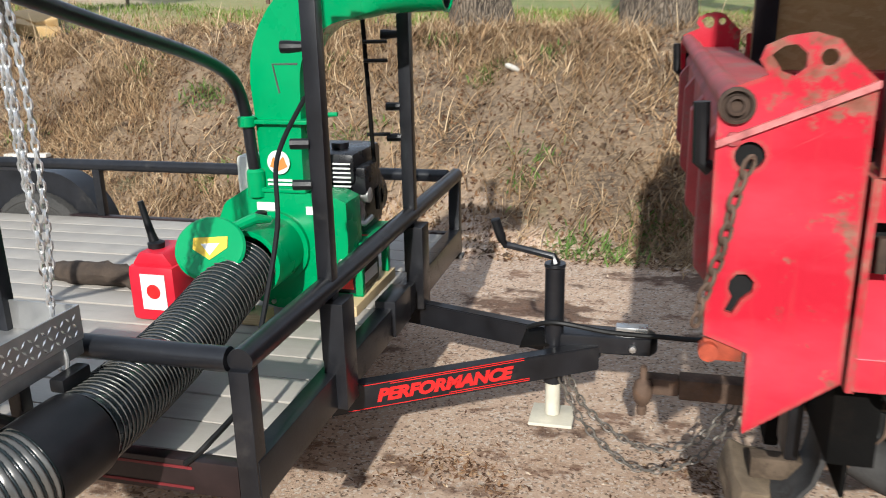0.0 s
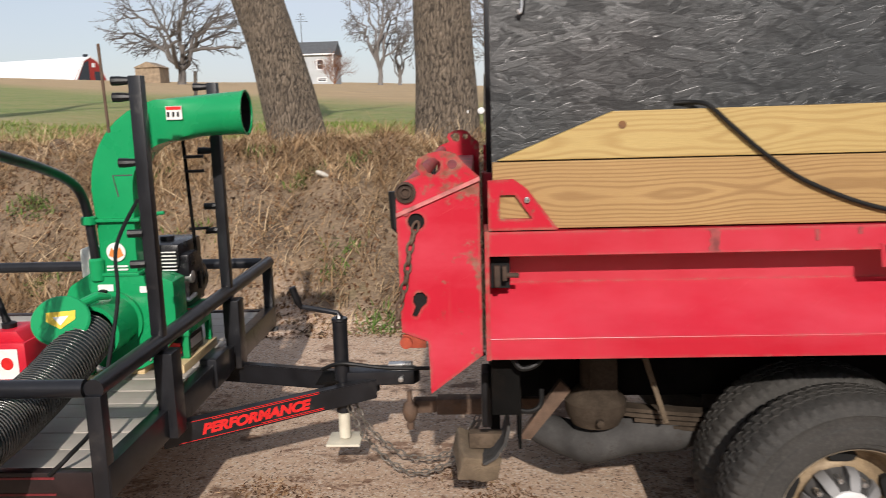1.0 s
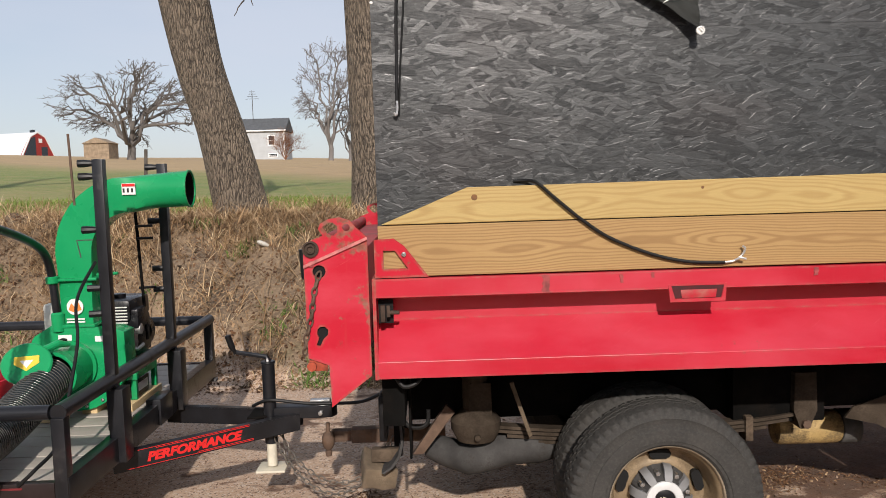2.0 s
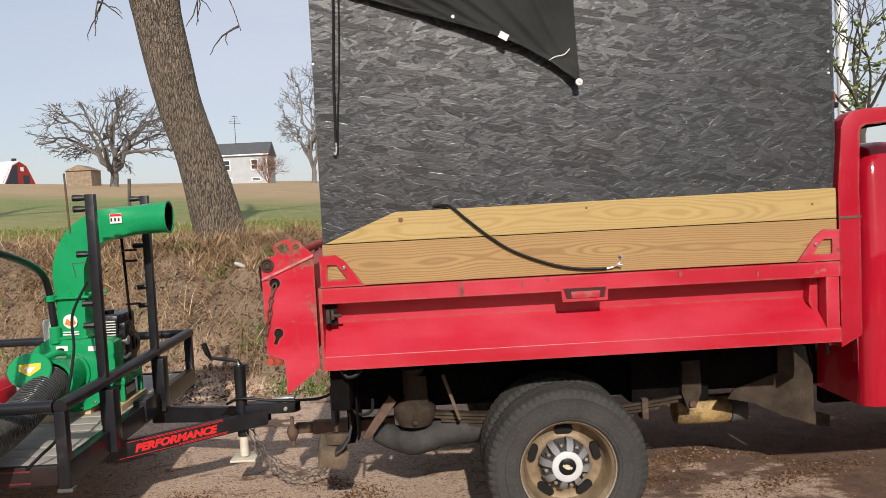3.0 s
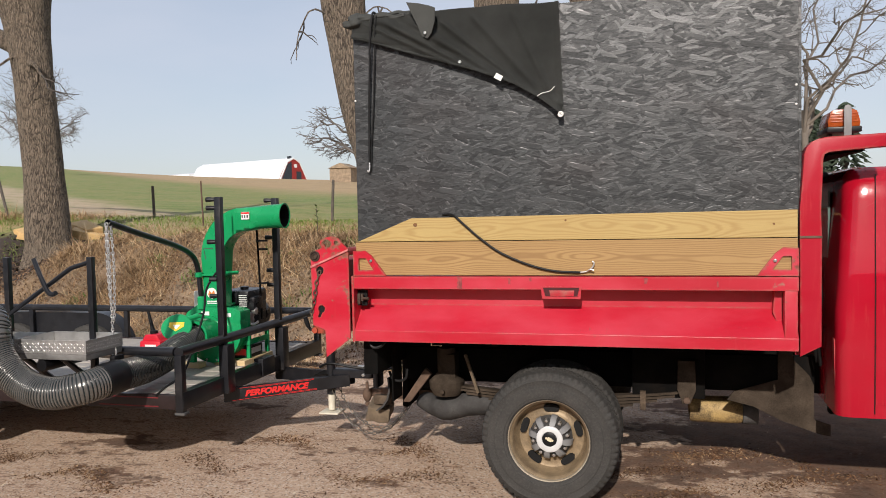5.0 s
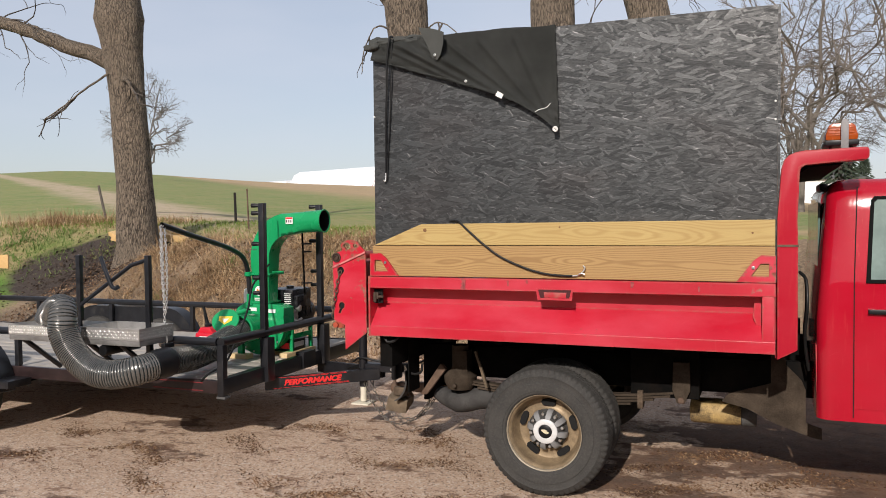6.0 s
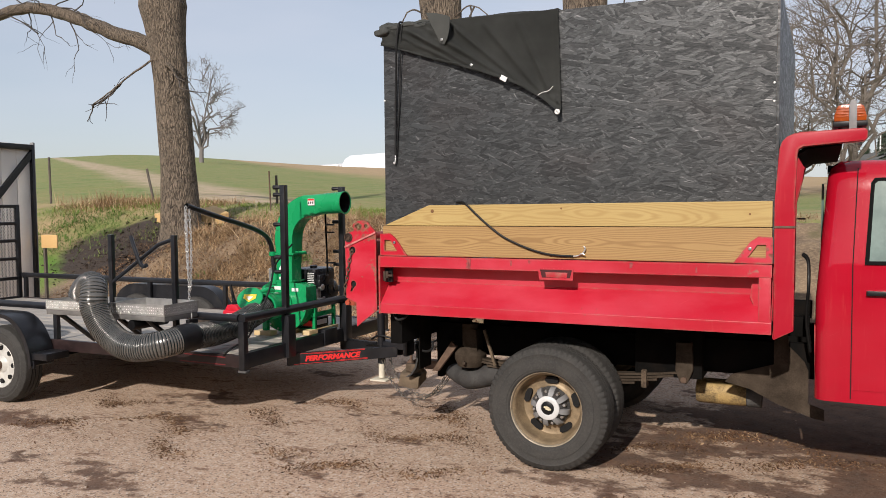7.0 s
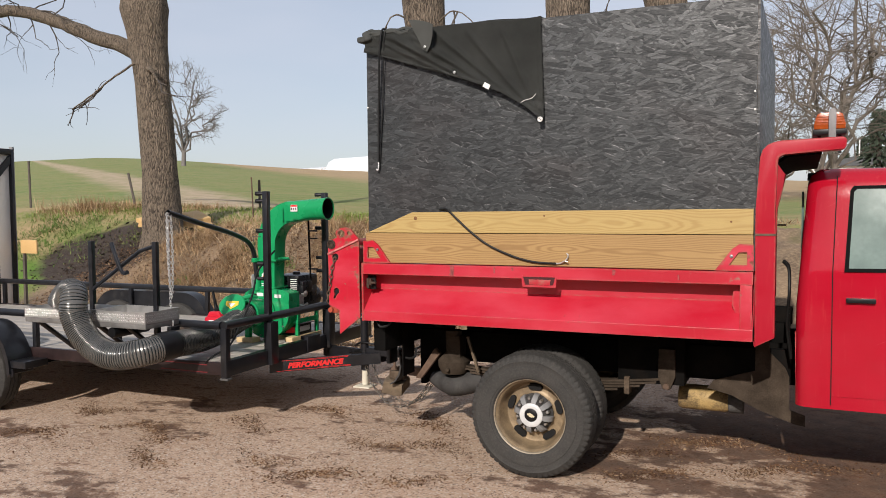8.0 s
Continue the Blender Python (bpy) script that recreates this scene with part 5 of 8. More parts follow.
crumple(0.345, 0.70, 1.55, 2.880, 0.024, 3.0, tarp)
crumple(0.345, 0.72, 1.60, 2.905, 0.020, 5.0, tarp)
crumple(0.335, 0.42, 1.53, 2.850, 0.034, 8.0, tarp)
bm = bm_new()
flap = [(0.735, 2.93), (0.80, 2.925), (0.865, 2.905), (0.905, 2.885), (0.902, 2.81), (0.882, 2.75), (0.85, 2.722), (0.815, 2.738), (0.792, 2.80), (0.762, 2.87)]
prism(bm, flap, "y", 1.488, 1.494)
for v in bm.verts:
    v.co.y += 0.02 * math.sin(v.co.x * 40) - 0.01
part("loose_corner", bm, M_TARP, tarp)


def eyelet(x, y, z, r, parent, mat):
    bm = lathe(bm_new(), [(r * 0.55, y - 0.001), (r * 0.7, y - 0.005), (r, y - 0.004), (r * 1.05, y + 0.004)], 16, (x, 0, z))
    part("eyelet", bm, mat, parent)


eyelet(0.838, 1.478, 2.752, 0.009, tarp, M_CHROME)
eyelet(1.035, 1.496, 2.578, 0.009, tarp, M_CHROME)
eyelet(1.604, 1.480, 2.252, 0.016, tarp, M_LABELWHITE)
part("eyelet_bolt", lathe(bm_new(), [(0.008, 1.497), (0.008, 1.484), (0.002, 1.483)], 10, (1.604, 0, 2.252)), M_BLACKPLASTIC, tarp)
part("patch", box(bm_new(), -0.022, 0.022, 1.470, 1.474, -0.015, 0.015, 0, pose(1.262, 0, 2.475, 0, 30, 0)), M_LABELWHITE, tarp, "small white patch")
part("tie", tube(bm_new(), spline([(1.47, 1.505, 2.36), (1.50, 1.50, 2.375), (1.545, 1.50, 2.385), (1.57, 1.502, 2.41)], 5), 0.0022, 6), M_LABELWHITE, tarp)


def cord(name, pts, r, label, hook_at=None, hooks=()):
    t = thing(name, pts[0], label, "cord")
    part("cord", tube(bm_new(), spline(pts, 10), r, 10), M_CABLE, t)
    for h in hooks:
        part("hook", tube(bm_new(), spline(h, 6), 0.0045, 8), M_ZINC, t, "bent wire hook")
    return t


cord("bungee_cord", [(0.90, 1.552, 1.712), (0.945, 1.535, 1.713), (0.985, 1.500, 1.703), (1.05, 1.495, 1.645), (1.15, 1.495, 1.56), (1.26, 1.495, 1.485), (1.42, 1.495, 1.418), (1.56, 1.495, 1.385), (1.70, 1.495, 1.378)], 0.0068,
     "black rubber bungee cord lying over the side boards", hooks=[[(1.70, 1.495, 1.378), (1.735, 1.492, 1.384), (1.765, 1.49, 1.405), (1.775, 1.488, 1.43), (1.765, 1.488, 1.44)], [(1.735, 1.492, 1.384), (1.755, 1.478, 1.395), (1.775, 1.478, 1.39)]])
cord("bungee_cord", [(0.508, 1.575, 2.91), (0.508, 1.515, 2.89), (0.493, 1.505, 2.74), (0.482, 1.518, 2.55), (0.470, 1.528, 2.36), (0.466, 1.532, 2.20), (0.462, 1.532, 2.03)], 0.0065,
     "black bungee cord hanging from the box's top edge", hooks=[[(0.462, 1.532, 2.03), (0.463, 1.530, 2.0), (0.458, 1.526, 1.975), (0.450, 1.524, 1.985)]])
cord("bungee_cord", [(0.53, 1.575, 2.90), (0.525, 1.52, 2.86), (0.512, 1.524, 2.66), (0.498, 1.534, 2.40), (0.478, 1.538, 2.15), (0.468, 1.538, 1.98)], 0.004,
     "thin black cord hanging beside the bungee")
for x, y, z, r in ((0.745, 1.5072, 1.655, 0.012), (1.62, 1.5072, 1.668, 0.006), (2.70, 1.5072, 1.631, 0.006)):
    bm = prism(bm_new(), ring2d(x, z, r, 12), "y", y - 0.0005, y + 0.002)
    b = bpy.data.objects["side_board.001"]
    BASE[b.name] = Vector((0, 0, 0))
    part("knot", bm, KN, b)


# ---- the utility trailer ----
TX, NY, FY, RX = -0.945, 1.645, 3.845, -6.28   # front end, near rail, far rail, rear end
RZ, FZ0, FZ1, DZ = 0.838, 0.452, 0.552, 0.548  # rail height, frame, deck top
trailer = thing("utility_trailer", (-3.4, 2.70, 0.0), "black steel utility trailer with a weathered plank deck", "trailer")

part("front_beam", box(bm_new(), TX - 0.03, TX + 0.03, NY - 0.02, FY + 0.02, FZ0, FZ1 + 0.02, 0.005), M_BLACK, trailer)
M_PINSTRIPE = plain("dark_red_pinstripe", (0.14, 0.015, 0.018), 0.5, var=0.3, scale=30)
M_FRAME = plain("black_red_striped_frame", (0.022, 0.013, 0.013), 0.35, var=0.4, dirt=(0.07, 0.033, 0.03), dirt_lo=0.58, dirt_hi=0.8)
for y in (NY, FY):
    part("side_beam", box(bm_new(), RX, TX - 0.031, y - 0.02, y + 0.02, FZ0 + 0.004, FZ1, 0.004), M_FRAME, trailer)
part("rear_beam", box(bm_new(), RX - 0.03, RX, NY - 0.02, FY + 0.02, FZ0, FZ1, 0.004), M_BLACK, trailer)
for z in (FZ0 + 0.022, FZ1 - 0.02):
    part("pinstripe", box(bm_new(), TX - 0.62, TX - 0.16, NY - 0.0225, NY - 0.0205, z - 0.004, z + 0.004), M_PINSTRIPE, trailer, "dark red pinstripe")
for x in (-1.7, -2.5, -3.3, -4.1, -4.9, -5.7):
    part("cross_beam", box(bm_new(), x - 0.025, x + 0.025, NY + 0.02, FY - 0.02, FZ0, FZ1 - 0.045), M_BLACK_OLD, trailer)

# rails
part("front_rail", tube(bm_new(), [(TX, NY - 0.012, RZ), (TX, FY + 0.03, RZ)], 0.034, 16), M_BLACK, trailer, "round top rail across the front")
for y in (NY, FY):
    part("side_rail", tube(bm_new(), [(TX - 0.034, y, RZ), (RX, y, RZ)], 0.031, 16), M_BLACK, trailer, "round top rail")
    part("rail_post", box(bm_new(), TX - 0.027, TX + 0.027, y - 0.027, y + 0.027, FZ0 - 0.012, RZ - 0.02, 0.004), M_BLACK, trailer)
    part("rail_foot", box(bm_new(), TX - 0.035, TX + 0.04, y - 0.03, y + 0.03, FZ0 - 0.03, FZ0 - 0.013, 0.003), M_GREYTANK, trailer)
    for x in (-2.03, -2.98, -4.1, -5.2, RX + 0.05):
        part("rail_post", box(bm_new(), x - 0.022, x + 0.022, y - 0.02, y + 0.02, FZ1, RZ - 0.02, 0.003), M_BLACK, trailer)

# deck planks, each its own board
rng = random.Random(4)
deck_w = (FY - NY - 0.06) / 14
for k in range(14):
    y0 = NY + 0.03 + k * deck_w
    a = rng.uniform(-0.003, 0.003)
    part("plank", box(bm_new(), RX + 0.01, TX - 0.036, y0 + 0.004, y0 + deck_w - 0.004, DZ - 0.035 + a, DZ + a, 0.003), M_DECK, trailer)


# tall rack posts on the front rail
def rack_post(y, x):
    p = part("rack_post", box(bm_new(), x - 0.024, x + 0.024, y - 0.024, y + 0.024, 0.60, 1.868, 0.003, None), M_BLACK, trailer, "tall black square post")
    part("post_sleeve", box(bm_new(), x - 0.010, x + 0.062, y - 0.05, y + 0.05, FZ0 + 0.0, 0.80, 0.004), M_BLACK, p)
    for z in (1.545, 1.79, 1.85):
        bm = bm_new()
        tube(bm, [(x - 0.02, y, z), (x - 0.065, y - 0.01, z), (x - 0.09, y - 0.012, z)], [0.013, 0.018, 0.018], 10)
        part("peg", bm, M_BLACKPLASTIC, p)
    for z in (1.155, 1.275):
        part("clamp", tube(bm_new(), [(x - 0.02, y - 0.02, z), (x - 0.075, y - 0.03, z)], 0.016, 8), M_BLACKPLASTIC, p)
    return p


rack_post(2.19, TX + 0.002)
rack_post(3.07, TX + 0.002)
part("wire_handle", tube(bm_new(), [(TX - 0.09, 2.15, 1.42), (TX - 0.10, 2.14, 1.50), (TX - 0.03, 2.15, 1.50)], 0.003, 6), M_GREYTANK, trailer)
# tool hanging from the second post
tool = thing("long_rod", (-1.08, 3.02, 0.88), "thin dark steel rod leaning on the rack post", "rod")
part("rod", tube(bm_new(), [(-1.10, 3.03, 1.75), (-1.055, 3.0, 0.875)], 0.009, 8), M_BLACK_OLD, tool)
for z in (1.17, 1.45, 1.52):
    part("collar", tube(bm_new(), [(-1.09, 3.01, z), (-1.0, 3.03, z)], 0.008, 6), M_BLACKPLASTIC, tool)
rod2 = thing("thin_rod", (-1.03, 2.17, 1.6), "thin dark rod held by the post pegs", "rod")
part("rod", tube(bm_new(), [(-1.055, 2.165, 1.66), (-1.062, 2.16, 1.985)], 0.006, 8), M_RUST, rod2)

# tongue: two converging channels, coupler, jack
def channel(a, b, h0, h1, w, z0):
    """A channel beam from a to b, of height h0 at a and h1 at b, standing on edge."""
    a, b = Vector(a), Vector(b)
    d = (b - a).normalized()
    s = Vector((-d.y, d.x, 0)) * w / 2
    bm = bm_new()
    vs = []
    for p, h in ((a, h0), (b, h1)):
        for q, z in ((-1, 0), (1, 0), (1, h), (-1, h)):
            vs.append(bm.verts.new((p.x + q * s.x, p.y + q * s.y, p.z + z)))
    for f in ((0, 1, 2, 3), (4, 7, 6, 5), (0, 4, 5, 1), (1, 5, 6, 2), (2, 6, 7, 3), (3, 7, 4, 0)):
        bm.faces.new([vs[i] for i in f])
    bmesh.ops.bevel(bm, geom=bm.edges[:], offset=0.004, segments=2, affect="EDGES")
    return bm


T0, T1 = (-1.00, 2.275, 0.355), (-0.16, 2.668, 0.425)
tongue = part("tongue_beam", channel(T0, T1, 0.10, 0.09, 0.05, 0), M_BLACK, trailer, "black tongue channel with red lettering")
part("tongue_beam", channel((-1.00, 3.135, 0.355), (-0.16, 2.732, 0.425), 0.10, 0.09, 0.05, 0), M_BLACK, trailer, "black tongue channel")
part("tongue_plate", prism(bm_new(), [(-0.42, 2.60), (-0.24, 2.66), (-0.24, 2.74), (-0.42, 2.80)], "z", 0.505, 0.513), M_BLACK_OLD, trailer)
part("tongue_cross", box(bm_new(), -0.98, -0.90, 2.70, 2.90, 0.46, 0.60, 0.006), M_BLACK, trailer)
part("coupler", prism(bm_new(), [(-0.34, 2.64), (-0.06, 2.655), (0.02, 2.65), (0.045, 2.70), (0.02, 2.75), (-0.06, 2.745), (-0.34, 2.76)], "z", 0.485, 0.550, 0.012), M_BLACK, trailer, "black ball coupler")
part("coupler_latch", box(bm_new(), -0.10, 0.01, 2.675, 2.725, 0.555, 0.578, 0.006), M_CHROME, trailer, "bright coupler latch")
part("coupler_bolt", lathe(bm_new(), [(0.003, 2.630), (0.012, 2.632), (0.012, 2.65)], 8, (-0.04, 0, 0.515)), M_CHROME, trailer)

# red lettering and lines on the near tongue channel
A, B = Vector(T0), Vector(T1)
tdir = (B - A).normalized()
tnor = Vector((tdir.y, -tdir.x, 0)).normalized()
tup = tnor.cross(tdir).normalized() * -1
if tup.z < 0:
    tup = -tup
fc = bpy.data.curves.new("lettering", "FONT")
fc.body = "PERFORMANCE"
fc.size, fc.shear, fc.extrude, fc.offset = 0.066, 0.22, 0.0006, 0.0036
fc.space_character = 0.98
tmp = bpy.data.objects.new("lettering_tmp", fc)
scene.collection.objects.link(tmp)
bpy.context.view_layer.update()
me = bpy.data.meshes.new_from_object(tmp.evaluated_get(bpy.context.evaluated_depsgraph_get()))
scene.collection.objects.unlink(tmp)
bpy.data.objects.remove(tmp)
bm = bm_new()
bm.from_mesh(me)
bpy.data.meshes.remove(me)
wide = max(v.co.x for v in bm.verts) - min(v.co.x for v in bm.verts)
mid = A + tdir * 0.155 + Vector((0, 0, 0.030)) + tnor * 0.0262
kx = 0.468 / wide
for v in bm.verts:
    x, y, z = v.co
    v.co = mid + tdir * (x * kx) + Vector((0, 0, 0.9)) * y + tnor * z
part("lettering", bm, M_LETTERRED, tongue, "red block letters on black steel", smooth=0)
for z, t0, t1 in ((0.092, 0.11, 0.66), (0.085, 0.20, 0.66), (0.008, 0.06, 0.68), (0.015, 0.40, 0.68)):
    bm = bm_new()
    p, q = A + tdir * t0, A + tdir * t1
    vs = [bm.verts.new(w + Vector((0, 0, dz)) + tnor * 0.0258) for w, dz in ((p, z), (q, z), (q, z + 0.003), (p, z + 0.003))]
    bm.faces.new(vs)
    part("stripe", bm, M_LETTERRED, tongue)

jack = part("jack_tube", lathe(bm_new(), [(0.01, 0.80), (0.036, 0.80), (0.038, 0.79), (0.034, 0.785), (0.034, 0.36), (0.02, 0.355)], 20, (-0.310, 2.665, 0), "z"), M_BLACK, trailer, "black tongue jack")
part("jack_leg", lathe(bm_new(), [(0.027, 0.355), (0.027, 0.235), (0.01, 0.23)], 18, (-0.310, 2.665, 0), "z"), M_CREAM, jack, "pale inner jack leg")
part("jack_foot", box(bm_new(), -0.387, -0.233, 2.588, 2.742, 0.215, 0.228, 0.004), M_CREAM, jack, "pale square foot plate")
bm = tube(bm_new(), [(-0.31, 2.665, 0.80), (-0.315, 2.665, 0.822), (-0.485, 2.70, 0.845)], [0.02, 0.012, 0.012], 10)
part("crank_arm", bm, M_BLACK, jack)
part("crank_grip", tube(bm_new(), spline([(-0.485, 2.70, 0.84), (-0.50, 2.69, 0.87), (-0.517, 2.685, 0.925), (-0.521, 2.683, 0.94)], 4), [0.012] * 4 + [0.017] * 8 + [0.014], 10), M_BLACKPLASTIC, jack)
M_CHAINSTEEL = plain("dull_chain_steel", (0.20, 0.18, 0.155), 0.5, 0.6, var=0.4, scale=30, dirt=(0.12, 0.08, 0.05))
for s in (0, 1):
    y = 2.63 + 0.12 * s
    part("safety_chain", chain("c", [(-0.28, y, 0.40), (-0.20, y - 0.02, 0.24), (-0.02, y - 0.05, 0.10 + 0.02 * s), (0.16, y - 0.04, 0.13), (0.28, y - 0.02, 0.26), (0.35, y, 0.40)], 0.034, 0.0042, M_RUST), M_CHAINSTEEL, trailer, "dull steel safety chain")
part("wiring", tube(bm_new(), spline([(-0.40, 2.66, 0.56), (-0.30, 2.62, 0.60), (-0.12, 2.63, 0.575), (0.06, 2.66, 0.56), (0.20, 2.62, 0.58), (0.34, 2.55, 0.66)], 8), 0.009, 8), M_CABLE, trailer)

# fenders and wheels
HX, HZ, HR = -3.42, 0.335, 0.335


def fender(near):
    """One long rounded cover over both wheels."""
    y_in, y_out = (NY - 0.03, 1.385) if near else (FY + 0.03, 2 * 2.705 - 1.385)
    xa, xb, zt, zb = HX + 0.43, HX - 1.33, 0.785, 0.36
    arc = [(xa - 0.36 + 0.36 * math.cos(radians(q)), zb + (zt - zb) * math.sin(radians(q))) for q in range(0, 91, 9)]
    arc += [(xb + 0.36 - 0.36 * math.cos(radians(q)), zb + (zt - zb) * math.sin(radians(q))) for q in range(90, -1, -9)]
    mx = (xa + xb) / 2
    inner = [(mx + (x - mx) * 0.988, z - 0.01) for x, z in arc]
    bm = prism(bm_new(), arc + inner[::-1], "y", min(y_in, y_out), max(y_in, y_out))
    lip = [(mx + (x - mx) * 0.965, z - 0.03) for x, z in arc]
    prism(bm, arc + lip[::-1], "y", y_out - 0.004, y_out + 0.004)
    if not near:
        prism(bm, arc, "y", y_in - 0.004, y_in)
    return bm


def trailer_wheel(cx, y0, y1, outer):
    s = 1 if outer == y0 else -1
    w = part("wheel", lathe(bm_new(), [(0.19, outer + s * 0.02), (0.203, outer + s * 0.004), (0.196, outer), (0.187, outer + s * 0.02), (0.165, outer + s * 0.045), (0.12, outer + s * 0.03), (0.075, outer + s * 0.035), (0.045, outer + s * 0.01), (0.02, outer + s * 0.005)], 40, (cx, 0, HZ)), M_TRIM_RIM, trailer, "white spoked trailer rim")
    part("tyre", tyre_mesh(cx, HZ, HR, y0, y1, 0.192, 90, 0.005), M_RUBBER, w, "black trailer tyre")
    for k in range(8):
        t = radians(45 * k)
        # dark plug painted as the shade within each rim hole
        part("rim_hole", lathe(bm_new(), [(0.021, outer + s * 0.025), (0.021, outer + s * 0.06)], 12, (cx + 0.145 * math.cos(t), 0, HZ + 0.145 * math.sin(t))), M_DARKHOLE, w)
    part("hub", lathe(bm_new(), [(0.04, outer + s * 0.02), (0.035, outer - s * 0.02), (0.015, outer - s * 0.028)], 18, (cx, 0, HZ)), M_RUST, w)


for near in (True, False):
    y0, y1 = (1.395, 1.60) if near else (2 * 2.705 - 1.60, 2 * 2.705 - 1.395)
    part("fender", fender(near), M_BLACK, trailer, "long black rounded fender")
    for cx in (HX, HX - 0.90):
        trailer_wheel(cx, y0, y1, y0 if near else y1)
    yb = (1.40, NY - 0.02) if near else (FY + 0.02, 2 * 2.705 - 1.40)
    part("fender_step", box(bm_new(), HX + 0.40, HX + 0.60, yb[0], yb[1], 0.41, 0.47, 0.006), M_BLACK, trailer)
    part("fender_flap", box(bm_new(), HX + 0.40, HX + 0.445, yb[0], yb[0] + 0.02, 0.335, 0.40, 0.003), M_BLACK, trailer)
for cx in (HX, HX - 0.90):
    part("axle", tube(bm_new(), [(cx, 1.5, HZ), (cx, 3.91, HZ)], 0.035, 10), M_BLACK_OLD, trailer)

# ramp gate at the rear: frame, bars and expanded mesh
gate = part("ramp_gate_frame", box(bm_new(), RX - 0.05, RX - 0.01, FY - 0.06, FY - 0.01, 0.50, 1.74, 0.004), M_BLACK, trailer, "black mesh ramp gate standing upright")
part("gate_post", box(bm_new(), RX - 0.05, RX - 0.01, NY + 0.01, NY + 0.06, 0.50, 1.74, 0.004), M_BLACK, gate)
for z in (0.55, 0.80, 1.05, 1.28, 1.50, 1.72):
    part("gate_bar", box(bm_new(), RX - 0.048, RX - 0.012, NY + 0.06, FY - 0.06, z - 0.02, z + 0.02, 0.003), M_BLACK, gate)
bm = bm_new()
k = 0
y = NY + 0.06
while y < FY - 0.06:
    for s in (1, -1):
        z, yy = 0.55, y
        n = 26
        pts = [(RX - 0.03, yy + s * (0.012 if i % 2 else -0.012), 0.55 + 1.17 * i / n) for i in range(n + 1)]
        tube(bm, pts, 0.0022, 4, False)
    y += 0.048
tagged(part("expanded_mesh", bm, M_GREYTANK, gate), kind="stuff")
part("gate_hook", tube(bm_new(), spline([(RX + 0.02, FY - 0.02, 0.80), (RX + 0.06, FY - 0.02, 0.86), (RX + 0.12, FY - 0.02, 0.84)], 5), 0.008, 8), M_BLACK, gate)

# rack on the near rail with two tread-plate trays
rack = thing("tool_rack", (-1.9, 1.63, RZ), "black tube rack standing on the trailer rail", "rack")
for x in (-2.245, -1.565):
    part("upright", box(bm_new(), x - 0.02, x + 0.02, 1.575, 1.613, 0.60, 1.475, 0.003), M_BLACK, rack)
part("brace", tube(bm_new(), [(-1.575, 1.59, 1.44), (-1.72, 1.59, 1.40), (-2.24, 1.59, 1.08)], 0.016, 10), M_BLACK, rack)
part("hook_arm", tube(bm_new(), spline([(-2.02, 1.59, 1.46), (-1.95, 1.56, 1.36), (-1.885, 1.55, 1.25), (-1.85, 1.55, 1.225), (-1.815, 1.55, 1.235)], 5), 0.016, 10), M_BLACK, rack)


M_BRIGHTBAR = plain("rubbed_tread_bars", (0.85, 0.84, 0.82), 0.3, 0.85, var=0.1, scale=30)
M_DULLALU = plain("dull_grey_aluminium", (0.20, 0.195, 0.185), 0.5, 0.5, var=0.25, scale=14)


def tray(x0, x1, y0, y1, z0, z1, label):
    t = thing("tread_plate_tray", ((x0 + x1) / 2, (y0 + y1) / 2, z0), label, "tray", "trays on the trailer rail")
    body = part("tray_floor", box(bm_new(), x0, x1, y0, y1, z0 + 0.04, z0 + 0.05), M_PLATE, t, "bright aluminium tread plate")
    for q in ((x0, x1, y0, y0 + 0.006), (x0, x1, y1 - 0.006, y1), (x0, x0 + 0.006, y0 + 0.006, y1 - 0.006), (x1 - 0.006, x1, y0 + 0.006, y1 - 0.006)):
        part("tray_side", box(bm_new(), *q, z0 + 0.0505, z1), M_PLATE, t)
    part("tray_frame", box(bm_new(), x0 + 0.003, x1 - 0.003, y0 + 0.003, y1 - 0.003, z0, z0 + 0.04, 0.003), M_DULLALU, t, "dull lower edge")
    # raised tread bars on the sides that show
    bm = bm_new()

    def bar(cx, cy, cz, ux, ang):
        c, s = math.cos(ang), math.sin(ang)
        L, W = 0.0105, 0.0034
        pts = [(-L, 0), (0, -W), (L, 0), (0, W)]
        n = (0, -1, 0) if ux == "x" else (1, 0, 0)
        base = []
        for a, b in pts:
            u, v = a * c - b * s, a * s + b * c
            base.append(bm.verts.new((cx + u, cy, cz + v) if ux == "x" else (cx, cy + u, cz + v)))
        top = bm.verts.new((cx + n[0] * 0.0022, cy + n[1] * 0.0022, cz))
        for i in range(4):
            bm.faces.new((base[i], base[(i + 1) % 4], top))
    zs = [z0 + 0.06 + 0.021 * k for k in range(int((z1 - z0 - 0.065) / 0.021) + 1)]
    for i, z in enumerate(zs):
        x = x0 + 0.014
        j = 0
        while x < x1 - 0.01:
            bar(x, y0 - 0.0005, z, "x", 0.78 if (i + j) % 2 else -0.78)
            x += 0.021
            j += 1
        y = y0 + 0.014
        j = 0
        while y < y1 - 0.01:
            bar(x1 + 0.0005, y, z, "y", 0.78 if (i + j) % 2 else -0.78)
            y += 0.021
            j += 1
    tagged(part("tread_bars", bm, M_BRIGHTBAR, body, "raised tread bars", smooth=0), kind="stuff")
    return t


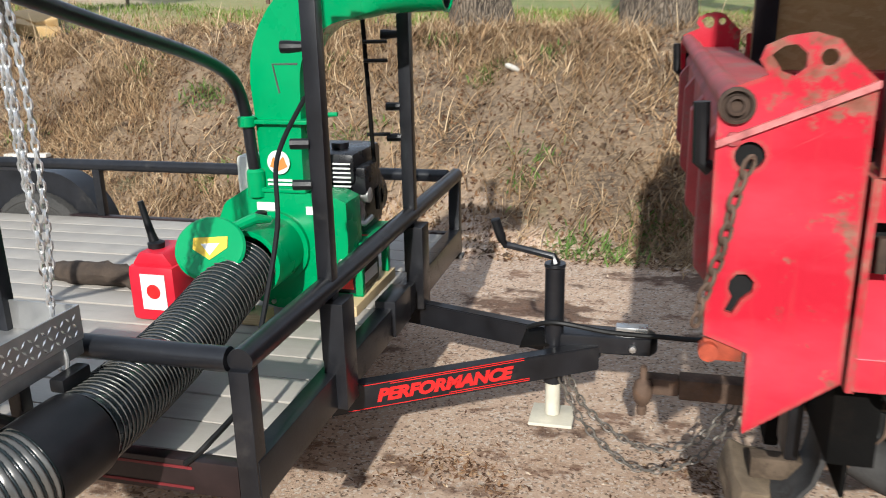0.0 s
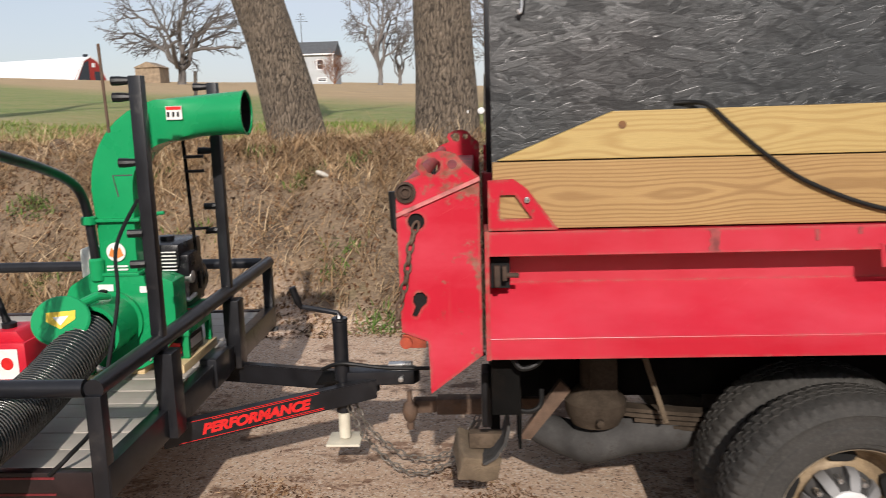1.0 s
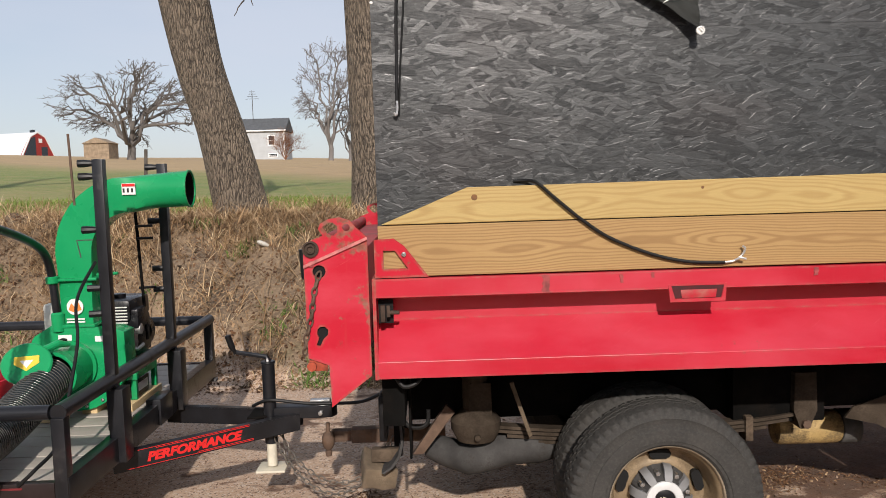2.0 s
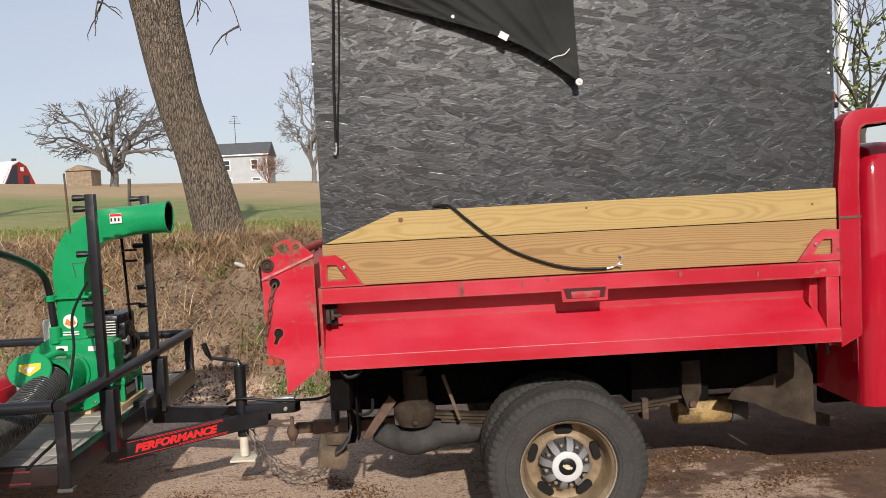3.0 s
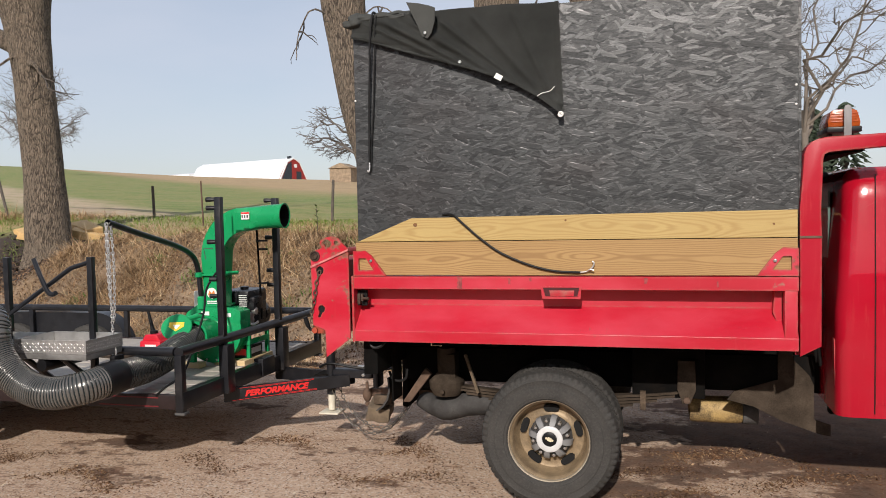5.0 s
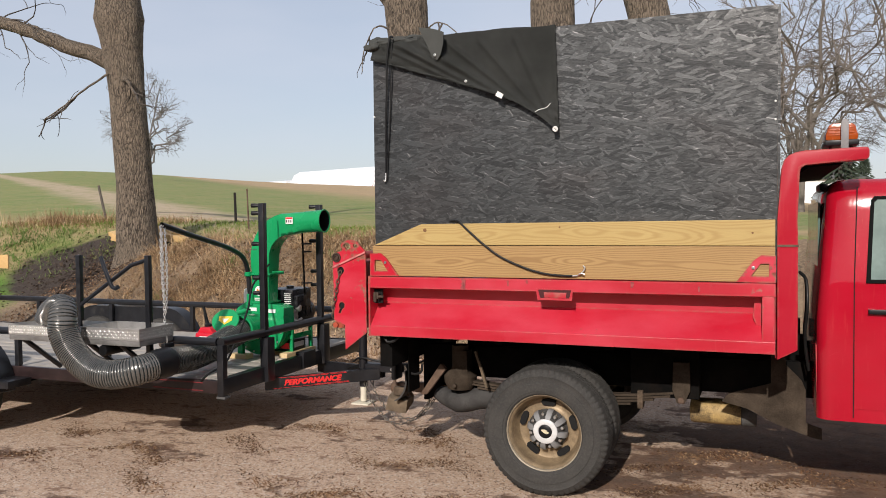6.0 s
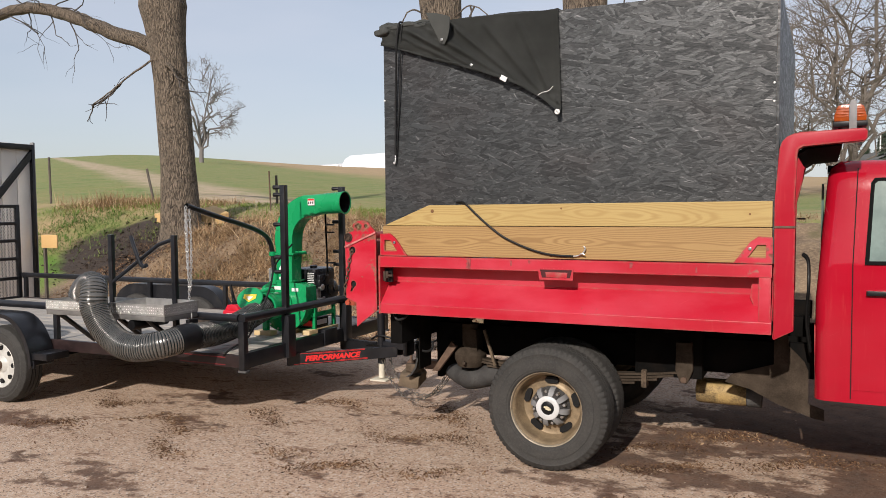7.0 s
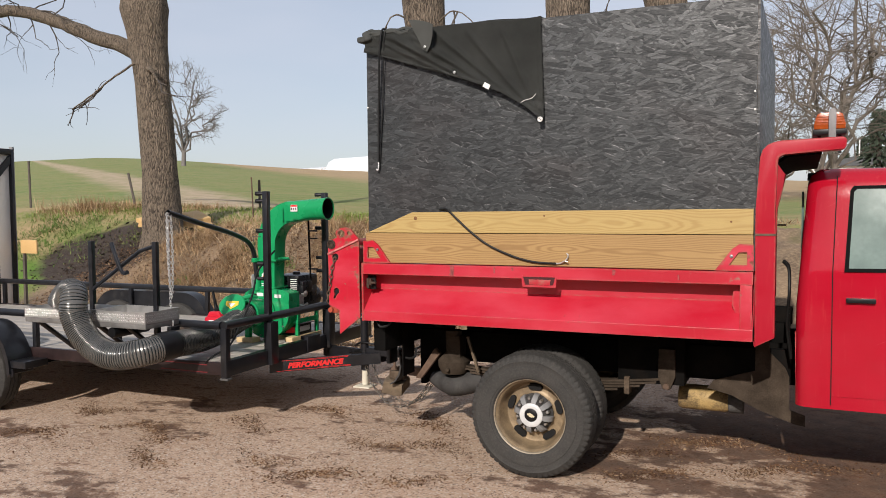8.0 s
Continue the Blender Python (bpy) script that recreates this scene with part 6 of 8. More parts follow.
tray(-1.885, -1.345, 1.245, 1.60, 0.842, 0.968, "bright aluminium tread-plate tray on the trailer rail")
tray(-2.61, -1.95, 1.245, 1.60, 0.842, 0.958, "aluminium tread-plate tray behind the curled hose")
for x in (-1.55, -1.85, -2.15, -2.5):
    bm = tube(bm_new(), [(x, NY - 0.02, 0.58), (x - 0.02, 1.30, 0.845)], 0.02, 10)
    part("support", bm, M_BLACK, rack)
part("round_end", lathe(bm_new(), [(0.01, 1.26), (0.038, 1.262), (0.042, 1.28), (0.042, 1.62)], 18, (-1.70, 0, 0.80)), M_BLACKPLASTIC, rack)

# ---- debris loader on the trailer deck ----
loader = thing("debris_loader", (-1.25, 2.70, DZ), "green debris loader with engine, chute and inlet", "blower")
FYC = 2.72   # middle plane of fan and chute

# fan housing: round drum with a square shoulder
bm = bm_new()
prof = [(-1.30 + 0.245 * math.cos(a), 0.83 + 0.245 * math.sin(a)) for a in [radians(q) for q in range(150, 361, 10)]]
prof += [(-1.055, 0.98), (-1.10, 1.0), (-1.40, 1.03), (-1.50, 0.97)]
prism(bm, prof, "y", FYC - 0.085, FYC + 0.085, 0.006)
housing = part("fan_housing", bm, M_GREEN, loader, "green steel fan housing")
part("housing_rim", prism(bm_new(), [(-1.30 + (x + 1.30) * 1.045, 0.83 + (z - 0.83) * 1.045) for x, z in prof], "y", FYC - 0.092, FYC - 0.080, 0.002), M_GREEN, housing)
for k in range(9):
    a = radians(170 + 22 * k)
    part("bolt", lathe(bm_new(), [(0.003, FYC - 0.104), (0.009, FYC - 0.102), (0.009, FYC - 0.09)], 6, (-1.30 + 0.235 * math.cos(a), 0, 0.83 + 0.235 * math.sin(a))), M_CHROME, housing)
for x, z in ((-1.16, 0.985), (-1.35, 0.995)):
    part("sticker", box(bm_new(), x - 0.035, x + 0.035, FYC - 0.095, FYC - 0.0925, z - 0.045, z - 0.015), M_LABELWHITE, housing, "small white sticker")

# square chute: neck, elbow and round outlet
bm = bm_new()
sec = []
cen, rad0 = (-1.02, 1.34), 0.0
path = [((-1.29, 0.99), (0.085, 0.075)), ((-1.288, 1.15), (0.084, 0.075)), ((-1.285, 1.27), (0.088, 0.078))]
cx, cz, R = -0.995, 1.40, 0.29
for q in range(180, 89, -10):
    a = radians(q)
    path.append(((cx + R * math.cos(a), cz + (R + 0.01) * math.sin(a)), (0.095, 0.082)))
rows = []
cen_line = [p for p, _ in path]
cen_line += [(-0.90, 1.712), (-0.80, 1.718), (-0.69, 1.722)]
half = [h for _, h in path] + [(0.090, 0.082), (0.092, 0.088), (0.094, 0.094)]
for i, ((x, z), (hr, hy)) in enumerate(zip(cen_line, half)):
    a, b = cen_line[max(i - 1, 0)], cen_line[min(i + 1, len(cen_line) - 1)]
    d = Vector((b[0] - a[0], 0, b[1] - a[1])).normalized()
    nrm = Vector((-d.z, 0, d.x))
    rnd = sstep(len(cen_line) - 5, len(cen_line) - 2, i)
    ring = []
    for k in range(32):
        t = 2 * math.pi * k / 32
        c, s = math.cos(t), math.sin(t)
        sq = 1 / max(abs(c), abs(s))
        m = lerp(min(sq, 1.38), 1.0, rnd)
        ring.append(bm.verts.new(Vector((x, FYC, z)) + nrm * (hr * c * m) + Vector((0, 1, 0)) * (hy * s * m)))
    rows.append(ring)
for a, b in zip(rows, rows[1:]):
    for k in range(32):
        bm.faces.new((a[k], a[(k + 1) % 32], b[(k + 1) % 32], b[k]))
chute = part("chute", bm, M_GREEN, loader, "green discharge chute bent to a round mouth", smooth=40)
# near-black lining puts the mouth's inner shade into the colour
part("chute_inside", lathe(bm_new(), [(0.088, -0.692), (0.087, -0.80), (0.02, -0.801)], 32, (0, FYC, 1.722), "x"), M_DARKHOLE, chute)
part("mouth_rim", lathe(bm_new(), [(0.090, -0.694), (0.0985, -0.694), (0.0985, -0.684), (0.090, -0.684)], 32, (0, FYC, 1.7222), "x"), M_GREEN, chute)
part("chute_flange", box(bm_new(), -1.40, -1.16, FYC - 0.105, FYC + 0.105, 1.262, 1.276, 0.003), M_GREEN, chute)
part("neck_flange", box(bm_new(), -1.40, -1.19, FYC - 0.10, FYC + 0.10, 1.018, 1.032, 0.003), M_GREEN, housing)
part("bolt_rod", tube(bm_new(), [(-1.19, FYC - 0.03, 1.285), (-1.08, FYC - 0.03, 1.29)], 0.008, 8), M_GREEN, chute)
# stickers on the chute
bm = box(bm_new(), -1.010, -0.940, FYC - 0.0925, FYC - 0.0895, 1.70, 1.758)
stick = part("sticker", bm, M_LABELWHITE, chute, "white warning sticker")
part("sticker_band", box(bm_new(), -1.008, -0.942, FYC - 0.0945, FYC - 0.092, 1.742, 1.756), M_LETTERRED, stick)
for x in (-1.0, -0.978, -0.957):
    part("sticker_mark", box(bm_new(), x - 0.005, x + 0.005, FYC - 0.0945, FYC - 0.092, 1.712, 1.733), M_BLACKINK, stick)
bm = lathe(bm_new(), [(0.043, FYC - 0.083), (0.043, FYC - 0.0855), (0.002, FYC - 0.086)], 28, (-1.292, 0, 1.125))
rl = part("round_label", bm, M_LABELWHITE, chute, "round white label with an orange mark")
part("label_mark", prism(bm_new(), [(-1.325, 1.11), (-1.31, 1.145), (-1.292, 1.125), (-1.272, 1.147), (-1.258, 1.11), (-1.292, 1.095)], "y", FYC - 0.088, FYC - 0.0862), M_LABELORANGE, rl)
for z in (1.06, 1.045):
    part("label_line", box(bm_new(), -1.34, -1.245, FYC - 0.0835, FYC - 0.081, z - 0.004, z + 0.004), M_LABELWHITE, chute)

# inlet with round lid and its label
part("inlet", lathe(bm_new(), [(0.135, FYC - 0.085), (0.135, FYC - 0.11), (0.118, FYC - 0.112), (0.118, FYC - 0.31), (0.10, FYC - 0.31)], 32, (-1.325, 0, 0.815)), M_GREEN, housing, "round green inlet collar")
lm = pose(-1.385, 2.285, 0.905, 50, 0, 20)
bm = lathe(bm_new(), [(0.004, 0.010), (0.105, 0.010), (0.113, 0.004), (0.113, -0.004), (0.004, -0.006)], 40, (0, 0, 0), "z")
bmesh.ops.transform(bm, matrix=lm, verts=bm.verts)
lid = part("inlet_lid", bm, M_GREEN, housing, "open round green inlet lid")
bm = prism(bm_new(), [(-0.055, 0.035), (0.055, 0.035), (0.055, -0.005), (0.0, -0.045), (-0.055, -0.005)], "z", 0.0105, 0.0125)
bmesh.ops.transform(bm, matrix=lm, verts=bm.verts)
part("lid_label", bm, M_LABELYELLOW, lid, "yellow warning label")
bm = prism(bm_new(), [(-0.03, 0.012), (0.03, 0.012), (0.0, -0.03)], "z", 0.0127, 0.0142)
bmesh.ops.transform(bm, matrix=lm, verts=bm.verts)
part("lid_label_mark", bm, M_LABELWHITE, lid)
part("lid_hinge", tube(bm_new(), [(-1.34, 2.37, 0.955), (-1.29, 2.42, 0.975), (-1.26, 2.47, 0.96)], [0.018, 0.02, 0.012], 10), M_GREEN, housing)
part("lid_knob", lathe(bm_new(), [(0.01, 0.99), (0.02, 0.985), (0.02, 0.955), (0.012, 0.95)], 12, (-1.29, 2.47, 0), "z"), M_BLACKPLASTIC, housing)

# engine
ex, ey = -1.20, 3.0
engine = part("engine_block", box(bm_new(), ex - 0.13, ex + 0.12, ey - 0.12, ey + 0.14, 0.80, 1.02, 0.02), M_MOTORBLACK, loader, "small petrol engine with cast block")
part("fuel_tank", box(bm_new(), ex - 0.15, ex + 0.115, ey - 0.16, ey + 0.16, 1.0, 1.125, 0.03), M_MOTORBLACK, engine, "black fuel tank cover")
part("fuel_cap", lathe(bm_new(), [(0.03, 1.122), (0.034, 1.13), (0.034, 1.148), (0.01, 1.152)], 16, (ex + 0.02, ey - 0.05, 0), "z"), M_MOTORBLACK, engine)
part("air_cleaner", box(bm_new(), ex + 0.03, ex + 0.15, ey - 0.14, ey + 0.02, 0.96, 1.07, 0.018), M_MOTORBLACK, engine)
part("recoil_cover", lathe(bm_new(), [(0.02, 0.06), (0.11, 0.055), (0.125, 0.02), (0.125, -0.04)], 28, (ex, ey + 0.17, 0.90), "y"), M_MOTORBLACK, engine, "black recoil starter cover")
for k in range(9):
    z = 1.085 - 0.017 * k
    part("cooling_slot", box(bm_new(), ex + 0.03, ex + 0.10, ey - 0.166, ey - 0.162, z - 0.003, z + 0.003), M_LABELWHITE, engine)
bm = lathe(bm_new(), [(0.01, -0.05), (0.034, -0.045), (0.040, -0.015), (0.036, 0.0), (0.040, 0.015), (0.034, 0.04), (0.012, 0.05)], 18, (ex + 0.09, ey - 0.11, 0.90), "z")
lathe(bm, [(0.012, 0.0), (0.030, 0.002), (0.030, 0.03), (0.02, 0.035)], 14, (ex + 0.12, ey - 0.10, 0.955), "x")
box(bm, ex + 0.045, ex + 0.075, ey - 0.15, ey - 0.12, 0.86, 0.94, 0.006)
tube(bm, [(ex + 0.07, ey - 0.15, 0.865), (ex + 0.13, ey - 0.12, 0.845), (ex + 0.14, ey - 0.06, 0.86)], 0.011, 8)
part("carburettor", bm, M_ALU, engine, "shiny carburettor bowl")
for k in range(6):
    part("cooling_fin", box(bm_new(), ex - 0.10, ex + 0.10, ey - 0.155, ey + 0.155, 0.84 + 0.022 * k, 0.846 + 0.022 * k), M_ALU, engine)
part("handle_grip", tube(bm_new(), [(ex + 0.08, ey - 0.14, 0.80), (ex + 0.14, ey - 0.12, 0.79)], 0.012, 8), plain("red_switch", (0.5, 0.02, 0.02), 0.4), engine)

# stand under the engine
sx0, sx1, sy0, sy1 = -1.275, -1.045, 2.76, 3.10
stand = part("engine_stand", box(bm_new(), sx0, sx1, sy0, sy1, 0.785, 0.80, 0.003), M_GREEN, loader, "green steel engine stand")
for x in (sx0, sx1 - 0.03):
    for y in (sy0, sy1 - 0.03):
        part("stand_leg", box(bm_new(), x, x + 0.03, y, y + 0.03, 0.592, 0.785, 0.003), M_GREEN, stand)
part("stand_rail", box(bm_new(), sx0 + 0.03, sx1 - 0.03, sy0, sy0 + 0.012, 0.70, 0.74), M_GREEN, stand)
part("stand_rail", box(bm_new(), sx1 - 0.012, sx1, sy0 + 0.03, sy1 - 0.03, 0.70, 0.74), M_GREEN, stand)
part("stand_foot", box(bm_new(), sx0, sx1, sy0 - 0.003, sy0 + 0.035, 0.588, 0.5915), M_GREEN, stand)

part("stand_tray", box(bm_new(), -1.30, -1.035, 2.745, 2.785, 0.70, 0.735, 0.004), M_GREEN, loader)
bat = part("battery", box(bm_new(), -1.24, -1.06, 2.78, 3.0, 0.592, 0.685, 0.006), M_BLACKPLASTIC, loader, "black battery with a label")
part("battery_label", box(bm_new(), -1.059, -1.0575, 2.81, 2.97, 0.62, 0.665), M_LABELWHITE, bat)
part("battery_label", box(bm_new(), -1.20, -1.09, 2.7775, 2.7795, 0.61, 0.66), M_LETTERRED, bat)
for x0, x1, y0, y1 in ((-1.115, -1.035, 2.655, 3.13), (-1.30, -1.22, 2.655, 3.13), (-1.52, -1.34, 2.50, 2.60)):
    b = single("wooden_block", box(bm_new(), x0, x1, y0, y1, DZ + 0.002, DZ + 0.042, 0.003), M_WOOD_BLOCK, "pale wooden block under the debris loader", "block", "blocks under the loader")
part("foot", box(bm_new(), -1.45, -1.40, 2.53, 2.57, 0.59, 0.70, 0.003), M_GREEN, loader)
part("coolant_bottle", box(bm_new(), -1.475, -1.395, 2.66, 2.77, 0.99, 1.14, 0.02), M_WHITEPLASTIC, loader, "milky white plastic bottle")

# swing arm with hanging chain
arm = part("swing_arm", tube(bm_new(), spline([(-1.385, 2.64, 1.02), (-1.39, 2.63, 1.18), (-1.395, 2.62, 1.30), (-1.395, 2.57, 1.40), (-1.395, 2.47, 1.465), (-1.39, 2.26, 1.53), (-1.385, 1.90, 1.615), (-1.375, 1.535, 1.705)], 6), 0.021, 14, False), M_BLACK, loader, "black bent tube arm")
part("arm_socket", lathe(bm_new(), [(0.034, 1.0), (0.034, 1.09), (0.026, 1.10)], 18, (-1.385, 2.64, 0), "z"), M_GREEN, loader)
part("arm_clamp", lathe(bm_new(), [(0.026, 1.25), (0.033, 1.255), (0.033, 1.285), (0.026, 1.29)], 18, (-1.394, 2.622, 0), "z"), M_GREEN, loader)
part("clamp_plate", box(bm_new(), -1.44, -1.38, FYC - 0.06, FYC + 0.04, 1.262, 1.276, 0.002), M_GREEN, loader)
part("throttle_cable", tube(bm_new(), spline([(-1.15, 2.58, 1.36), (-1.15, 2.34, 1.20), (-1.09, 2.18, 1.02), (-1.06, 1.98, 0.80), (-1.03, 1.80, 0.66), (-1.06, 1.64, 0.60), (-1.12, 1.62, 0.545)], 8), 0.008, 8), M_CABLE, loader, "black drooping cable")

hang = thing("hanging_chain", (-1.37, 1.52, 0.86), "bright zinc chain hanging in loops from the arm", "chain")
for k, (dx, dy, zb) in enumerate(((0.0, 0.0, 0.88), (0.018, 0.012, 1.05), (-0.016, 0.01, 1.20), (0.008, -0.012, 1.12))):
    tagged(part("strand", chain("c", [(-1.388 + dx, 1.545 + dy, 1.70), (-1.38 + dx * 1.4, 1.542 + dy, 1.45), (-1.37 + dx, 1.535 + dy, 1.22), (-1.365 + dx * .5, 1.532 + dy * .5, zb)], 0.023, 0.0041, M_ZINC), M_ZINC, hang), kind="stuff")
bm = tube(bm_new(), [(-1.36 + 0.016 * math.cos(t), 1.53, 0.853 + 0.034 * math.sin(t)) for t in [2 * math.pi * q / 16 for q in range(17)]], 0.005, 8)
part("snap_hook", bm, M_ZINC, hang, "zinc snap hook")

# corrugated hose
HP = [(-1.325, 2.42, 0.812), (-1.33, 2.28, 0.775), (-1.335, 2.05, 0.715), (-1.32, 1.80, 0.69), (-1.285, 1.56, 0.702), (-1.27, 1.38, 0.71), (-1.33, 1.19, 0.685), (-1.50, 1.115, 0.662), (-1.68, 1.115, 0.695), (-1.83, 1.115, 0.80),
      (-1.915, 1.115, 0.94), (-1.925, 1.12, 1.03), (-1.955, 1.15, 1.09), (-2.03, 1.19, 1.105), (-2.12, 1.21, 1.06), (-2.16, 1.215, 1.00)]
hose = thing("debris_hose", (-1.5, 1.2, 0.55), "ribbed grey plastic hose slung over the trailer rail", "hose")

line = spline(HP, 60)
i0, i1 = int(len(line) * 0.312), int(len(line) * 0.362)
split = sum((b - a).length for a, b in zip(line[:i0], line[1:i0 + 1]))
dark_rings, rib_rings = bm_new(), bm_new()
dark_wall, wall, wide = [], [], []
tot, nxt = 0.0, 0.012
u = (line[1] - line[0]).normalized().orthogonal().normalized()
for a, b in zip(line, line[1:]):
    d = (b - a).normalized()
    u = (u - d * u.dot(d)).normalized()
    L = (b - a).length
    while tot + L > nxt:
        c = a.lerp(b, (nxt - tot) / L)
        v = d.cross(u)
        first = nxt < split
        bm, big, small = (dark_rings, 0.1000, 0.0022) if first else (rib_rings, 0.0972, 0.0046)
        rings = []
        for q in range(28):
            w = u * math.cos(2 * math.pi * q / 28) + v * math.sin(2 * math.pi * q / 28)
            rings.append([bm.verts.new(c + w * big + (w * math.cos(2 * math.pi * h / 6) + d * math.sin(2 * math.pi * h / 6)) * small) for h in range(6)])
        for q in range(28):
            r1, r2 = rings[q], rings[(q + 1) % 28]
            for h in range(6):
                bm.faces.new((r1[h], r1[(h + 1) % 6], r2[(h + 1) % 6], r2[h]))
        if first:
            dark_wall.append(c)
        else:
            for q, g in ((0, 0.0950), (1, 0.0990), (2, 0.1024), (3, 0.1034), (4, 0.1024), (5, 0.0990)):
                wall.append(c + d * 0.0162 * q / 6)
                wide.append(g)
        nxt += 0.020 if first else 0.0162
    tot += L
tagged(part("wire_helix", dark_rings, M_HOSE, hose, "bright wire rings", smooth=80), kind="stuff")
# dark rings sunk between the ribs put groove shade into the colour
tagged(part("wire_helix", rib_rings, M_HOSERIB, hose, "dark rings painting the shade of the grooves", smooth=80), kind="stuff")
part("hose_wall", tube(bm_new(), dark_wall, 0.0985, 32, False), M_HOSERIB, hose, "black hose stretch at the inlet", smooth=80)
part("hose_wall", tube(bm_new(), wall, wide, 36, False), M_HOSE, hose, "glossy smoky grey hose wall", smooth=80)
part("hose_band", tube(bm_new(), line[i0:i1:4], 0.1085, 28, False), M_BLACKPLASTIC, hose, "black rubber sling band")
bm = box(bm_new(), -1.345, -1.305, 1.46, 1.56, 0.80, 0.835, 0.008)
part("band_loop", bm, M_BLACKPLASTIC, hose)

# petrol can and log on the deck, slid towards the loader
can = thing("petrol_can", (-1.74, 2.53, DZ), "red plastic petrol can with a white label", "petrol can")
part("can_body", box(bm_new(), -1.845, -1.655, 2.46, 2.68, DZ + 0.003, 0.765, 0.025), M_CANRED, can)
part("can_shoulder", prism(bm_new(), [(-1.835, 0.76), (-1.80, 0.81), (-1.70, 0.81), (-1.665, 0.76)], "y", 2.48, 2.66, 0.012), M_CANRED, can)
part("spout", tube(bm_new(), [(-1.77, 2.55, 0.81), (-1.785, 2.55, 0.865), (-1.81, 2.545, 0.985)], [0.022, 0.015, 0.011], 12), M_BLACKPLASTIC, can, "black pouring spout")
part("spout_collar", lathe(bm_new(), [(0.03, 0.805), (0.032, 0.83), (0.02, 0.837)], 16, (-1.768, 2.55, 0), "z"), M_BLACKPLASTIC, can)
lab = part("can_label", box(bm_new(), -1.79, -1.69, 2.4565, 2.4595, 0.60, 0.735), M_LABELWHITE, can)
part("label_mark", lathe(bm_new(), [(0.028, 2.455), (0.022, 2.454), (0.02, 2.4565)], 20, (-1.74, 0, 0.67)), M_LETTERRED, lab)
bm = tube(bm_new(), spline([(-2.55, 2.85, 0.575), (-2.35, 2.80, 0.595), (-2.12, 2.78, 0.60), (-1.97, 2.76, 0.585)], 6), [0.03 + 0.02 * math.sin(i * 0.17) for i in range(19)], 12)
for v in bm.verts:
    v.co += v.normal * 0.0 + Vector((0.01, 0.01, 0.012)) * noise.noise(v.co * 22)
single("fallen_log", bm, M_LOG, "dark broken branch lying on the trailer deck", "log")


# ---- trees ----
def trunk_mesh(bm, pts, radii, n=40, ridge=0.03, seed=0.0):
    """A furrowed trunk through the points."""
    line = spline(pts, 14)
    m = len(line)
    out = []
    for i, p in enumerate(line):
        f = i / (m - 1) * (len(radii) - 1)
        k = min(int(f), len(radii) - 2)
        r = lerp(radii[k], radii[k + 1], f - k)
        ring = []
        for j in range(n):
            a = 2 * math.pi * j / n
            c, s = math.cos(a), math.sin(a)
            g = noise.noise((c * 5 + seed, s * 5, p.z * 0.9)) * 0.5 + noise.noise((c * 11 + seed, s * 11, p.z * 2.2)) * 0.5
            ring.append(bm.verts.new((p.x + c * r * (1 + ridge * g * 2), p.y + s * r * (1 + ridge * g * 2), p.z)))
        out.append(ring)
    for a, b in zip(out, out[1:]):
        for j in range(n):
            bm.faces.new((a[j], a[(j + 1) % n], b[(j + 1) % n], b[j]))
    bm.faces.new(out[-1])
    return bm


def limb(bm, pts, r0, r1, n=8, wig=0.0, rs=None):
    line = spline(pts, 5)
    if wig:
        line = [p + Vector((rs.uniform(-wig, wig), rs.uniform(-wig, wig), rs.uniform(-wig, wig))) if 0 < i else p for i, p in enumerate(line)]
    tube(bm, line, [lerp(r0, r1, i / (len(line) - 1)) for i in range(len(line))], n)
    return line


def twigs(bm, start, way, length, r, depth, rs, droop=0.0, split=3, n=5, spread=0.75, crook=0.28):
    """A branch that forks again and again into twigs."""
    pts, d, p = [start], way.normalized(), start.copy()
    k = 4
    for i in range(k):
        d = (d + Vector((rs.uniform(-crook, crook), rs.uniform(-crook, crook), rs.uniform(-crook, crook) * 0.8 - droop))).normalized()
        p = p + d * length / k
        pts.append(p.copy())
    tube(bm, pts, [lerp(r, r * 0.5, i / k) for i in range(k + 1)], n, False)
    if depth <= 0:
        return
    for j in range(split):
        t = rs.uniform(0.35, 1.0) if j else 1.0
        q = pts[min(k, int(t * k + 0.5))]
        nd = (d + Vector((rs.uniform(-1, 1), rs.uniform(-1, 1), rs.uniform(-0.6, 0.9))) * spread).normalized()
        twigs(bm, q, nd, length * rs.uniform(0.55, 0.8), r * 0.55, depth - 1, rs, droop, split, max(3, n - 1), spread, crook)


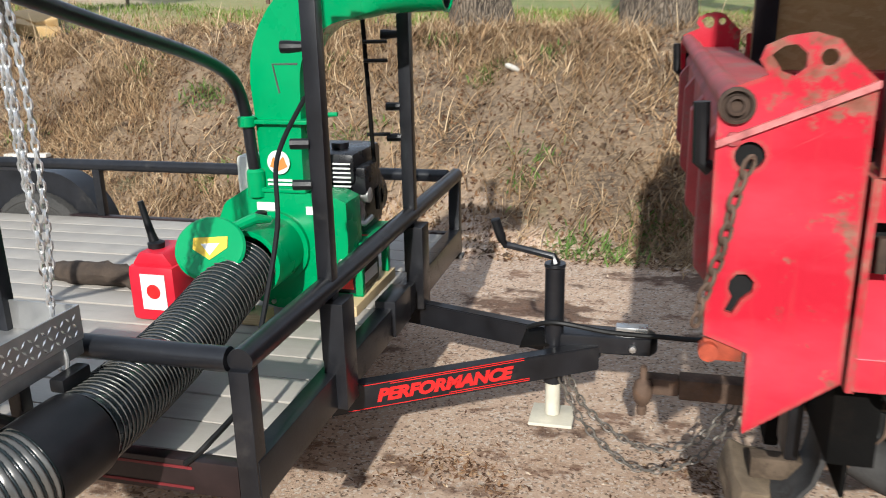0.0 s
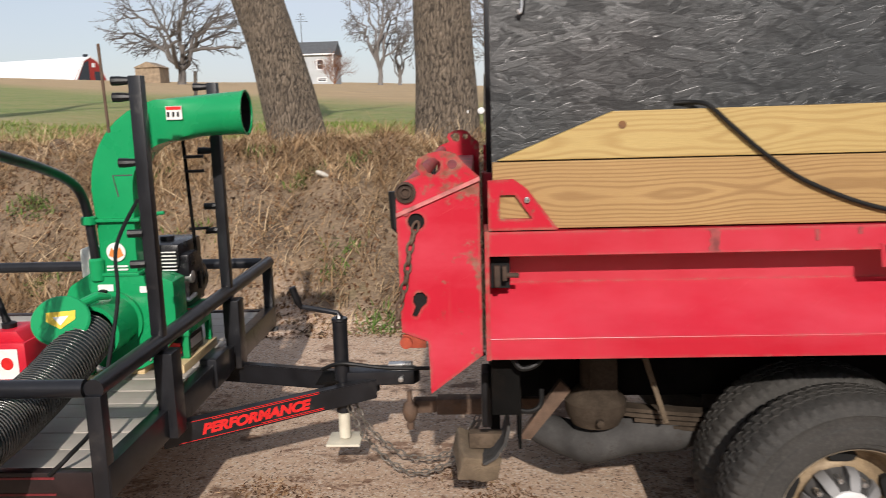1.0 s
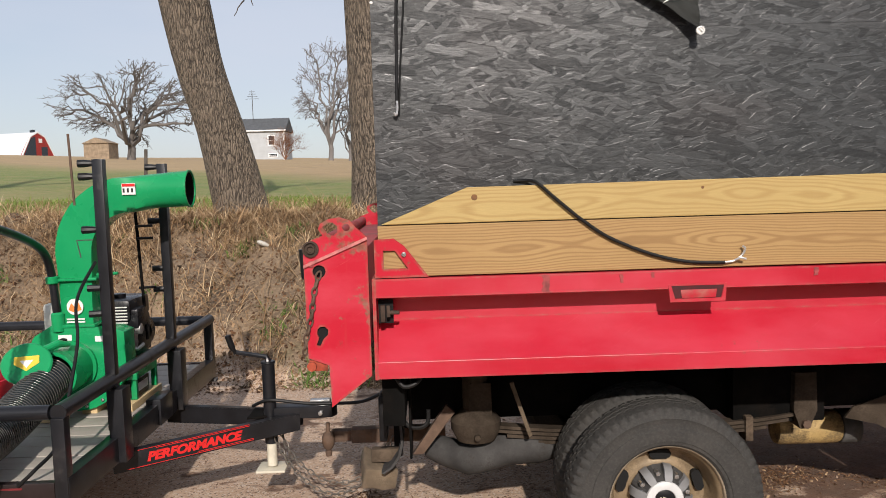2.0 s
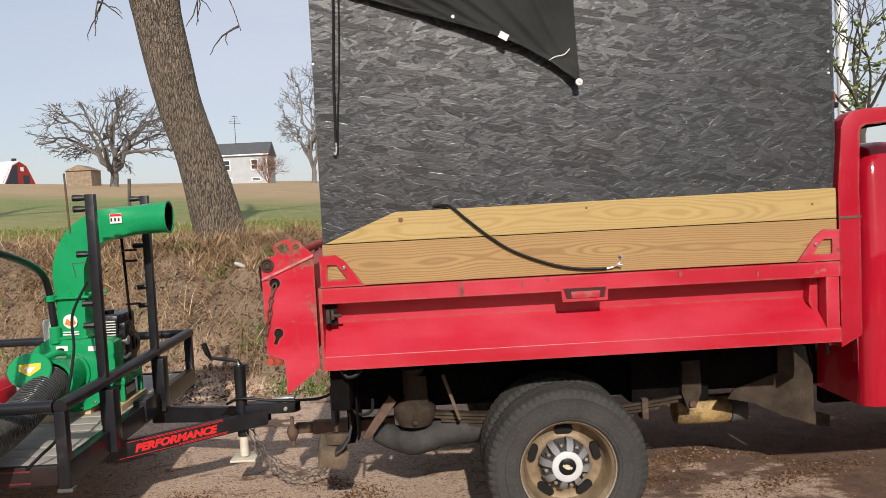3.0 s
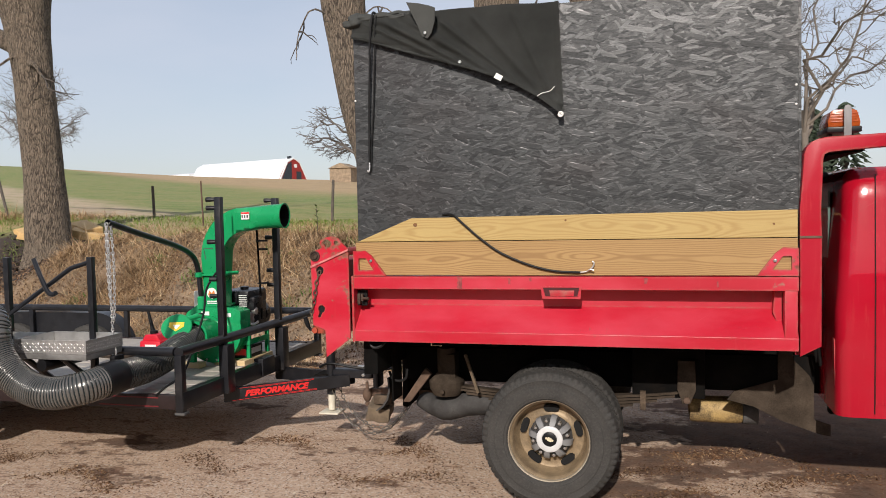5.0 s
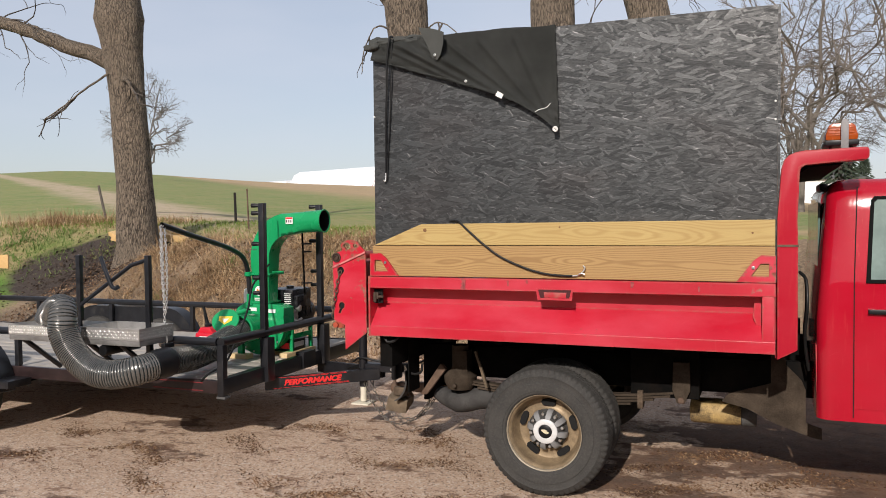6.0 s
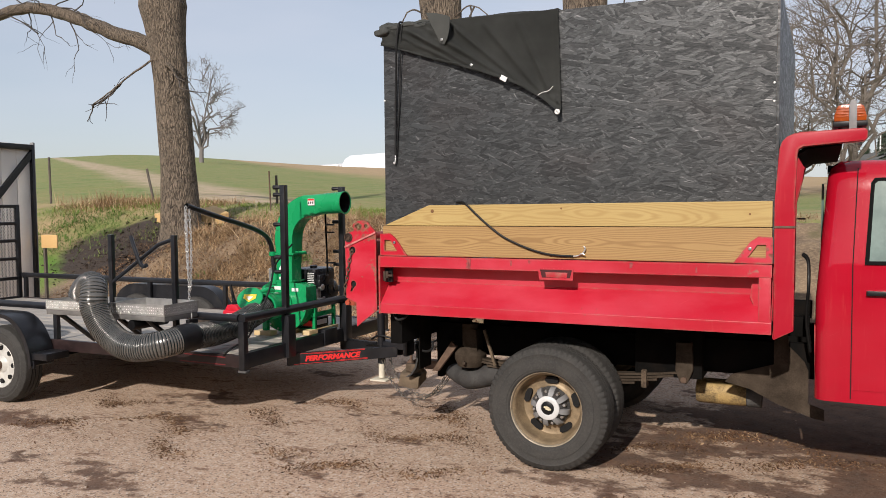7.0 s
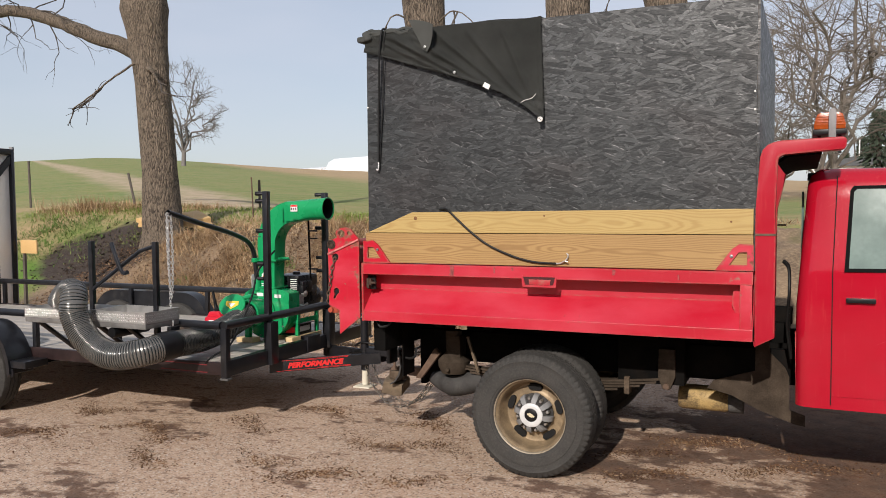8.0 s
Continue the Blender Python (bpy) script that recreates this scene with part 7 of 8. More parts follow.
def yard_tree(base, pts, radii, label, limbs, seed, crown_at=None):
    rs = random.Random(seed)
    t = thing("tree", (base[0], base[1], gz(base[0], base[1]) - 0.1), label, "tree", "trees on the bank")
    part("trunk", trunk_mesh(bm_new(), pts, radii, 56, 0.035, seed), M_BARK, t, "furrowed brown bark", smooth=60)
    bm = bm_new()
    big = bm_new()
    for spec in limbs:
        line = limb(big, spec["pts"], spec["r0"], spec["r1"], 12, 0.015 if spec["r0"] > 0.03 else 0.006, rs)
        for k in range(max(3, spec.get("twigs", 10) // 2)):
            q = line[rs.randrange(len(line) // 4, len(line))]
            d = Vector((rs.uniform(-1, 1), rs.uniform(-0.6, 0.6), rs.uniform(spec.get("down", -1.0), spec.get("up", 0.8))))
            twigs(bm, q, d, rs.uniform(0.5, 1.05) * spec.get("len", 1), 0.015, spec.get("depth", 2), rs, spec.get("droop", 0.08), 2, 6, 0.9, 0.42)
    if crown_at:
        c, n, L, r, dep = crown_at
        for k in range(n):
            a = 2 * math.pi * k / n + rs.uniform(-.3, .3)
            twigs(big, Vector(c), Vector((math.cos(a) * 0.7, math.sin(a) * 0.7, rs.uniform(0.6, 1.3))), L, r, 1, rs, -0.05, 3, 8, 0.6)
            twigs(bm, Vector(c) + Vector((0, 0, rs.uniform(0, 0.8))), Vector((math.cos(a), math.sin(a), rs.uniform(0.2, 1.0))), L * 0.9, r * 0.3, dep, rs, 0.02, 3, 5)
    part("limb", big, M_BARK, t, "thick grey-brown limbs", smooth=60)
    part("crown", bm, M_TWIG, t, "bare twigs", smooth=60)
    return t


# big tree on the bank beyond the trailer, with a limb reaching out low
zb = gz(-7.48, 8.0)
yard_tree((-7.48, 8.0), [(-7.47, 8.0, zb - 0.25), (-7.49, 8.0, zb + 0.2), (-7.53, 8.0, 2.4), (-7.64, 8.0, 3.9), (-7.72, 8.0, 4.7), (-7.79, 8.0, 5.3), (-7.82, 8.02, 6.0)], [0.52, 0.36, 0.305, 0.295, 0.33, 0.42, 0.31],
          "large bare tree with furrowed bark on the bank", [
    dict(pts=[(-7.82, 8.0, 4.45), (-8.27, 7.95, 4.70), (-9.17, 7.9, 5.02), (-10.07, 7.9, 5.36), (-10.97, 7.9, 5.60), (-11.97, 7.85, 5.56), (-12.77, 7.8, 5.36), (-13.97, 7.8, 5.3)], r0=0.15, r1=0.08, twigs=26, down=-1.2, up=0.9, len=1.15, depth=2),
    dict(pts=[(-7.87, 8.0, 5.9), (-8.27, 8.0, 7.0), (-8.87, 8.1, 8.6), (-9.37, 8.2, 10.5)], r0=0.17, r1=0.04, twigs=14, depth=2),
    dict(pts=[(-7.72, 8.05, 5.8), (-7.17, 8.2, 7.2), (-6.67, 8.3, 9.0), (-6.37, 8.3, 11.0)], r0=0.16, r1=0.04, twigs=14, depth=2),
    dict(pts=[(-7.47, 7.75, 4.2), (-7.17, 7.5, 4.1), (-6.92, 7.4, 3.85)], r0=0.05, r1=0.012, twigs=6, len=0.7, depth=1),
    dict(pts=[(-7.77, 7.7, 4.3), (-8.02, 7.4, 4.0), (-8.35, 7.3, 3.75), (-8.75, 7.2, 3.5)], r0=0.020, r1=0.009, twigs=10, len=0.7, depth=1)], 11)
# leaning tree behind the loader
zb = gz(-1.68, 8.2)
yard_tree((-1.68, 8.2), [(-1.64, 8.2, zb - 0.25), (-1.68, 8.2, zb + 0.1), (-1.87, 8.2, 2.35), (-2.10, 8.2, 3.15), (-2.29, 8.2, 4.2), (-2.36, 8.2, 5.0), (-2.37, 8.2, 6.2)], [0.44, 0.325, 0.285, 0.28, 0.29, 0.33, 0.25],
          "leaning bare tree with grey bark on the bank", [
    dict(pts=[(-2.52, 8.2, 4.9), (-2.87, 8.1, 5.4), (-3.22, 8.0, 6.0), (-3.62, 8.0, 6.7)], r0=0.08, r1=0.03, twigs=10, down=-0.2, up=0.8, droop=0.02, len=0.7),
    dict(pts=[(-2.22, 8.2, 5.8), (-1.82, 8.2, 6.6), (-1.22, 8.2, 7.6), (-0.82, 8.2, 9.0)], r0=0.11, r1=0.03, twigs=12),
    dict(pts=[(-2.37, 8.2, 6.0), (-2.62, 8.2, 7.2), (-3.12, 8.2, 9.0)], r0=0.14, r1=0.03, twigs=10),
    dict(pts=[(-2.02, 8.0, 4.5), (-1.67, 7.8, 4.6), (-1.32, 7.7, 4.35), (-1.17, 7.7, 3.9)], r0=0.012, r1=0.005, twigs=6, down=-1.4, up=0.2, droop=0.25, len=0.55, depth=1),
    dict(pts=[(-2.52, 8.0, 4.6), (-2.72, 7.9, 4.66), (-2.90, 7.85, 4.35), (-2.96, 7.85, 3.95)], r0=0.014, r1=0.006, twigs=6, down=-1.4, up=0.2, droop=0.25, len=0.38, depth=1)], 23)
# upright tree behind the tailgate
zb = gz(-0.03, 8.2)
yard_tree((-0.03, 8.2), [(0.01, 8.2, zb - 0.25), (-0.01, 8.2, zb + 0.1), (-0.03, 8.2, 2.4), (-0.06, 8.2, 3.6), (-0.07, 8.2, 4.8), (-0.04, 8.2, 6.2)], [0.44, 0.36, 0.315, 0.305, 0.31, 0.26],
          "upright bare tree with grey bark on the bank", [
    dict(pts=[(0.01, 8.2, 5.8), (0.61, 8.2, 6.8), (1.01, 8.2, 8.5)], r0=0.12, r1=0.03, twigs=12),
    dict(pts=[(-0.19, 8.2, 5.0), (-0.59, 8.2, 5.7), (-1.29, 8.1, 6.1)], r0=0.07, r1=0.03, twigs=8, down=0.1, up=1.0, droop=0.0)], 31)
# slimmer leaning stem further along
zb = gz(1.55, 9.0)
yard_tree((1.55, 9.0), [(1.55, 9.0, zb - 0.25), (1.5, 9.0, 2.4), (1.3, 9.0, 3.8), (1.12, 9.0, 4.9), (0.7, 9.0, 6.2)], [0.40, 0.32, 0.30, 0.30, 0.24],
          "dark leaning tree beyond the box", [
    dict(pts=[(1.1, 9.0, 4.8), (0.7, 9.0, 5.4), (0.35, 9.0, 6.4)], r0=0.18, r1=0.08, twigs=8),
    dict(pts=[(1.15, 9.0, 5.0), (1.4, 9.0, 5.8), (1.9, 9.0, 6.8)], r0=0.18, r1=0.08, twigs=8)], 37)


def bare_tree(name, base, height, half, seed, label, mat, group, r=0.35, limbs=9, fork=0.25, low=0.25, kids=(6, 5, 4), thin=1.0):
    """A whole bare tree some way off: limbs reach into a dome, and fork twice more into twigs."""
    rs = random.Random(seed)
    t = thing(name, base, label, "tree", group)
    b = Vector(base)
    mid = b + Vector((0, 0, height * (1 + low) / 2))
    size = Vector((half, half, height * (1 - low) / 2))

    def inside(p):
        q = Vector(((p.x - mid.x) / size.x, (p.y - mid.y) / size.y, (p.z - mid.z) / size.z))
        if q.length > 1:
            q = q / q.length * rs.uniform(0.82, 1.14)
        return Vector((mid.x + q.x * size.x, mid.y + q.y * size.y, mid.z + q.z * size.z))

    def branch(bm, a, z, r0, level):
        """One crooked branch from a to z with its own side branches."""
        span = z - a
        L = span.length
        k = (7, 5, 4, 3)[level]
        pts = [a]
        for i in range(1, k + 1):
            u = i / k
            bow = Vector((0, 0, 0.16 * L * math.sin(math.pi * u) * (1 if level == 0 else rs.uniform(-0.4, 0.8))))
            jig = Vector((rs.gauss(0, 1), rs.gauss(0, 1), rs.gauss(0, 1))) * L * 0.045
            pts.append(a + span * u + bow + (jig if i < k else Vector((0, 0, 0))))
        tube(bm, pts, [max(0.012 * thin, lerp(r0, r0 * 0.35, i / k)) for i in range(k + 1)], (8, 5, 4, 3)[level], False)
        if level >= len(kids):
            return
        for j in range(kids[level]):
            u = rs.uniform(0.28, 1.0)
            i = min(k - 1, int(u * k))
            p = pts[i].lerp(pts[i + 1], u * k - i)
            d = (pts[i + 1] - pts[i]).normalized()
            w = Vector((rs.gauss(0, 1), rs.gauss(0, 1), rs.gauss(0.15, 0.8))).normalized()
            out = (p - mid).normalized()
            go = (d * 0.75 + w * 0.85 + out * 0.45).normalized() * L * rs.uniform(0.3, 0.56)
            branch(bm, p, inside(p + go), r0 * lerp(0.55, 0.32, u), level + 1)

    top = b + Vector((0, 0, height * fork))
    part("trunk", tube(bm_new(), [b - Vector((0, 0, 0.6)), b + Vector((0, 0, 0.3)), b + Vector((r * 0.3, 0, height * fork * 0.6)), top], [r * 1.5, r * 1.05, r * 0.95, r * 0.9], 14), mat, t)
    bm = bm_new()
    for k in range(limbs):
        a = 2.39996 * k + rs.uniform(-.3, .3)
        e = math.asin(min(0.98, (k + 0.6) / limbs)) if k else 0.02
        goal = Vector((mid.x + math.cos(a) * math.cos(e) * size.x, mid.y + math.sin(a) * math.cos(e) * size.y, mid.z + (2 * math.sin(e) - 1) * size.z * 0.92 + (0.35 * size.z if math.sin(e) < 0.35 else 0)))
        branch(bm, top - Vector((0, 0, rs.uniform(0, height * fork * 0.45))), inside(goal), r * rs.uniform(0.42, 0.6), 0)
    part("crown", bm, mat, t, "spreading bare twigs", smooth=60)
    return t


def far_point(x, y):
    return (x, y, gz(x, y))


bare_tree("oak_tree", far_point(-41.7, 115.0), 13.6, 10.2, 14, "wide bare oak standing on the ridge", M_OAKTWIG, "trees on the ridge", 0.55, 12, 0.2, 0.12, (7, 5, 3), 2.4)
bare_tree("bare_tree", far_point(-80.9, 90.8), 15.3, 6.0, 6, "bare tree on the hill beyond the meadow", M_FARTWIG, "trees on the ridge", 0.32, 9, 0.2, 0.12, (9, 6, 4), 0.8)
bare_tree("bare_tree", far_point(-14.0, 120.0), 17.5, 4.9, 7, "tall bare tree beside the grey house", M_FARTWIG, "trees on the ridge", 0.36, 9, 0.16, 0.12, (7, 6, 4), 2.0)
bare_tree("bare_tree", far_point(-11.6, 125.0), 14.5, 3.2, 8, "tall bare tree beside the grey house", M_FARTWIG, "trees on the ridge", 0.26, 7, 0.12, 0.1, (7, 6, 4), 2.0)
bare_tree("bare_tree", far_point(3.9, 28.0), 9.2, 3.4, 9, "many-stemmed bare tree behind the truck cab", M_BRUSH, "trees behind the cab", 0.13, 11, 0.2, 0.2, (9, 6, 4), 0.36)
bare_tree("bare_tree", far_point(7.4, 31.0), 9.5, 4.6, 10, "many-stemmed bare tree behind the truck cab", M_BRUSH, "trees behind the cab", 0.13, 9, 0.36, 0.42, (8, 6, 4), 0.4)
bare_tree("bare_tree", far_point(3.6, 36.0), 9.0, 4.0, 12, "many-stemmed bare tree behind the truck cab", M_BRUSH, "trees behind the cab", 0.10, 11, 0.1, 0.05, (9, 6, 4), 0.42)


bare_tree("bare_tree", far_point(1.9, 25.0), 5.5, 2.6, 13, "many-stemmed bare bush behind the truck cab", M_BRUSH, "trees behind the cab", 0.08, 12, 0.05, 0.03, (7, 6, 4), 0.5)


def conifer(base, h, seed):
    rs = random.Random(seed)
    t = thing("conifer", base, "dark green conifer far behind the cab", "tree", "conifers behind the cab")
    b = Vector(base)
    part("trunk", tube(bm_new(), [b - Vector((0, 0, 0.5)), b + Vector((0, 0, h))], [0.2, 0.03], 8), M_TWIG, t)
    verts, faces = [], []
    for i in range(900):
        u = rs.random() ** 0.8
        z = h * (0.08 + 0.92 * u)
        R = h * 0.26 * (1 - u) ** 0.8 * rs.uniform(0.35, 1.1) + 0.05
        a = rs.uniform(0, 6.283)
        p = b + Vector((math.cos(a) * R, math.sin(a) * R, z - R * 0.25))
        s = rs.uniform(0.12, 0.30)
        d = Vector((math.cos(a), math.sin(a), -0.35)) * s
        w = Vector((-math.sin(a), math.cos(a), 0)) * s * 0.45
        k = len(verts)
        verts += [p - w, p + w, p + d * 1.6, p + Vector((0, 0, s * 0.5))]
        faces += [(k, k + 1, k + 2), (k, k + 2, k + 3), (k + 1, k + 3, k + 2)]
    me = bpy.data.meshes.new("crown")
    me.from_pydata([tuple(v - b) for v in verts], [], faces)
    me.materials.append(M_CONIFER)
    ob = new("crown", me)
    ob.parent = t


for k, (x, y, h) in enumerate(((9.6, 44.0, 4.2), (10.4, 47.0, 4.8), (11.6, 45.0, 4.8), (7.0, 52.0, 5.0), (6.6, 90.0, 3.6), (8.3, 91.0, 5.2), (9.2, 88.0, 4.8), (10.5, 90.0, 4.2), (12.2, 91.0, 4.6))):
    conifer(far_point(x, y), h, 40 + k)


def shrub(base, r, mat, seed, label):
    rs = random.Random(seed)
    b = Vector(base)
    bm = bm_new()
    for k in range(14):
        a = rs.uniform(0, 6.283)
        twigs(bm, b, Vector((math.cos(a) * 0.5, math.sin(a) * 0.5, 1.0)), r, 0.05, 3, rs, 0.0, 4, 4, 0.8)
    single("shrub", bm, mat, label, "shrub", smooth=0)


shrub(far_point(-17.6 * 1.2, 122.0), 2.3, M_RUSSET, 3, "russet shrub beside the grey house")


# ---- barn, house, far things ----
def barn():
    bx, by = -120.5, 253.7
    z = gz(bx, by) - 0.6
    t = thing("barn", (bx, by, z), "long white barn with a red gambrel end on the ridge", "barn")
    L, W, H = 48.0, 13.3, 7.9
    prof = [(-W / 2, 0), (-W * 0.47, H * 0.12), (-W * 0.21, H * 0.82), (0, H), (W * 0.21, H * 0.82), (W * 0.47, H * 0.12), (W / 2, 0)]
    rot = pose(bx, by, z, 0, 0, -20)

    def put(bm):
        bmesh.ops.transform(bm, matrix=rot, verts=bm.verts)
        return bm
    part("roof_shell", put(prism(bm_new(), prof, "x", -L, -0.6)), M_BARNWHITE, t, "white metal barn shell")
    part("end_wall", put(prism(bm_new(), [(y * 0.985, q * 0.99) for y, q in prof], "x", -0.6, 0.0)), M_BARNRED, t, "red boarded end wall")
    part("window", put(box(bm_new(), 0.0, 0.06, 0.3, 1.6, H * 0.58, H * 0.74)), M_TRIMWHITE, t)
    part("door", put(box(bm_new(), 0.0, 0.05, 1.2, 3.6, 0.6, H * 0.42)), M_WINDARK, t)
    # flat panel on the end wall; the bay's inner shade is its colour
    part("open_bay", put(prism(bm_new(), [(-W * 0.43, 0.2), (-W * 0.20, H * 0.74), (-W * 0.07, H * 0.83), (-W * 0.07, 0.2)], "x", 0.0, 0.05)), M_WINDARK, t, "dark panel painting the shade of an open bay")
    part("edge_trim", put(prism(bm_new(), [(-W / 2 - .1, 0), (-W * 0.21 - .1, H * 0.83), (0, H + .1), (W * 0.21 + .1, H * 0.83), (W / 2 + .1, 0), (W / 2 - .3, 0), (W * 0.21 - .1, H * 0.79), (0, H - .35), (-W * 0.21 + .1, H * 0.79), (-W / 2 + .3, 0)], "x", -0.3, 0.12)), M_TRIMWHITE, t)
    part("ridge_vent", put(box(bm_new(), -2.5, -1.4, -0.5, 0.5, H - 0.1, H + 0.7)), M_WINDARK, t)
    low = put(prism(bm_new(), [(-W / 2, 0), (-W / 2, H * 0.54), (0, H * 0.64), (W / 2, H * 0.54), (W / 2, 0)], "x", -L - 44.0, -L + 0.1))
    part("lean_to", low, M_BARNWHITE, t, "lower white shed")


barn()


def house():
    k = 1.35
    hx, hy = -28.5, 135.0
    z = gz(hx, hy) - 0.3
    t = thing("house", (hx, hy, z), "grey two-storey house with a dark gable roof", "house")
    W, D, H = 5.1, 7.0, 5.0
    part("wall", box(bm_new(), hx - W, hx + W, hy, hy + D, z, z + H), M_SIDING, t, "grey lap siding")
    roof = prism(bm_new(), [(hy - 0.4, z + H - 0.1), (hy - 0.4, z + H + 0.05), (hy + D / 2, z + H + 2.3), (hy + D + 0.4, z + H + 0.05), (hy + D + 0.4, z + H - 0.1)], "x", hx - W - 0.3, hx + W + 0.3)
    part("roof", roof, M_ROOF, t, "dark shingle roof")
    for dx, zz, ww, hh in ((2.9, 2.5, 0.62, 1.75), (-1.7, 2.5, 0.62, 1.75), (-1.7, 0.55, 0.8, 0.7), (-4.2, 2.5, 0.62, 1.75), (3.1, 0.55, 0.8, 0.7)):
        w = part("window", box(bm_new(), hx + dx - ww, hx + dx + ww, hy - 0.06, hy - 0.005, z + zz, z + zz + hh), M_TRIMWHITE, t)
        part("pane", box(bm_new(), hx + dx - ww + 0.16, hx + dx + ww - 0.16, hy - 0.09, hy - 0.061, z + zz + 0.14, z + zz + hh / 2 - 0.04), M_WINDARK, w)
        part("pane", box(bm_new(), hx + dx - ww + 0.16, hx + dx + ww - 0.16, hy - 0.09, hy - 0.061, z + zz + hh / 2 + 0.04, z + zz + hh - 0.14), M_WINDARK, w)
    part("eave", box(bm_new(), hx - W - 0.3, hx + W + 0.3, hy - 0.45, hy - 0.401, z + H - 0.12, z + H + 0.1), M_TRIMWHITE, t)
    part("corner_board", box(bm_new(), hx + W - 0.25, hx + W + 0.03, hy - 0.05, hy - 0.001, z, z + H - 0.12), M_TRIMWHITE, t)
    for k2 in range(10):
        part("siding_line", box(bm_new(), hx - W, hx + W, hy - 0.03, hy - 0.001, z + 0.3 + k2 * 0.38, z + 0.33 + k2 * 0.38), M_SIDING, t)
    m = thing("antenna_mast", (hx - 0.6, hy + 3, z), "thin steel antenna mast above the house", "antenna")
    bm = tube(bm_new(), [(hx - 0.6, hy + 3, z), (hx - 0.6, hy + 3, z + 12.0)], 0.06, 6)
    for q in range(4):
        tube(bm, [(hx - 1.7 + 0.2 * q, hy + 3, z + 10.6 + 0.4 * q), (hx + 0.5 - 0.2 * q, hy + 3, z + 10.6 + 0.4 * q)], 0.035, 5)
    part("mast", bm, M_GREYTANK, m)


house()


def shed(x, y, w, h, mat, label, roof=M_ROOF):
    z = gz(x, y) - 0.2
    t = thing("shed", (x, y, z), label, "shed")
    part("wall", box(bm_new(), x - w / 2, x + w / 2, y, y + w, z, z + h), mat, t)
    part("roof", prism(bm_new(), [(x - w * 0.56, z + h), (x, z + h * 1.35), (x + w * 0.56, z + h)], "y", y - 0.3, y + w + 0.3), roof, t)


shed(-40.5 * 1.5, 150.0, 4.6, 3.0, M_TANSHED, "weathered tan shed behind the bare oak", M_TANSHED)
shed(6.4, 62.0, 6.0, 2.0, M_TRIMWHITE, "pale shed far behind the cab")


# fence posts along the meadow's edge
def fence_post(x, y, h, lean, label):
    z = gz(x, y)
    bm = tube(bm_new(), [(x, y, z - 0.25), (x + lean, y, z + h)], 0.028, 8)
    single("fence_post", bm, M_POSTSTEEL, label, "fence post", "meadow fence")


for x, y, h, lean in ((-3.82, 11.0, 0.78, 0.06), (-7.59, 11.0, 0.64, -0.02), (-11.05, 11.0, 0.80, -0.26), (-14.55, 11.0, 1.16, -0.03), (0.42, 11.0, 0.72, 0.02), (-20.0, 11.5, 1.0, 0.04)):
    fence_post(x, y, h, lean, "thin weathered fence post at the meadow's edge")

# fence insulators screwed to the upright tree
for x, z in ((0.19, 1.675), (0.36, 1.685)):
    y = 8.2 - math.sqrt(max(0.0, 0.30 ** 2 - (x - 0.0) ** 2)) - 0.02 if abs(x) < 0.30 else 8.05
    bm = lathe(bm_new(), [(0.008, y + 0.05), (0.02, y + 0.03), (0.034, y + 0.02), (0.036, y), (0.022, y - 0.008), (0.005, y - 0.010)], 14, (x, 0, z))
    single("insulator", bm, M_TRIMWHITE, "white fence insulator fixed to the tree trunk", "insulator", "fence insulators")

# pale utility pole and a small tree still in leaf beyond the cab
up = thing("utility_pole", (13.1, 20.4, gz(13.1, 20.4)), "pale round utility pole with insulator brackets", "pole")
part("shaft", tube(bm_new(), [(13.1, 20.4, gz(13.1, 20.4) - 0.3), (12.95, 20.4, 11.5)], [0.18, 0.13], 14), M_TRIMWHITE, up)
for z in (7.6, 8.7):
    part("bracket", tube(bm_new(), [(12.99, 20.35, z), (12.35, 20.3, z + 0.05)], 0.03, 6), M_GREYTANK, up)
    part("pot", lathe(bm_new(), [(0.02, z - 0.02), (0.09, z), (0.07, z + 0.12), (0.02, z + 0.16)], 10, (12.3, 20.3, 0), "z"), M_GREYTANK, up)
part("wire", tube(bm_new(), spline([(12.3, 20.3, 8.8), (12.35, 20.3, 8.1), (12.5, 20.3, 7.3), (12.9, 20.25, 6.6)], 5), 0.02, 6), M_CABLE, up)


pole = thing("utility_pole", far_point(6.9, 70.0), "thin pale pole standing before far conifers", "pole")
part("shaft", tube(bm_new(), [(6.9, 70.0, gz(6.9, 70.0) - 0.3), (6.9, 70.0, 6.9)], [0.07, 0.05], 10), M_TRIMWHITE, pole)
part("cap", tube(bm_new(), [(6.9, 70.0, 6.9), (6.9, 70.0, 7.0)], [0.08, 0.06], 10), M_GREYTANK, pole)


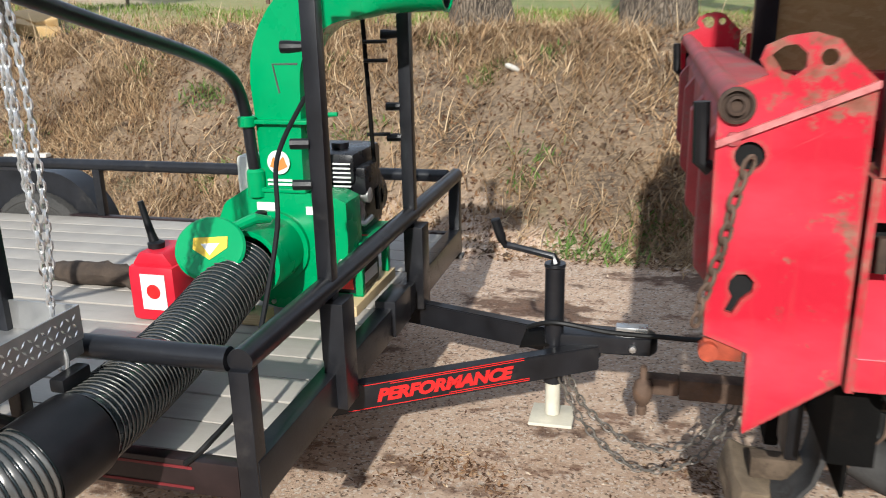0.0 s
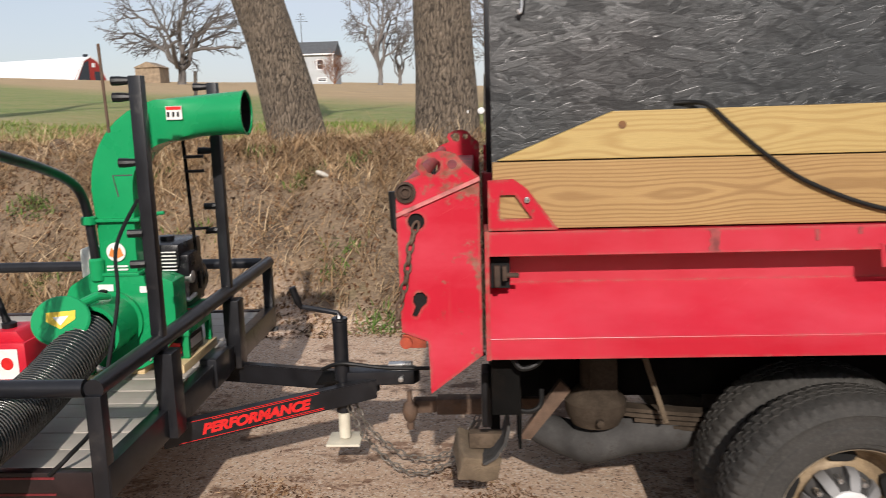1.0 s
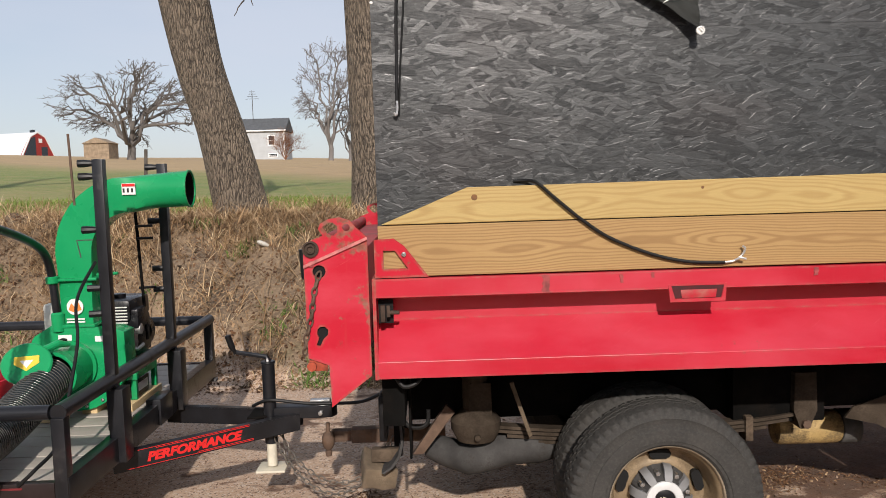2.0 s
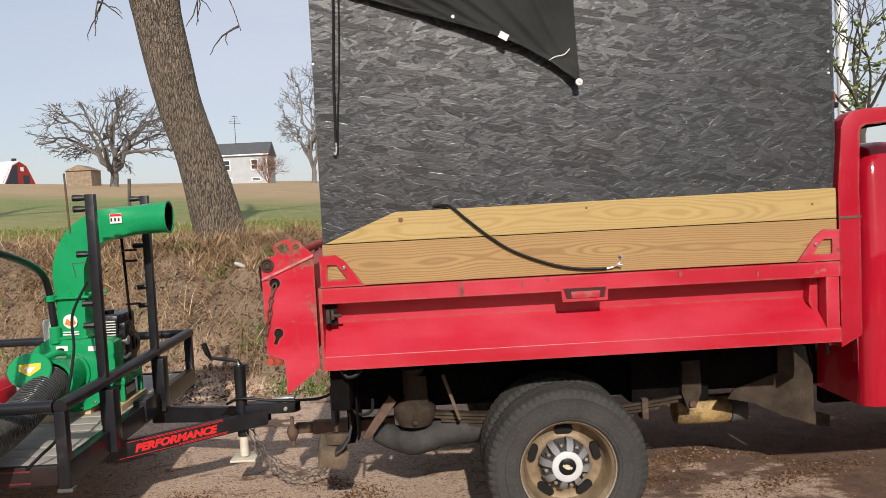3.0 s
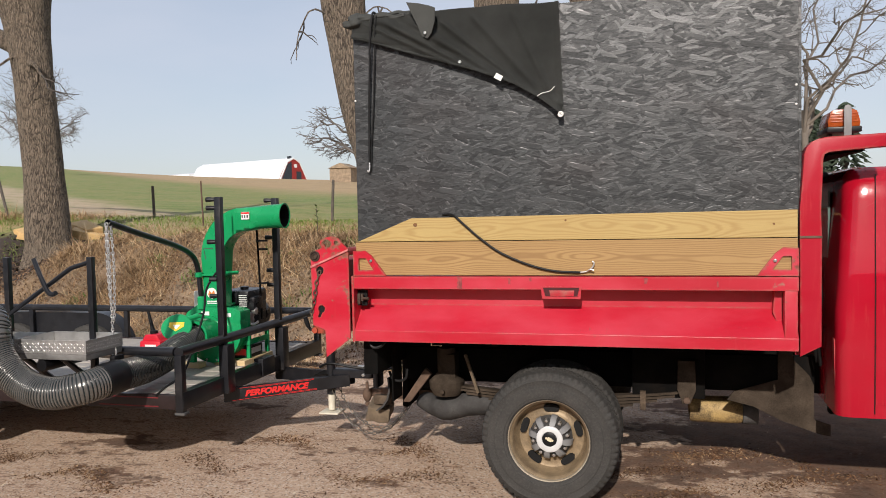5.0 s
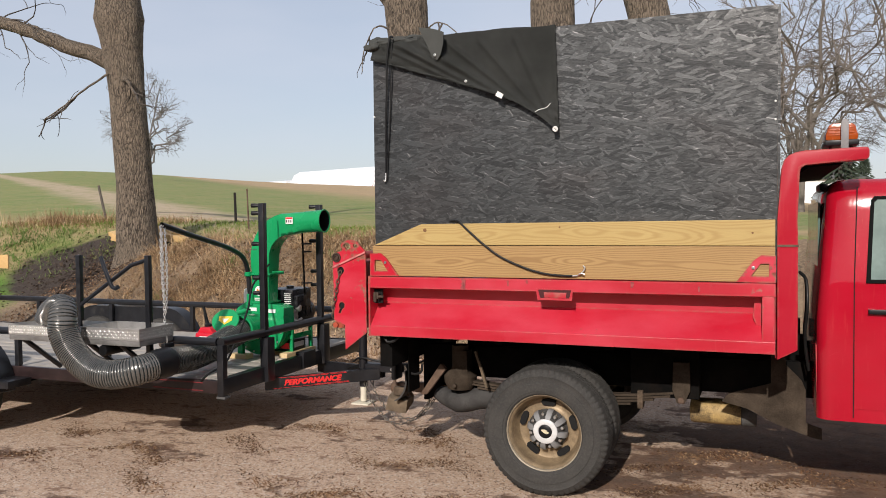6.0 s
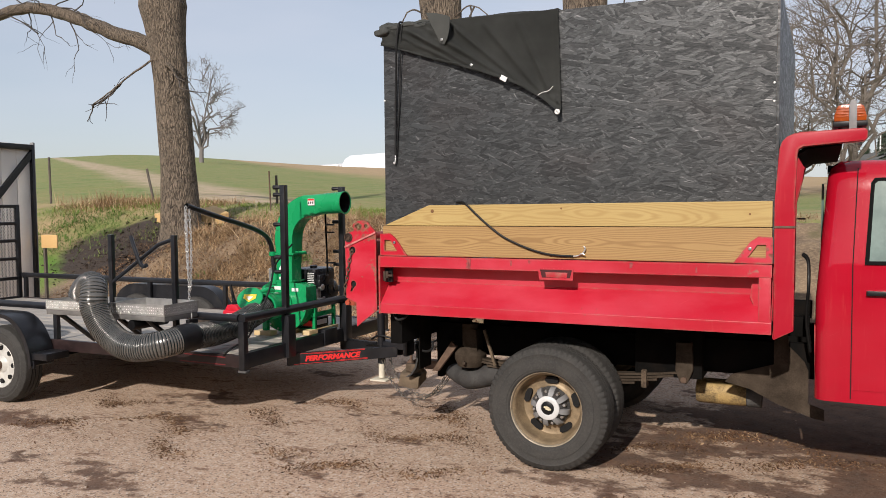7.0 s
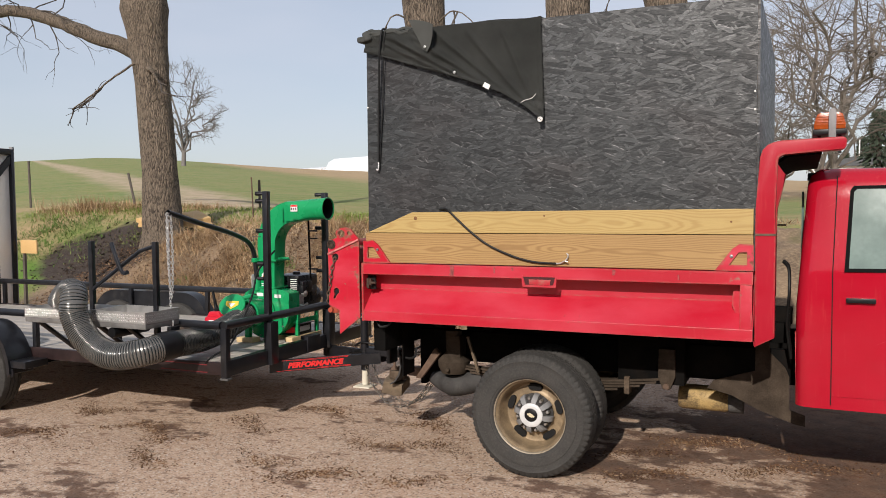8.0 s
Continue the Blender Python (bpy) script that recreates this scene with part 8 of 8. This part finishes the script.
def leafy_tree(x, y, h, seed):
    rs2 = random.Random(seed)
    b = Vector((x, y, gz(x, y)))
    t = thing("small_tree", b, "small tree with sparse green leaves beyond the cab", "tree")
    part("trunk", tube(bm_new(), [b - Vector((0, 0, 0.3)), b + Vector((0, 0, h * 0.35))], [0.09, 0.06], 8), M_TWIG, t)
    bm = bm_new()
    for k in range(7):
        a = rs2.uniform(0, 6.283)
        twigs(bm, b + Vector((0, 0, h * rs2.uniform(0.2, 0.35))), Vector((math.cos(a) * 0.55, math.sin(a) * 0.55, 1.0)), h * 0.36, 0.035, 3, rs2, 0.0, 3, 5, 0.6)
    tips = [v.co.copy() for v in bm.verts if v.co.z < b.z + h * 0.68]
    part("crown", bm, M_TWIG, t, "thin bare twigs", smooth=60)
    verts, faces = [], []
    for i in range(700):
        p = rs2.choice(tips) + Vector((rs2.gauss(0, 0.05), rs2.gauss(0, 0.05), rs2.gauss(0, 0.05)))
        u = Vector((rs2.gauss(0, 1), rs2.gauss(0, 1), rs2.gauss(0, 1))).normalized() * rs2.uniform(0.05, 0.09)
        w = u.orthogonal().normalized() * rs2.uniform(0.03, 0.06)
        k = len(verts)
        verts += [tuple(p - u - b), tuple(p + w - b), tuple(p + u - b), tuple(p - w - b)]
        faces.append((k, k + 1, k + 2, k + 3))
    me = bpy.data.meshes.new("leaves")
    me.from_pydata(verts, [], faces)
    me.materials.append(M_LEAF)
    lf = new("leaves", me)
    lf.parent = t
    lf["label"] = "yellow-green leaves"
    tagged(lf, kind="stuff")


leafy_tree(9.4, 13.0, 4.7, 51)

# shoot growing at the top of the bank
zs = gz(-2.54, 7.5)
sh = thing("sapling", (-2.54, 7.5, zs), "thin green shoot at the top of the bank", "sapling")
part("stem", tube(bm_new(), [(-2.54, 7.5, zs - 0.05), (-2.545, 7.5, zs + 0.18), (-2.55, 7.49, zs + 0.36)], [0.007, 0.005, 0.003], 6), M_TWIG, sh)
for k in range(16):
    p = Vector((-2.545, 7.5, zs + 0.10 + 0.018 * k))
    a = 2.4 * k
    u, w = Vector((math.cos(a), math.sin(a), 0.5)) * 0.055, Vector((-math.sin(a), math.cos(a), 0.2)) * 0.016
    bm = bm_new()
    vs = [bm.verts.new(q) for q in (p, p + u * 0.5 + w, p + u, p + u * 0.5 - w)]
    bm.faces.new(vs)
    part("leaf", bm, M_LEAF, sh, smooth=0)

# wooden yard gate with black steel frame beyond the trailer
gt = thing("yard_gate", (-8.0, 4.0, 0.0), "tall grey board gate in a black steel frame", "gate")
GX, GY1, GZT = -8.0, 5.28, 2.66
for k in range(12):
    y1 = GY1 - 0.02 - k * 0.27
    part("board", box(bm_new(), GX - 0.03, GX, y1 - 0.262, y1, 0.05, GZT, 0.004, None), M_GATEWOOD, gt)
part("frame_post", box(bm_new(), GX + 0.002, GX + 0.06, GY1 - 0.055, GY1 - 0.012, 0.04, GZT - 0.01, 0.004), M_BLACK, gt)
part("frame_post", box(bm_new(), GX + 0.002, GX + 0.06, 2.06, 2.14, 0.04, GZT - 0.01, 0.004), M_BLACK, gt)
part("frame_bar", box(bm_new(), GX + 0.002, GX + 0.06, 2.14, GY1 - 0.056, GZT - 0.09, GZT - 0.01, 0.004), M_BLACK, gt)
part("frame_bar", box(bm_new(), GX + 0.002, GX + 0.06, 2.14, GY1 - 0.056, 0.1, 0.18, 0.004), M_BLACK, gt)
part("frame_brace", prism(bm_new(), [(GY1 - 0.056, GZT - 0.10), (GY1 - 0.056, GZT - 0.22), (GY1 - 1.5, 0.9), (GY1 - 1.56, 0.98)], "x", GX + 0.004, GX + 0.05), M_BLACK, gt)
part("gate_edge", box(bm_new(), GX - 0.04, GX + 0.03, GY1, GY1 + 0.03, 0.04, GZT + 0.03, 0.003), M_GREYPLASTIC, gt)
turn = pose(GX + 0.13, GY1, 0, 0, 0, 4.2) @ pose(-GX, -GY1, 0)
gt.matrix_world = turn @ Matrix.Translation((-8.0, 4.0, 0.0))
single("plywood_piece", box(bm_new(), -7.76, -7.42, 5.30, 5.32, 1.085, 1.285, 0.003), M_CRATE, "small yellow plywood piece fixed beside the gate", "board")
single("stake", box(bm_new(), -7.75, -7.71, 5.321, 5.36, gz(-7.73, 5.34) - 0.1, 1.28), M_POSTSTEEL, "short weathered stake holding the plywood piece", "stake")

# split wood by the big tree
for k, (x, y, w, h, a) in enumerate(((-8.72, 8.95, 0.3, 0.07, 10), (-7.5, 8.9, 0.55, 0.16, -20), (-7.3, 8.7, 0.5, 0.10, 35), (-8.95, 9.1, 0.3, 0.05, 0))):
    z = gz(x, y)
    bm = box(bm_new(), -w / 2, w / 2, -0.15, 0.15, -0.05, h, 0.02)
    for v in bm.verts:
        v.co += Vector((1, 1, 1)) * 0.03 * noise.noise(v.co * 5 + Vector((k, 0, 0)))
    bmesh.ops.transform(bm, matrix=pose(x, y, z + 0.06, 8, 14, a), verts=bm.verts)
    single("split_log", bm, M_CRATE, "pale split firewood lying by the tree", "log", "split firewood")
bm = bmesh.new()
bmesh.ops.create_icosphere(bm, subdivisions=3, radius=0.045)
for v in bm.verts:
    v.co = Vector((v.co.x * 1.5, v.co.y * 0.9, v.co.z * 0.55)) * (1 + 0.25 * noise.noise(v.co * 9))
bmesh.ops.transform(bm, matrix=pose(-1.12, 6.55, gz(-1.12, 6.55) + 0.05, 0, 25, 20), verts=bm.verts)
single("pale_stone", bm, M_STONE, "pale flat stone lying on the dry bank", "stone")
bm = prism(bm_new(), [(-5.6, 6.0), (-5.2, 6.05), (-5.2, 6.12), (-5.6, 6.07)], "z", 0.42, 0.45)
single("old_plank", bm, M_GATEWOOD, "short grey plank lying on the bank", "board")


# ---- straw, litter, weeds and crumbs ----
GX0, GY0, GSTEP, GNX, GNY = -13.0, -3.2, 0.06, 305, 250
ZG = np.array([[gz(GX0 + GSTEP * i, GY0 + GSTEP * j) for i in range(GNX)] for j in range(GNY)])


def gzs(x, y):
    """Heights of the ground at many places."""
    u = np.clip((x - GX0) / GSTEP, 0, GNX - 1.001)
    v = np.clip((y - GY0) / GSTEP, 0, GNY - 1.001)
    i, j = u.astype(int), v.astype(int)
    a, b = u - i, v - j
    return ZG[j, i] * (1 - a) * (1 - b) + ZG[j, i + 1] * a * (1 - b) + ZG[j + 1, i] * (1 - a) * b + ZG[j + 1, i + 1] * a * b


def unit(v):
    return v / np.linalg.norm(v, axis=1, keepdims=True)


def scatter(name, mat, label, category, verts, faces):
    """One mesh of many small pieces: verts is pieces x corners x 3, faces the corners of one piece."""
    n, k = verts.shape[:2]
    fs = [tuple(q + k * i for q in f) for i in range(n) for f in faces]
    me = bpy.data.meshes.new(name)
    me.from_pydata(verts.reshape(-1, 3).tolist(), [], fs)
    me.materials.append(mat)
    return tagged(new(name, me), label, category, kind="stuff")


def frames_at(x, y):
    """Ground point, normal and two ways along the slope."""
    e = 0.05
    nx, ny = (gzs(x - e, y) - gzs(x + e, y)) / (2 * e), (gzs(x, y - e) - gzs(x, y + e)) / (2 * e)
    one = np.ones_like(x)
    nrm = unit(np.stack((nx, ny, one), 1))
    t1 = unit(np.stack((one, 0 * one, -nx), 1))
    return np.stack((x, y, gzs(x, y)), 1), nrm, t1, np.cross(nrm, t1)


def blades(name, mat, label, category, spots, seed, wide=1.0, fall=0.0):
    """Many thin bent blades; each spot is x, y, how many, spread, length, lie."""
    r = np.random.default_rng(seed)
    sp = np.array([s[:2] + s[3:] for s in spots])
    sp = np.repeat(sp, [s[2] for s in spots], axis=0)
    n = len(sp)
    x, y = sp[:, 0] + r.normal(0, 1, n) * sp[:, 2], sp[:, 1] + r.normal(0, 1, n) * sp[:, 2]
    p, nrm, t1, t2 = frames_at(x, y)
    a = r.uniform(0, 6.283, n)
    c, s = np.cos(a)[:, None], np.sin(a)[:, None]
    L = (sp[:, 3] * r.uniform(0.5, 1.3, n))[:, None]
    lie = sp[:, 4][:, None]
    d = unit((t1 * c + t2 * s) * lie * r.uniform(0.5, 1.4, (n, 1)) + nrm * r.uniform(0.25, 1.0, (n, 1)) + np.array([0, 0, -0.15]) * lie + nrm * np.array([1, 1, 0]) * fall * r.uniform(0.2, 1.6, (n, 1)))
    w = np.stack((-np.sin(a), np.cos(a), 0 * a), 1) * r.uniform(0.0022, 0.0058, (n, 1)) * wide
    p = p - np.array([0, 0, 0.008])
    q = p + d * L * 0.55
    e = q + unit(d - nrm * 0.3 * lie) * L * 0.45
    scatter(name, mat, label, category, np.stack((p - w, p + w, q + w * 0.8, q - w * 0.8, e), 1), [(0, 1, 2, 3), (3, 2, 4)])


def flakes(name, mat, label, category, x, y, size, lift, seed, slim=0.5):
    """Small curled chips lying on the ground."""
    r = np.random.default_rng(seed)
    n = len(x)
    p, nrm, t1, t2 = frames_at(x, y)
    a = r.uniform(0, 6.283, n)
    c, s = np.cos(a)[:, None], np.sin(a)[:, None]
    u = t1 * c + t2 * s + nrm * r.normal(0, lift, (n, 1))
    v = t2 * c - t1 * s + nrm * r.normal(0, lift, (n, 1))
    L = (size * r.uniform(0.45, 1.6, n))[:, None]
    W = L * slim * r.uniform(0.5, 1.3, (n, 1))
    p = p + nrm * L * 0.25
    top = p + nrm * W * r.uniform(0.2, 0.7, (n, 1))
    scatter(name, mat, label, category, np.stack((p - u * L, p - v * W, p + u * L, p + v * W * 0.7, top), 1), [(0, 1, 4), (1, 2, 4), (2, 3, 4), (3, 0, 4)])


rs = random.Random(77)
spots = []
for i in range(5200):
    x, y = rs.uniform(-7.4, 2.4), rs.uniform(5.25, 8.2)
    k = noise.noise((x * 0.9, y * 0.9, 4.0)) + 0.5 * noise.noise((x * 2.3, y * 2.3, 1.0)) + 0.25 * sstep(7.0, 7.8, y) - 0.3 * sstep(-6.2, -7.2, x)
    if k > -0.02:
        spots.append((x, y, 36 if k > 0.16 else 12, 0.10, rs.uniform(0.07, 0.20) * (1.3 if y > 7.2 else 1.0), rs.uniform(0.9, 2.4)))
blades("straw", M_STRAW, "dry straw and dead grass lying over the bank", "straw", spots, 5, 1.0, 1.6)
spots = [(rs.uniform(-6.8, 2.4), rs.uniform(5.6, 8.0), 16, 0.07, rs.uniform(0.2, 0.42), rs.uniform(0.8, 1.8)) for i in range(620)]
blades("long_straw", M_STRAW, "longer dead stalks on the bank", "straw", spots, 15, 0.9, 2.2)
r0 = np.random.default_rng(12)
n0 = 30000
flakes("leaf_litter", M_LITTER, "brown leaf litter and crumbs of soil on the bank", "leaf litter", r0.uniform(-8.6, 2.6, n0), r0.uniform(5.1, 8.1, n0), np.full(n0, 0.016), 0.35, 13, 0.6)
n1 = 11000
flakes("soil_clods", M_CLOD, "crumbled clods of brown soil on the bank", "soil", r0.uniform(-8.4, 2.5, n1), 5.2 + 2.7 * r0.random(n1), 0.006 + 0.020 * r0.random(n1) ** 3, 0.5, 17, 0.8)
n1 = 3200
flakes("dark_clods", M_DARKCLOD, "dark fresh clods of soil round the big tree", "soil", r0.normal(-8.35, 0.8, n1), r0.normal(7.9, 0.6, n1), 0.009 + 0.024 * r0.random(n1) ** 3, 0.5, 18, 0.8)
spots = [(rs.uniform(-7, 3), rs.uniform(7.6, 10.5), 16, 0.14, rs.uniform(0.06, 0.16), 0.8) for i in range(420)]
spots += [(rs.gauss(-11.5, 0.6), rs.gauss(10.1, 0.3), 26, 0.12, rs.uniform(0.2, 0.45), 0.35) for i in range(36)]
spots += [(rs.uniform(-12.9, -8.6), rs.uniform(9.9, 11.6), 20, 0.2, rs.uniform(0.08, 0.22), 0.6) for i in range(200)]
blades("dry_grass", M_STRAW, "tall dry grass along the top of the bank", "grass", spots, 6)
spots = [(rs.uniform(-9, 2), rs.uniform(8.2, 11.4), 26, 0.22, rs.uniform(0.04, 0.10), 0.5) for i in range(900)]
spots += [(rs.uniform(-12.8, -8.9), rs.uniform(5.0, 6.6), 22, 0.25, rs.uniform(0.02, 0.05), 0.9) for i in range(800)]
spots += [(rs.uniform(-12.9, -9.6), rs.uniform(9.4, 11.4), 22, 0.22, rs.uniform(0.05, 0.13), 0.6) for i in range(300)]
blades("meadow_grass", M_GRASSBLADE, "green grass of the meadow behind the bank", "grass", spots, 8)
spots = []
for x, y, n in ((-3.45, 5.95, 9), (-0.45, 5.35, 12), (-0.2, 5.3, 10), (-1.35, 6.75, 8), (-4.4, 5.45, 8), (-3.2, 5.35, 8), (-5.6, 6.3, 8), (0.1, 5.6, 10), (-5.0, 5.6, 6), (-2.9, 6.9, 10), (-1.9, 7.1, 9), (-3.9, 6.6, 12), (-0.8, 6.9, 9), (-2.2, 6.1, 7), (0.5, 7.0, 10), (-4.8, 7.0, 10), (-0.9, 5.8, 6)):
    spots += [(x + rs.gauss(0, 0.09), y + rs.gauss(0, 0.07), 14, 0.05, 0.10, 0.7) for i in range(n)]
spots += [(rs.gauss(-11.0, 0.75), rs.gauss(8.6, 0.6), 18, 0.11, 0.13, 0.9) for i in range(210)]
blades("weeds", M_WEED, "small green weeds on the bank", "weeds", spots, 9, 1.6)
n0 = 34000
cx = np.array(((-0.9, 1.55), (-0.2, 0.6), (0.5, 1.3), (-1.9, 1.0), (1.0, 0.4), (-0.3, 2.6), (0.3, 2.0), (2.4, 0.7), (-2.8, 0.6), (3.0, 1.2)))
pick = cx[r0.integers(0, 10, n0)]
near = r0.random(n0) < 0.4
xx = np.where(near, r0.normal(pick[:, 0], 0.35), r0.uniform(-6.5, 5.0, n0))
yy = np.where(near, r0.normal(pick[:, 1], 0.25), r0.uniform(-2.6, 5.6, n0))
flakes("wood_crumbs", M_CHIP, "wood chips and crumbs scattered on the dirt", "wood chips", xx, yy, np.where(r0.random(n0) < 0.12, 0.011, 0.0048), 0.25, 14, 0.45)
# low heaps of brown bark crumbs and straw trodden into the dirt
HEAPS = [(0.20, 1.08), (-0.27, 1.31), (-0.95, 1.94), (-1.06, 0.98), (-1.80, 1.48), (-1.39, 1.46), (-2.42, 1.08), (-2.47, 1.88), (-0.66, 2.51), (0.19, 1.93), (0.41, 2.35), (0.82, 1.27), (0.65, 1.88), (2.05, 2.33), (2.34, 2.86), (2.62, 2.77), (2.86, 2.30), (3.2, 2.6), (2.15, 1.94), (1.9, 1.1), (2.7, 1.4), (3.3, 1.0), (0.3, 2.65)]
hx, hy = [], []
for x, y in HEAPS:
    k = int(r0.integers(400, 900))
    hx.append(r0.normal(x, 0.17, k))
    hy.append(r0.normal(y, 0.07, k) + 0.12 * np.sin(hx[-1] * 7 + y * 5))
hx, hy = np.concatenate(hx), np.concatenate(hy)
flakes("bark_crumbs", M_LITTER, "reddish brown bark crumbs in low heaps on the dirt", "bark crumbs", hx, hy, np.full(len(hx), 0.0105), 0.4, 31, 0.4)
spots = [(x + rs.gauss(0, 0.16), y + rs.gauss(0, 0.06), 5, 0.05, rs.uniform(0.03, 0.07), 3.0) for x, y in HEAPS for i in range(7)]
blades("loose_straw", M_STRAW, "loose bits of straw on the dirt", "straw", spots, 33, 0.7)

# plain wall added unseen behind the camera, to darken reflections and low sky fill
single("added_wall_south", box(bm_new(), -34, 34, -17.3, -17.0, -0.2, 5.2), M_ADDEDWALL, "added unseen brown wall that darkens reflections and sky fill", "wall", kind="structure")
